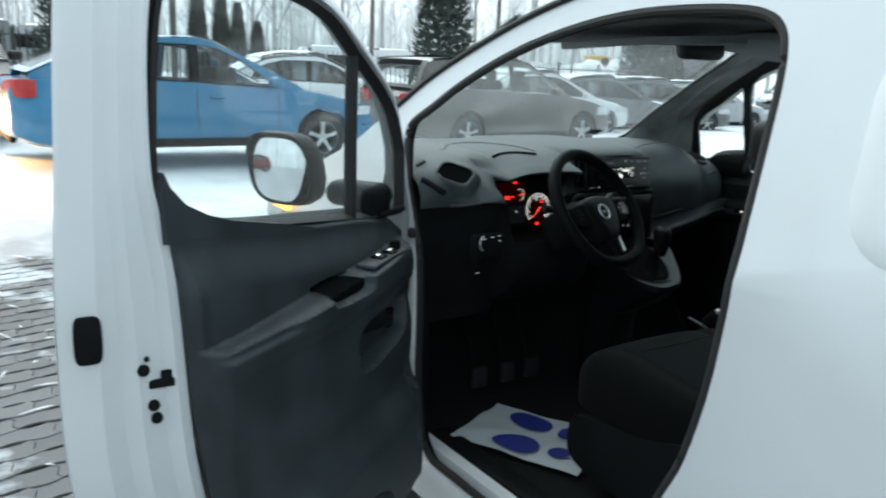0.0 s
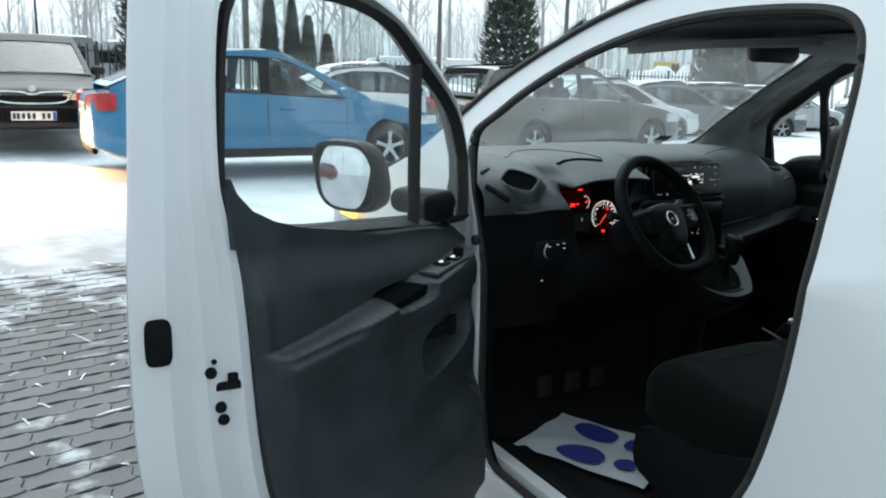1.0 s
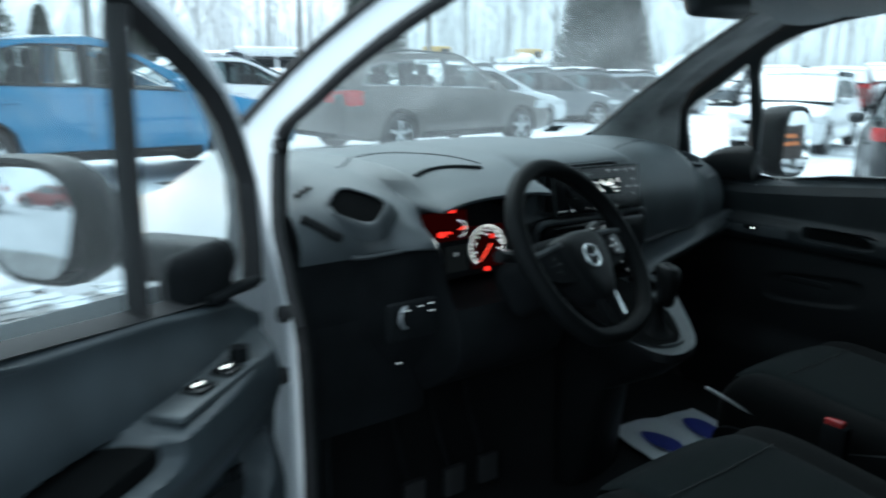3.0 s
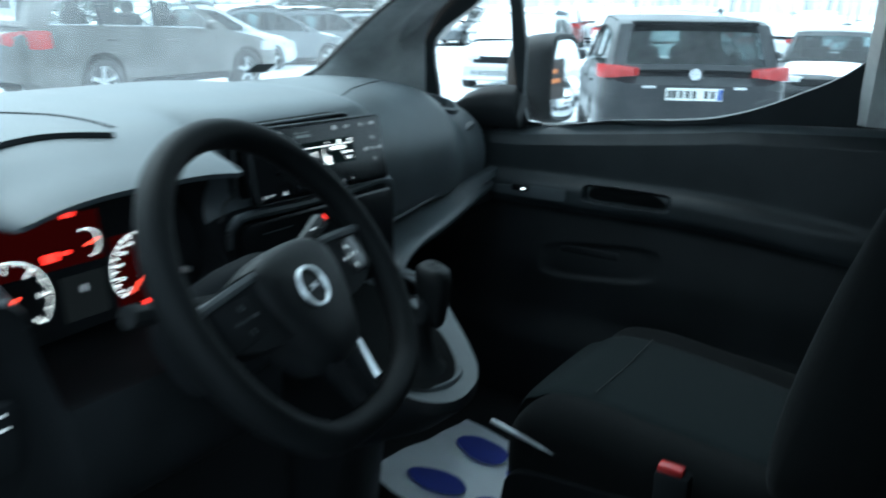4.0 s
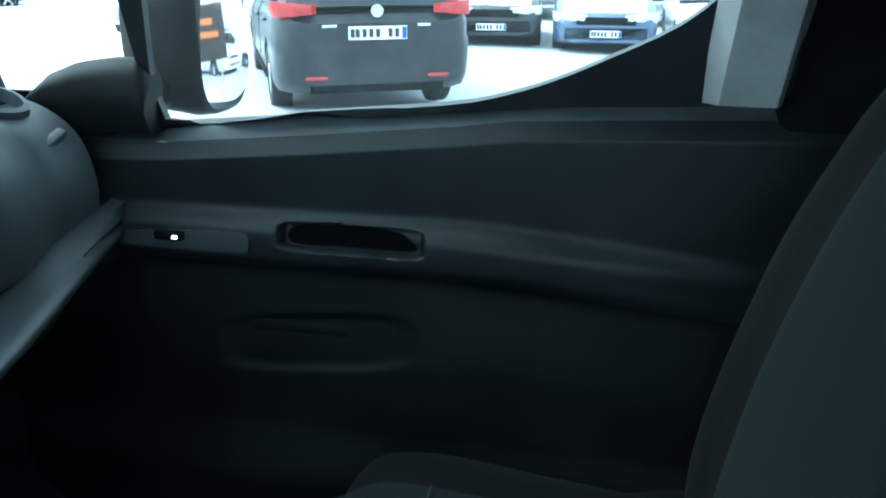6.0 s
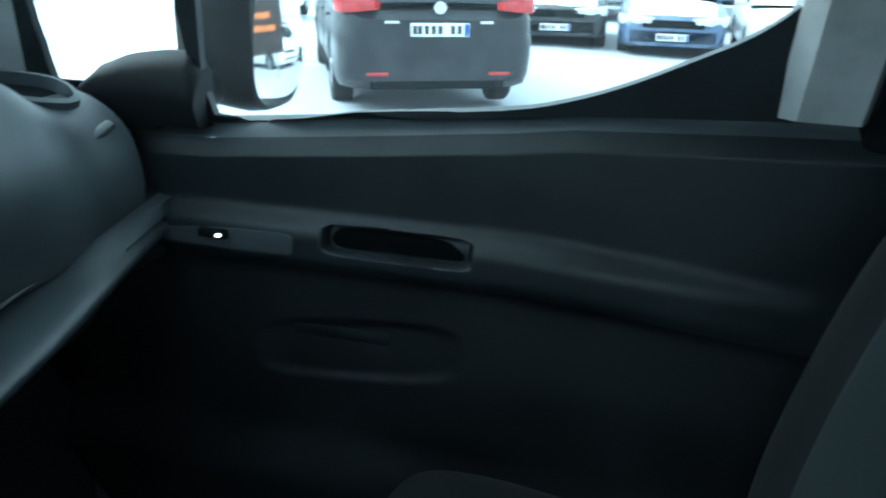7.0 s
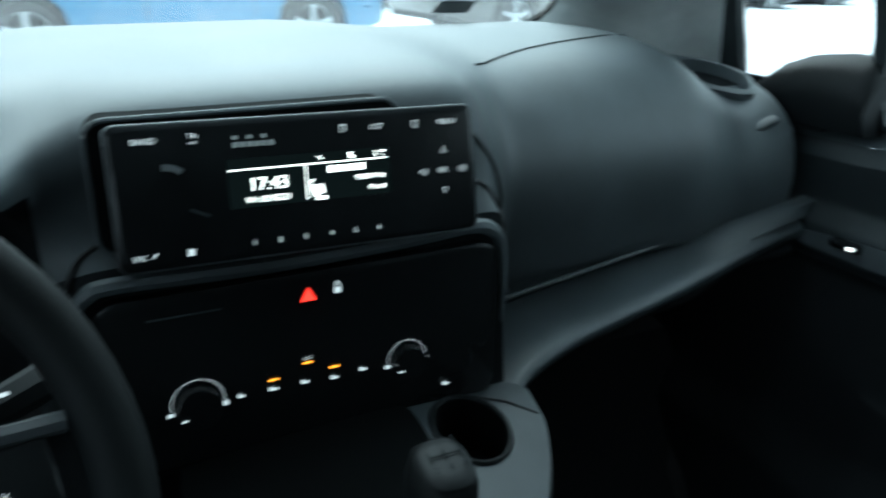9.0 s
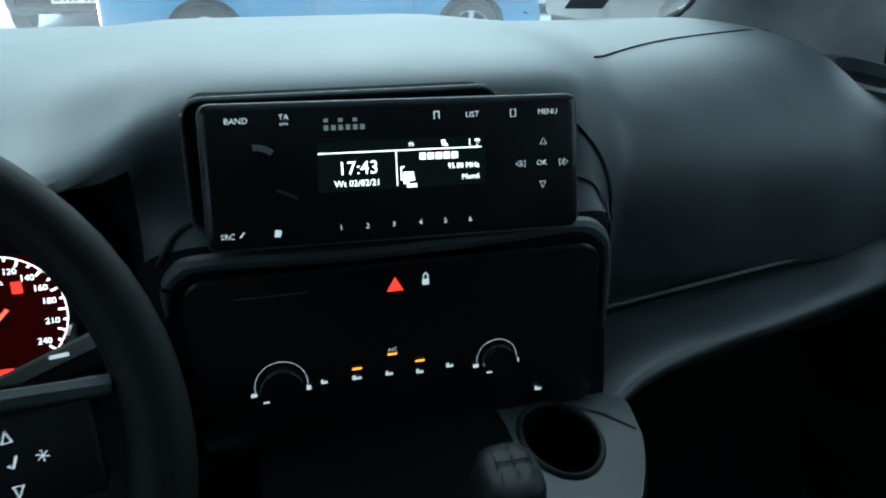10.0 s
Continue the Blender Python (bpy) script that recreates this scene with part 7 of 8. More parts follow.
P_RED = paint("red_car_paint", (0.16, 0.025, 0.025), 0.35, amount=0.2)

BLUE_WINDOWS = [[(-0.22, 1.015), (0.10, 1.003), (0.12, 1.295), (0.02, 1.255), (-0.12, 1.14)], [(0.16, 1.0), (0.93, 0.975), (0.95, 1.392), (0.50, 1.388), (0.18, 1.32)], [(1.05, 0.970), (2.02, 0.915), (1.94, 0.98), (1.55, 1.245), (1.30, 1.355), (1.07, 1.390)]]
blue_car = parked_car(car_pose(-0.292, 8.55, 1), P_BLUE, "bright blue liftback saloon with silver alloys, parked on snow", dict(LIFTBACK, tail_lamp=(0.87, 0.25, 0.19, 0.20), windows=BLUE_WINDOWS, seams=[1.0, 2.0], handles=[0.26, 1.24]), glassy=GLASS, seed=1)
black_car = parked_car(car_pose(-1.62, 13.33, -91), P_DARK, "black liftback with chrome grille edge and lit headlamps", LIFTBACK, seed=2, lit=glow("warm_headlamp", (1.0, 0.72, 0.40), 0.4))
part("grille_frame", tube([(3.44, p.x, p.y) for p in spline([(-0.44, 0.72, 0), (-0.12, 0.72, 0), (-0.05, 0.695, 0), (0.05, 0.695, 0), (0.12, 0.72, 0), (0.44, 0.72, 0), (0.36, 0.60, 0), (0.0, 0.575, 0), (-0.36, 0.60, 0)], 3, True)], 0.012, 6, True), CHROME, black_car, "chrome grille frame")
part("badge", disc(0.045, 0.012, 20, pose(3.41, 0, 0.765, 0, 0, -90)), CHROME, black_car, "round chrome badge")
brown_car = parked_car(car_pose(5.25, 9.71, 5.5), P_BROWN, "grey-brown estate car with chrome window line, parked on snow", WAGON, glassy=GLASS, trim=CHROME, seed=3)
part("roof_rail", tube([(-0.6, 0.66, 1.46), (0.4, 0.67, 1.53), (1.3, 0.66, 1.49)], 0.016), DEEP, brown_car)
part("roof_rail", tube([(-0.6, -0.66, 1.46), (0.4, -0.67, 1.53), (1.3, -0.66, 1.49)], 0.016), DEEP, brown_car)
dark_estate = parked_car(car_pose(7.66, 2.20, 27), P_BLACK, "black estate car seen from behind, dusted with snow", dict(WAGON, tail_lamp=(1.0, 0.22, 0.13, 0.15)), snow=0.0, seed=4, glassy=DARKGLASS, back_glass=SHEENGLASS)
part("badge", disc(0.055, 0.012, 24, pose(-1.02, 0, 0.985, 0, 0, -90)), CHROME, dark_estate, "round chrome badge")
part("wiper", rbox(0.03, 0.40, 0.03, 0.01, 2, (-0.955, 0.10, 1.045)), DEEP, dark_estate, "black rear wiper")
part("spoiler", rbox(0.22, 1.16, 0.035, 0.015, 2, (-0.72, 0, 1.445)), DEEP, dark_estate, "dark roof spoiler")
part("reflector", rbox(0.02, 0.20, 0.035, 0.008, 2, (-1.012, 0.55, 0.42)), TAILRED, dark_estate)
part("reflector", rbox(0.02, 0.20, 0.035, 0.008, 2, (-1.012, -0.55, 0.42)), TAILRED, dark_estate)
for yy, ww in ((0.42, 0.13), (-0.42, 0.12)):
    part("model_badge", rbox(0.008, ww, 0.025, 0.004, 1, (-1.022, yy, 0.86)), CHROME, dark_estate, "small chrome lettering as a plain bar")

far_cars = [
    (3.9, 14.4, -8, P_WHITE, LIFTBACK, 1.0, "white saloon buried in snow"),
    (9.6, 13.8, -6, P_WHITE, LIFTBACK, 0.8, "white saloon covered with snow"),
    (12.2, 14.6, -14, P_GREY, LIFTBACK, 0.7, "dark grey car covered with snow"),
    (15.2, 15.6, -16, P_GREY, WAGON, 0.9, "dark grey estate covered with snow"),
    (18.6, 16.6, -16, P_SILVER, WAGON, 1.0, "silver estate covered with snow"),
    (17.6, 2.15, 186, P_BLACK, HATCH, 0.6, "black hatchback with snow on its bonnet and roof"),
    (17.6, 0.0, 183, P_NAVY, WAGON, 0.8, "dark blue car with snow on its bonnet and roof"),
    (17.4, -2.2, 181, P_WHITE, HATCH, 1.0, "white hatchback buried in snow"),
    (16.6, 5.0, 192, P_SILVER, SUV, 1.0, "silver car buried in snow"),
    (15.9, 8.2, 196, P_WHITE, HATCH, 1.0, "white hatchback buried in snow"),
    (21.0, 11.2, 200, P_RED, HATCH, 1.0, "red hatchback buried in snow"),
]
made_cars = []
for i, (x, y, h, pm_, sp_, sn, lb) in enumerate(far_cars):
    made_cars.append(parked_car(pose(x, y, ground_z(x, y) - (0.20 if i < 5 else 0.0), 0, 0, h), pm_, lb, sp_, sn, seed=10 + i, group="snow-covered parked cars", fine=(i < 7), plate=i in (5, 6)))
rnd = random.Random(5)
k = 0
for row, (rx_, ry_) in enumerate([(23, 6), (28, 9), (33.5, 12), (39, 15)]):
    for j in range(9):
        src = made_cars[rnd.choice([0, 3, 4, 7, 8, 9, 10])]
        x, y = rx_ + j * 0.9 + rnd.uniform(-0.3, 0.3), ry_ - 9 + j * 2.75 + rnd.uniform(-0.15, 0.15)
        if math.hypot(x - 21.0, y - 11.2) < 4 or math.hypot(x - 19.2, y - 17.2) < 4.5 or math.hypot(x - 16, y - 16.9) < 4.5:
            continue
        copy_thing(src, car_pose(x, y, 198 + rnd.uniform(-3, 3) + (180 if rnd.random() < 0.3 else 0)))

lamp_data = bpy.data.lights.new("headlamp_beam", "SPOT")
lamp_data.energy, lamp_data.color, lamp_data.spot_size, lamp_data.spot_blend, lamp_data.shadow_soft_size = 260, (1.0, 0.52, 0.2), radians(120), 0.6, 0.12
beam = new("headlamp_beam", lamp_data)
beam.matrix_world = look((-1.75, 9.40, 0.72), (-1.75, 5.0, 0.0))

# ---- fence, trees, poles and things beyond the lot ----
# bark and twigs paled: the haze of distance is put into their colour
BARK = simple("haze_paled_bark", (0.38, 0.375, 0.37), 0.9)
TWIG = simple("haze_paled_twigs", (0.52, 0.52, 0.52), 0.9)
POLEWOOD = simple("weathered_pole", (0.13, 0.12, 0.11), 0.85)
IRON = simple("black_painted_iron", (0.02, 0.021, 0.023), 0.5)
YELLOW = paint("yellow_machine_paint", (0.55, 0.36, 0.06), 0.45, amount=0.3)


def conifer_material():
    m, t, b, o = nodes_of("dark_conifer_needles")
    vary(t, b, (0.022, 0.035, 0.026), (0.07, 0.085, 0.07), 1.6, (0.8, 0.95))
    return m


CONIFER = conifer_material()

fence = thing("iron_fence", pose(0, 32, 0), "black iron picket fence round the parking lot", "fence")
picket = bmesh.new()
tube([(0, 0, 0.05), (0, 0, 1.72), (0, 0, 1.90)], lambda t: 0.032 if t < 0.9 else 0.006, 4, False, picket)
pk = part("picket", picket, IRON, fence, "", smooth=False)
fx = lin(-16, 36, 209)
pk.matrix_local = pose(fx[0], 0, ground_z(fx[0], 32))
for x in fx[1:]:
    o = new("picket", pk.data)
    o.parent = fence
    o.matrix_local = pose(x, 0, ground_z(x, 32))
for z in (0.35, 1.60):
    part("rail", tube([(x, 0.03, ground_z(x, 32) + z) for x in lin(-16, 36, 9)], 0.025, 4), IRON, fence)
for x in lin(-16, 36, 19):
    part("post", rbox(0.10, 0.10, 1.95, 0.01, 1, (x, 0.0, ground_z(x, 32) + 0.97)), IRON, fence)


def thuja(x, y, h, r, seed, lab="slim dark green thuja behind the fence"):
    t = thing("conifer", pose(x, y, ground_z(x, y)), lab, "tree", "conifers behind the fence")
    part("trunk", tube([(0, 0, 0), (0, 0, h * 0.5)], lambda q: 0.09 * (1 - 0.6 * q), 6), BARK, t)
    rn = random.Random(seed)
    bm = bmesh.new()
    n = int(3600 * max(1, r))
    for i in range(n):
        f = rn.random() ** 0.85
        z = 0.15 + f * (h - 0.15)
        rr = r * (1 - f) ** 0.75 * (0.55 + 0.5 * rn.random()) + 0.03
        a = rn.uniform(0, 2 * math.pi)
        c = Vector((rr * math.cos(a), rr * math.sin(a), z))
        s = 0.05 + 0.08 * rn.random() + 0.03 * r
        u = Vector((math.cos(a), math.sin(a), rn.uniform(0.4, 1.6))).normalized() * s * 1.6
        v = Vector((-math.sin(a), math.cos(a), rn.uniform(-0.3, 0.3))) * s * 0.6
        bm.faces.new([bm.verts.new(p) for p in (c - v, c + v, c + u)])
        w = Vector((math.cos(a + 1), math.sin(a + 1), 0.2)) * s * 0.6
        bm.faces.new([bm.verts.new(p) for p in (c - w, c + w, c + u * 0.9)])
    part("crown", bm, CONIFER, t, "dense dark needles", smooth=False, fix=False)
    return t


for i, (b, d, h, r) in enumerate([(0.215, 38, 3.3, 0.75), (0.285, 38, 4.6, 0.55), (0.310, 38.5, 4.3, 0.55), (0.328, 38, 3.6, 0.5), (0.349, 39, 2.9, 0.5)]):
    thuja(-1.96 + d * b, -1.48 + d * math.sqrt(1 - b * b), h, r, 20 + i)
thuja(-2.05 + 37 * 0.545, -1.7 + 37 * 0.839, 8.5, 1.7, 40, "tall dark spruce behind the fence")
thuja(-1.96 + 41 * 0.742, -1.48 + 41 * 0.67, 8.0, 2.2, 41, "broad dark conifer behind the fence")
thuja(-1.96 + 43 * 0.765, -1.48 + 43 * 0.644, 6.0, 1.8, 42, "broad dark conifer behind the fence")
thuja(-2.05 + 35 * 0.155, -1.7 + 35 * 0.988, 9.0, 1.5, 43, "tall dark spruce behind the fence")


def bare_tree(bm, x, y, h, rn):
    base = Vector((x, y, ground_z(x, y)))
    lean = Vector((rn.uniform(-0.06, 0.06), rn.uniform(-0.06, 0.06), 1))
    tube([base, base + lean * h * 0.5, base + lean * h], lambda t: 0.02 * h * 0.62 * (1 - 0.9 * t), 4, False, bm)
    for i in range(13):
        f = rn.uniform(0.25, 0.95)
        p = base + lean * h * f
        a = rn.uniform(0, 2 * math.pi)
        L = h * (0.34 * (1 - f) + 0.10)
        d = Vector((math.cos(a), math.sin(a), rn.uniform(0.7, 1.6))).normalized()
        q = p + d * L
        w = 0.006 * h * (1 - f) + 0.018
        e = Vector((-math.sin(a), math.cos(a), 0)) * w
        bm.faces.new([bm.verts.new(k) for k in (p - e, p + e, q)])
        for j in range(7):
            g = rn.uniform(0.3, 1.0)
            s = p + d * L * g
            dd = (d + Vector((rn.uniform(-0.8, 0.8), rn.uniform(-0.8, 0.8), rn.uniform(0, 0.9)))).normalized()
            q2 = s + dd * L * rn.uniform(0.25, 0.6)
            e2 = dd.cross(Vector((0.3, 1, 0.2))).normalized() * 0.016
            bm.faces.new([bm.verts.new(k) for k in (s - e2, s + e2, q2)])


rn = random.Random(77)
for r_, (d0, d1, n) in enumerate([(46, 62, 60), (62, 90, 120), (90, 140, 170)]):
    bm = bmesh.new()
    for i in range(n):
        a = radians(rn.uniform(-8, 82))
        d = rn.uniform(d0, d1)
        bare_tree(bm, d * math.sin(a), d * math.cos(a), rn.uniform(7, 15), rn)
    w = part("bare_woods", bm, TWIG if r_ else BARK, None, "", smooth=False, fix=False)
    tagged(w, "leafless grey winter woods behind the fence", "trees", "", "stuff")
bm = bmesh.new()
for i in range(170):
    a = radians(rn.uniform(85, 350))
    d = rn.uniform(55, 110)
    bare_tree(bm, d * math.sin(a), d * math.cos(a), rn.uniform(8, 15), rn)
w = part("bare_woods", bm, TWIG, None, "", smooth=False, fix=False)
tagged(w, "leafless grey winter woods round the parking lot", "trees", "", "stuff")
# low brush and snow-topped mounds behind the fence
bm = bmesh.new()
for i in range(2600):
    a = radians(rn.uniform(-10, 85))
    d = rn.uniform(60, 150)
    x, y = d * math.sin(a), d * math.cos(a)
    s = Vector((x, y, ground_z(x, y)))
    q = s + Vector((rn.uniform(-0.8, 0.8), rn.uniform(-0.8, 0.8), rn.uniform(2.0, 6.5)))
    e = Vector((rn.uniform(0.05, 0.22), rn.uniform(-0.1, 0.1), 0))
    bm.faces.new([bm.verts.new(k) for k in (s - e, s + e, q)])
w = part("brushwood", bm, TWIG, None, "", smooth=False, fix=False)
tagged(w, "grey leafless brushwood at the edge of the woods", "shrubs", "", "stuff")
for i, (x, y, sx_, sy_, h) in enumerate([(27, 36, 9, 3, 2.2), (38, 38, 10, 3, 2.6), (48, 34, 9, 4, 2.4), (17, 37, 5, 2, 1.6)]):
    bm = field(lambda u, v: Vector((u * sx_, v * sy_, h * max(0, 1 - u * u) * max(0, 1 - v * v) * (0.8 + 0.5 * noise.noise((u * 4 + i, v * 4, 2))) - 0.15)), lin(-1, 1, 22), lin(-1, 1, 10))
    o = part("snow_heap", bm, SNOWCAP, None, "", 80)
    o.matrix_world = pose(x, y, ground_z(x, y))
    tagged(o, "heap of cleared snow behind the fence", "snow heap", "snow heaps")


def pole(x, y, h, r, lab, lamp=False):
    p = thing("lamp_post" if lamp else "utility_pole", pose(x, y, ground_z(x, y)), lab, "pole")
    part("shaft", tube([(0, 0, 0), (0, 0, h * 0.5), (0, 0, h)], lambda t: r * (1 - 0.35 * t), 8), IRON if lamp else POLEWOOD, p)
    if lamp:
        part("cross_arm", tube([(-0.55, 0, h - 2.0), (0.55, 0, h - 2.0)], 0.04, 6), IRON, p)
        part("lantern", rbox(0.35, 0.3, 0.16, 0.04, 2, (0, 0, h)), LENS, p)
    return p


pole(18.9, 37.5, 9.5, 0.14, "weathered wooden utility pole behind the fence")
pole(8.5, 37.5, 9.5, 0.17, "weathered wooden utility pole behind the fence")
pole(26.5, 36.5, 9.5, 0.14, "weathered wooden utility pole behind the fence")
pole(-0.1, 45, 6.6, 0.07, "thin black lamp post with a cross arm", True)


def minibus(m, body, lab, L=5.4, H=2.3, snow=True):
    c = thing("minibus", m, lab, "van", "vans behind the fence")
    bm = bmesh.new()
    prof = [(-L / 2, 0.35), (-L / 2, 1.2), (-L / 2 + 0.15, H - 0.25), (-L / 2 + 0.6, H), (L / 2 - 1.6, H), (L / 2 - 0.9, H - 0.25), (L / 2 - 0.35, 1.25), (L / 2, 1.0), (L / 2, 0.35)]
    prof = [(p.x, p.y) for p in spline([(*q, 0) for q in prof], 3)]
    loft(bm, [[Vector((x, y * (1 - 0.12 * max(0, z - 1.1)), z)) for x, z in prof] for y in (-0.95, -0.9, 0, 0.9, 0.95)])
    part("body", bm, body, c, "", 40)
    for sy in (-1, 1):
        for k in range(3):
            x = -L / 2 + 0.55 + k * 1.35
            bm = field(lambda u, v: Vector((x + u, sy * (0.955 * (1 - 0.12 * max(0, v - 1.1)) + 0.004), v)), [0, 1.15], [1.22, 1.86])
            part("window", bm, PIANO, c, "dark side window", smooth=False)
        for x in (-L / 2 + 1.0, L / 2 - 0.95):
            wheel(c, pose(x, sy * 0.94, 0.33, 0, 0, 180 if sy > 0 else 0), 0.33)
    if snow:
        bm = field(lambda u, v: Vector((u, v * 0.86, H + 0.10 * (1 - abs(v) ** 3) - 0.02)), lin(-L / 2 + 0.45, L / 2 - 1.5, 6), lin(-1, 1, 7))
        part("snow_cap", bm, SNOWCAP, c, "snow lying on the roof", 80)
    return c


minibus(pose(-0.3, 42, ground_z(0, 42), 0, 0, 172), P_GREY, "dark van with snow on its roof behind the fence")
minibus(pose(-4.3, 43, ground_z(-4, 43), 0, 0, 170), P_BLACK, "dark van with snow on its roof behind the fence")
minibus(pose(4.3, 44, ground_z(4, 44), 0, 0, 175), P_SILVER, "silver van with snow on its roof behind the fence")
minibus(pose(18.6, 42, ground_z(18, 42), 0, 0, 165), P_WHITE, "white van with snow on its roof behind the fence")
minibus(pose(23.5, 43, ground_z(23, 43), 0, 0, 168), P_WHITE, "white van with snow on its roof behind the fence")


def loader(m, lab):
    c = thing("wheel_loader", m, lab, "construction machine", "yellow machines behind the fence")
    part("chassis", rbox(3.2, 1.5, 0.9, 0.12, 2, (0, 0, 1.0)), YELLOW, c, "yellow engine cover")
    cab = part("cab", rbox(1.2, 1.4, 1.2, 0.10, 2, (-0.2, 0, 2.0)), YELLOW, c)
    part("cab_window", rbox(0.9, 1.42, 0.75, 0.05, 2, (-0.2, 0, 2.1)), PIANO, cab)
    part("boom", tube([(1.4, 0, 1.1), (2.3, 0, 1.6), (3.0, 0, 0.7)], 0.14, 6), YELLOW, c)
    part("bucket", rbox(0.7, 1.8, 0.6, 0.10, 2, (3.2, 0, 0.5)), IRON, c)
    for x in (-1.1, 1.1):
        for sy in (-1, 1):
            wheel(c, pose(x, sy * 0.95, 0.6, 0, 0, 180 if sy > 0 else 0), 0.6, 0.35, 5, YELLOW)
    return c


loader(pose(29.5, 39.5, ground_z(29, 39), 0, 0, 10), "yellow wheel loader behind the fence")
loader(pose(37.5, 40, ground_z(37, 40), 0, 0, 190), "yellow wheel loader behind the fence")
# the board and the cars that show in the door mirrors
board = thing("sign_board", pose(5.4, -7.6, ground_z(5.4, -7.6), 0, 0, 27), "dark advertising board with orange bars on a metal stand", "sign")
part("panel", rbox(2.4, 0.06, 1.5, 0.02, 1, (0, 0, 1.40)), P_DARK, board, "dark board panel")
for z, w in ((1.70, 1.3), (1.35, 1.7)):
    part("lettering_bar", rbox(w, 0.012, 0.16, 0.0, 1, (0, 0.037, z)), simple("orange_lettering", (0.42, 0.13, 0.03), 0.6) if z > 1.5 else bpy.data.materials["orange_lettering"], board, "orange lettering as a plain bar")
for sx in (-1, 1):
    part("leg", tube([(sx * 0.9, 0, 0), (sx * 0.9, 0, 0.70)], 0.035, 6), SILVER, board)
copy_thing(made_cars[7], car_pose(7.5, -12, 80))
copy_thing(made_cars[0], car_pose(10.5, -12.5, 82))
rear_red = parked_car(car_pose(-23.5, 1.2, 75), P_RED, "red hatchback parked on the snow beside the lot", HATCH, 0.2, seed=50, fine=False)
copy_thing(made_cars[9], car_pose(-15.2, 4.2, 78))

# ---- paving of interlocking wavy blocks, partly clear of snow ----


def paver_material():
    m, t, b, o = nodes_of("frosted_concrete_paving")
    co = t.nodes.new("ShaderNodeTexCoord")
    geo = t.nodes.new("ShaderNodeNewGeometry")
    inf = t.nodes.new("ShaderNodeObjectInfo")
    n1 = t.nodes.new("ShaderNodeTexNoise")
    n1.inputs["Scale"].default_value, n1.inputs["Detail"].default_value = 4.5, 10.0
    n2 = t.nodes.new("ShaderNodeTexNoise")
    n2.inputs["Scale"].default_value, n2.inputs["Detail"].default_value = 60.0, 4.0
    fr = t.nodes.new("ShaderNodeValToRGB")
    fr.color_ramp.elements[0].position, fr.color_ramp.elements[1].position = 0.62, 0.74
    mixc = t.nodes.new("ShaderNodeMix")
    mixc.data_type = "RGBA"
    mixc.inputs["B"].default_value = (0.42, 0.445, 0.47, 1)
    hs = t.nodes.new("ShaderNodeMix")
    hs.data_type = "RGBA"
    hs.inputs["A"].default_value, hs.inputs["B"].default_value = (0.095, 0.096, 0.099, 1), (0.155, 0.155, 0.158, 1)
    ad = t.nodes.new("ShaderNodeMath")
    ad.operation = "ADD"
    t.links.new(inf.outputs["Random"], ad.inputs[0])
    t.links.new(n2.outputs["Fac"], ad.inputs[1])
    hf = t.nodes.new("ShaderNodeMath")
    hf.operation = "MULTIPLY"
    hf.inputs[1].default_value = 0.5
    t.links.new(ad.outputs["Value"], hf.inputs[0])
    t.links.new(hf.outputs["Value"], hs.inputs["Factor"])
    t.links.new(geo.outputs["Position"], n1.inputs["Vector"])
    t.links.new(co.outputs["Object"], n2.inputs["Vector"])
    sep = t.nodes.new("ShaderNodeSeparateXYZ")
    mr = t.nodes.new("ShaderNodeMapRange")
    mr.inputs["From Min"].default_value, mr.inputs["From Max"].default_value = 2.6, 4.2
    mr.inputs["To Min"].default_value, mr.inputs["To Max"].default_value = 0.0, 0.26
    sm = t.nodes.new("ShaderNodeMath")
    sm.operation = "ADD"
    t.links.new(geo.outputs["Position"], sep.inputs["Vector"])
    t.links.new(sep.outputs["Y"], mr.inputs["Value"])
    t.links.new(mr.outputs["Result"], sm.inputs[0])
    t.links.new(n1.outputs["Fac"], sm.inputs[1])
    t.links.new(sm.outputs["Value"], fr.inputs["Fac"])
    t.links.new(fr.outputs["Color"], mixc.inputs["Factor"])
    t.links.new(hs.outputs["Result"], mixc.inputs["A"])
    t.links.new(mixc.outputs["Result"], b.inputs["Base Color"])
    bp = t.nodes.new("ShaderNodeBump")
    bp.inputs["Strength"].default_value, bp.inputs["Distance"].default_value = 0.4, 0.004
    t.links.new(n2.outputs["Fac"], bp.inputs["Height"])
    t.links.new(bp.outputs["Normal"], b.inputs["Normal"])
    b.inputs["Roughness"].default_value = 0.85
    return m


PAVER = paver_material()
PX_, PY_ = 0.225, 0.1125


def paver_outline():
    """A wavy block, 0.225 by 0.1125 m, whose edges interlock."""
    a = 0.013
    top = [(PX_ * t, PY_ + a * math.sin(2 * math.pi * t)) for t in lin(0, 1, 9)]
    right = [(PX_ + a * math.sin(2 * math.pi * t), PY_ * (1 - t)) for t in lin(0, 1, 5)][1:-1]
    bottom = [(PX_ * (1 - t), a * math.sin(2 * math.pi * (1 - t))) for t in lin(0, 1, 9)]
    left = [(a * math.sin(2 * math.pi * (1 - t)), PY_ * t) for t in lin(0, 1, 5)][1:-1]
    return top + right + bottom + left


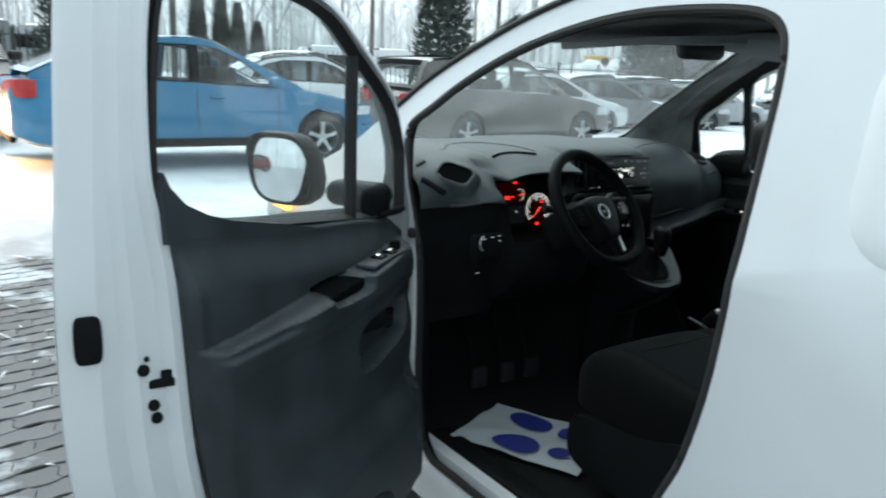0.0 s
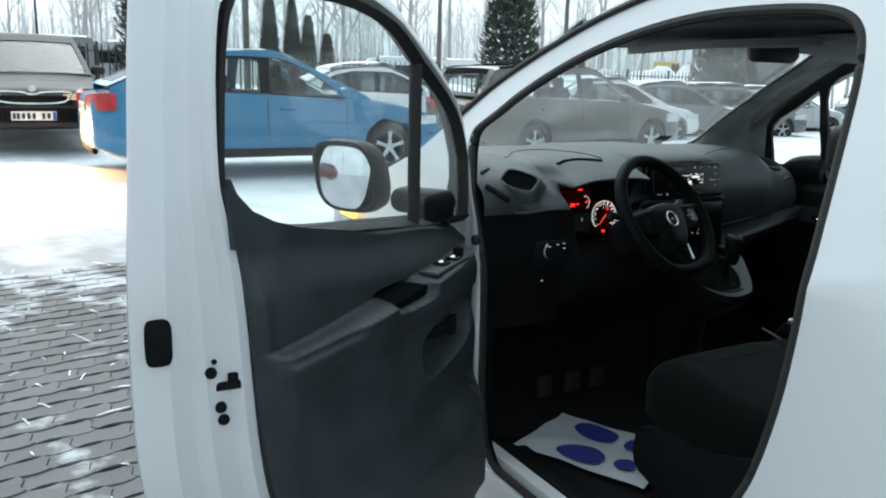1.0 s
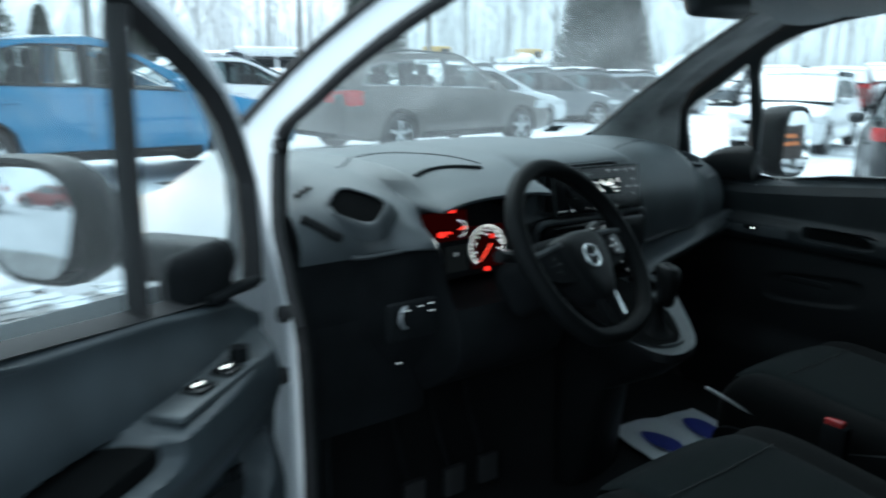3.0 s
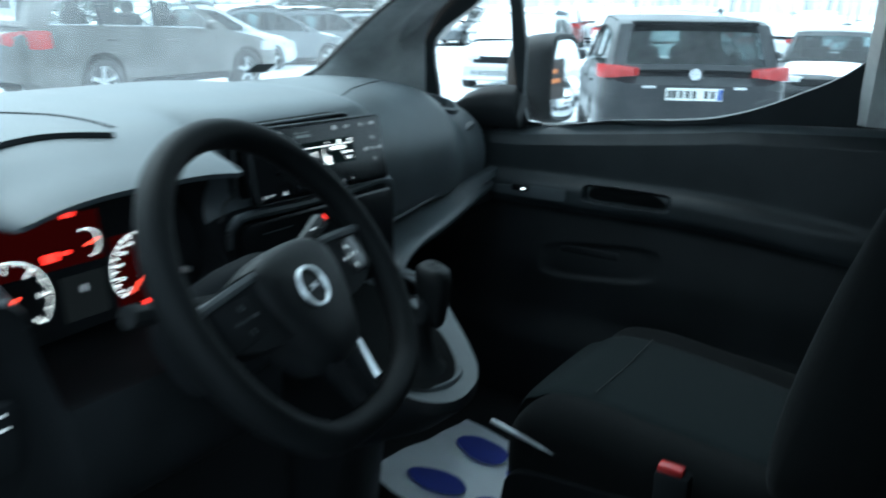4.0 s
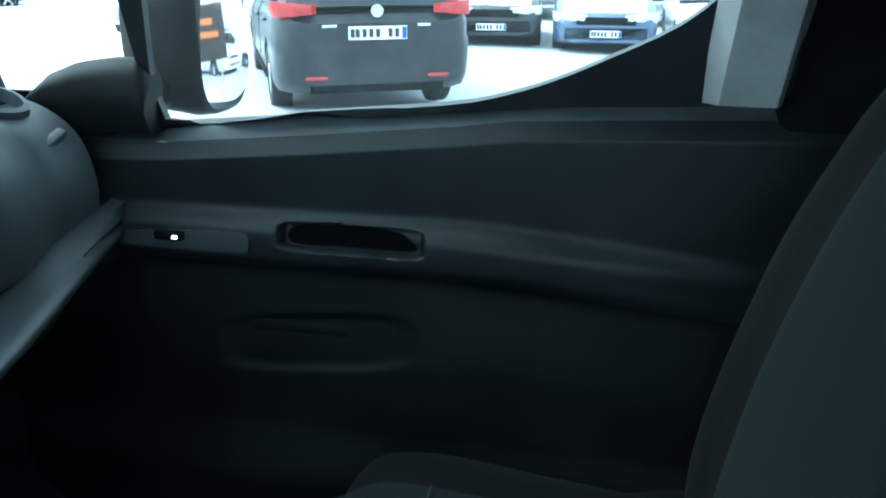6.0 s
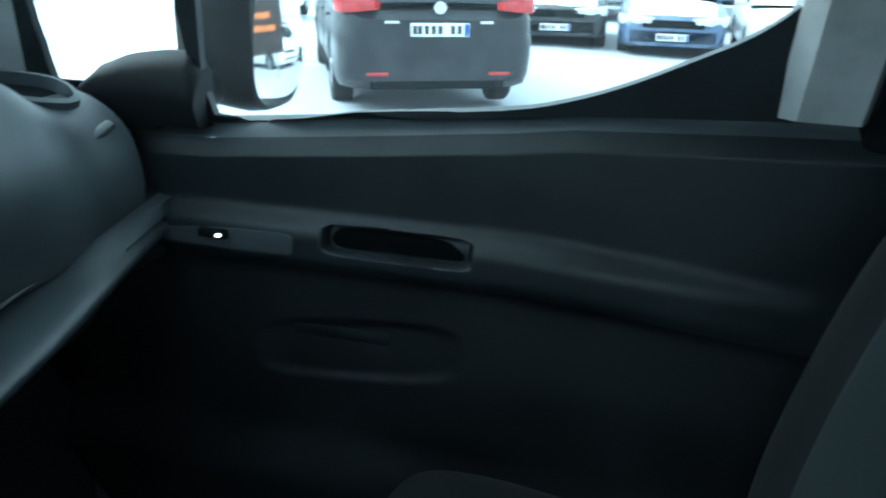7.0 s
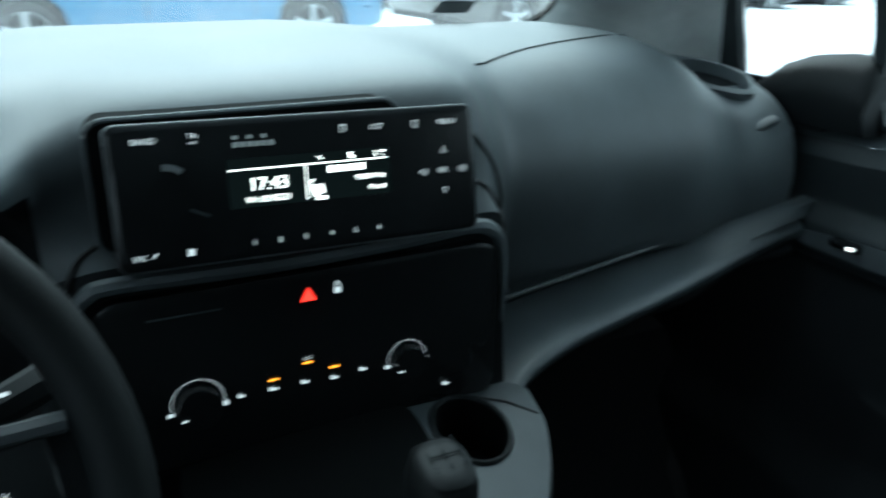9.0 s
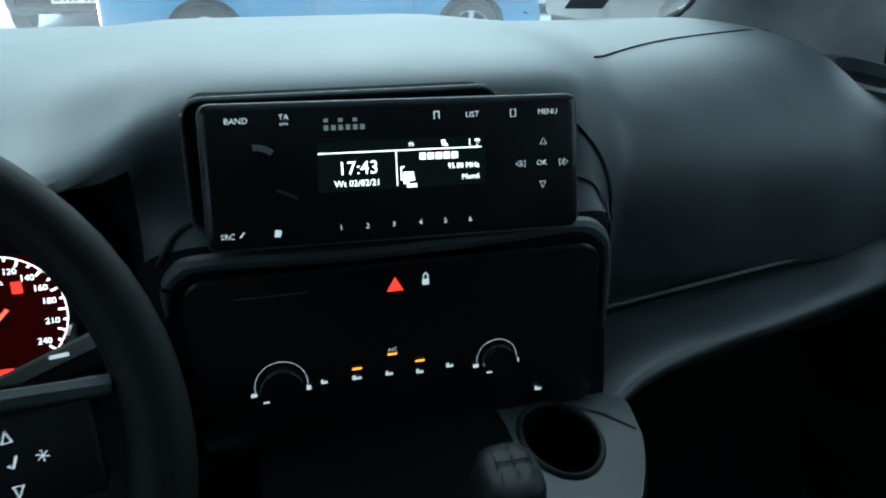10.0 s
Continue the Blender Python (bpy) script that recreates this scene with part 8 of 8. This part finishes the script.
def paver_bm(bm, ox, oy, oz, rot=0.0, tilt=(0, 0)):
    pts = paver_outline()
    cx, cy = PX_ / 2, PY_ / 2
    c, s = math.cos(rot), math.sin(rot)
    up, lo = [], []
    for x, y in pts:
        for lst, f, z in ((up, 0.980, 0.0), (lo, 0.994, -0.008)):
            dx, dy = (x - cx) * f, (y - cy) * (f - 0.018 if f < 0.98 else f)
            lst.append(bm.verts.new((ox + dx * c - dy * s, oy + dx * s + dy * c, oz + z + dx * tilt[0] + dy * tilt[1])))
    bm.faces.new(list(reversed(up)))
    n = len(pts)
    for i in range(n):
        j = (i + 1) % n
        bm.faces.new((up[i], up[j], lo[j], lo[i]))


pav = thing("paving", pose(0, 0, 0), "grey interlocking concrete paving with frost and snow traces", "pavement", "", "structure")
base = part("bedding", field(lambda u, v: Vector((u, v, ground_z(u, v) + 0.010)), lin(-7.2, 1.15, 10), lin(-4.3, 3.95, 10)), simple("wet_sand", (0.075, 0.076, 0.078), 0.9), pav, "dark joints between the blocks")
one = bmesh.new()
paver_bm(one, 0, 0, 0)
bmesh.ops.recalc_face_normals(one, faces=one.faces)
pm_mesh = bpy.data.meshes.new("paver")
one.to_mesh(pm_mesh)
one.free()
pm_mesh.materials.append(PAVER)
rest = bmesh.new()
near = []
rp = random.Random(9)
ROT = radians(12)
for i in range(-45, 60):
    for j in range(-60, 70):
        u, v = (i + 0.5 * (j % 2)) * PX_, j * PY_
        x, y = u * math.cos(ROT) - v * math.sin(ROT) - 2.2, u * math.sin(ROT) + v * math.cos(ROT) + 1.2
        rag = 0.3 * noise.noise((x * 0.9, y * 0.9, 3.0)) + 0.15 * noise.noise((x * 4, y * 4, 5.0))
        if -7.4 + rag < x < 1.3 + rag and -4.5 + rag < y < 4.35:
            edge = 4.15 + 0.35 * noise.noise((x * 1.3, 0.2, 0)) + 0.2 * noise.noise((x * 4, 1.2, 0))
            if y > edge:
                continue
            z = ground_z(x, y) + 0.022 + rp.uniform(-0.002, 0.002)
            if x > -2.75 and y > 0.3 and -2.35 < x < -1.15 and len(near) < 300 and y < 3.6:
                near.append((x, y, z))
            else:
                paver_bm(rest, x, y, z, ROT, (rp.uniform(-0.02, 0.02), rp.uniform(-0.02, 0.02)))
for x, y, z in near:
    o = new("paver", pm_mesh)
    o.parent = pav
    o.matrix_local = pose(x, y, z, rp.uniform(-1, 1), rp.uniform(-1, 1), 12)
o = part("far_pavers", rest, PAVER, pav, "grey interlocking paving blocks", smooth=False)
o["kind"] = "stuff"
# thin trodden snow smears lying on the paving
for k in range(90):
    x, y = rp.uniform(-3.0, -1.3), rp.uniform(0.5, 4.2)
    L, w, a = 0.015 + 0.075 * rp.random() ** 2, rp.uniform(0.0018, 0.0045), rp.uniform(0, math.pi)
    bm = bmesh.new()
    ring = []
    for t in lin(0, 2 * math.pi, 15)[:-1]:
        q = 1 + 0.6 * noise.noise((k * 3.1 + math.cos(t) * 2, math.sin(t) * 2, 0.7))
        px, py = L * q * math.cos(t), w * q * math.sin(t)
        ring.append((x + px * math.cos(a) - py * math.sin(a), y + px * math.sin(a) + py * math.cos(a)))
    vs = [bm.verts.new((px, py, ground_z(px, py) + 0.026)) for px, py in ring]
    cvert = bm.verts.new((x, y, ground_z(x, y) + 0.033))
    for i in range(len(vs)):
        bm.faces.new((vs[i], vs[(i + 1) % len(vs)], cvert))
    o = part("snow_smear", bm, SNOWCAP, None, "", 80)
    tagged(o, "small smear of trodden snow on the paving", "snow", "snow smears on the paving")
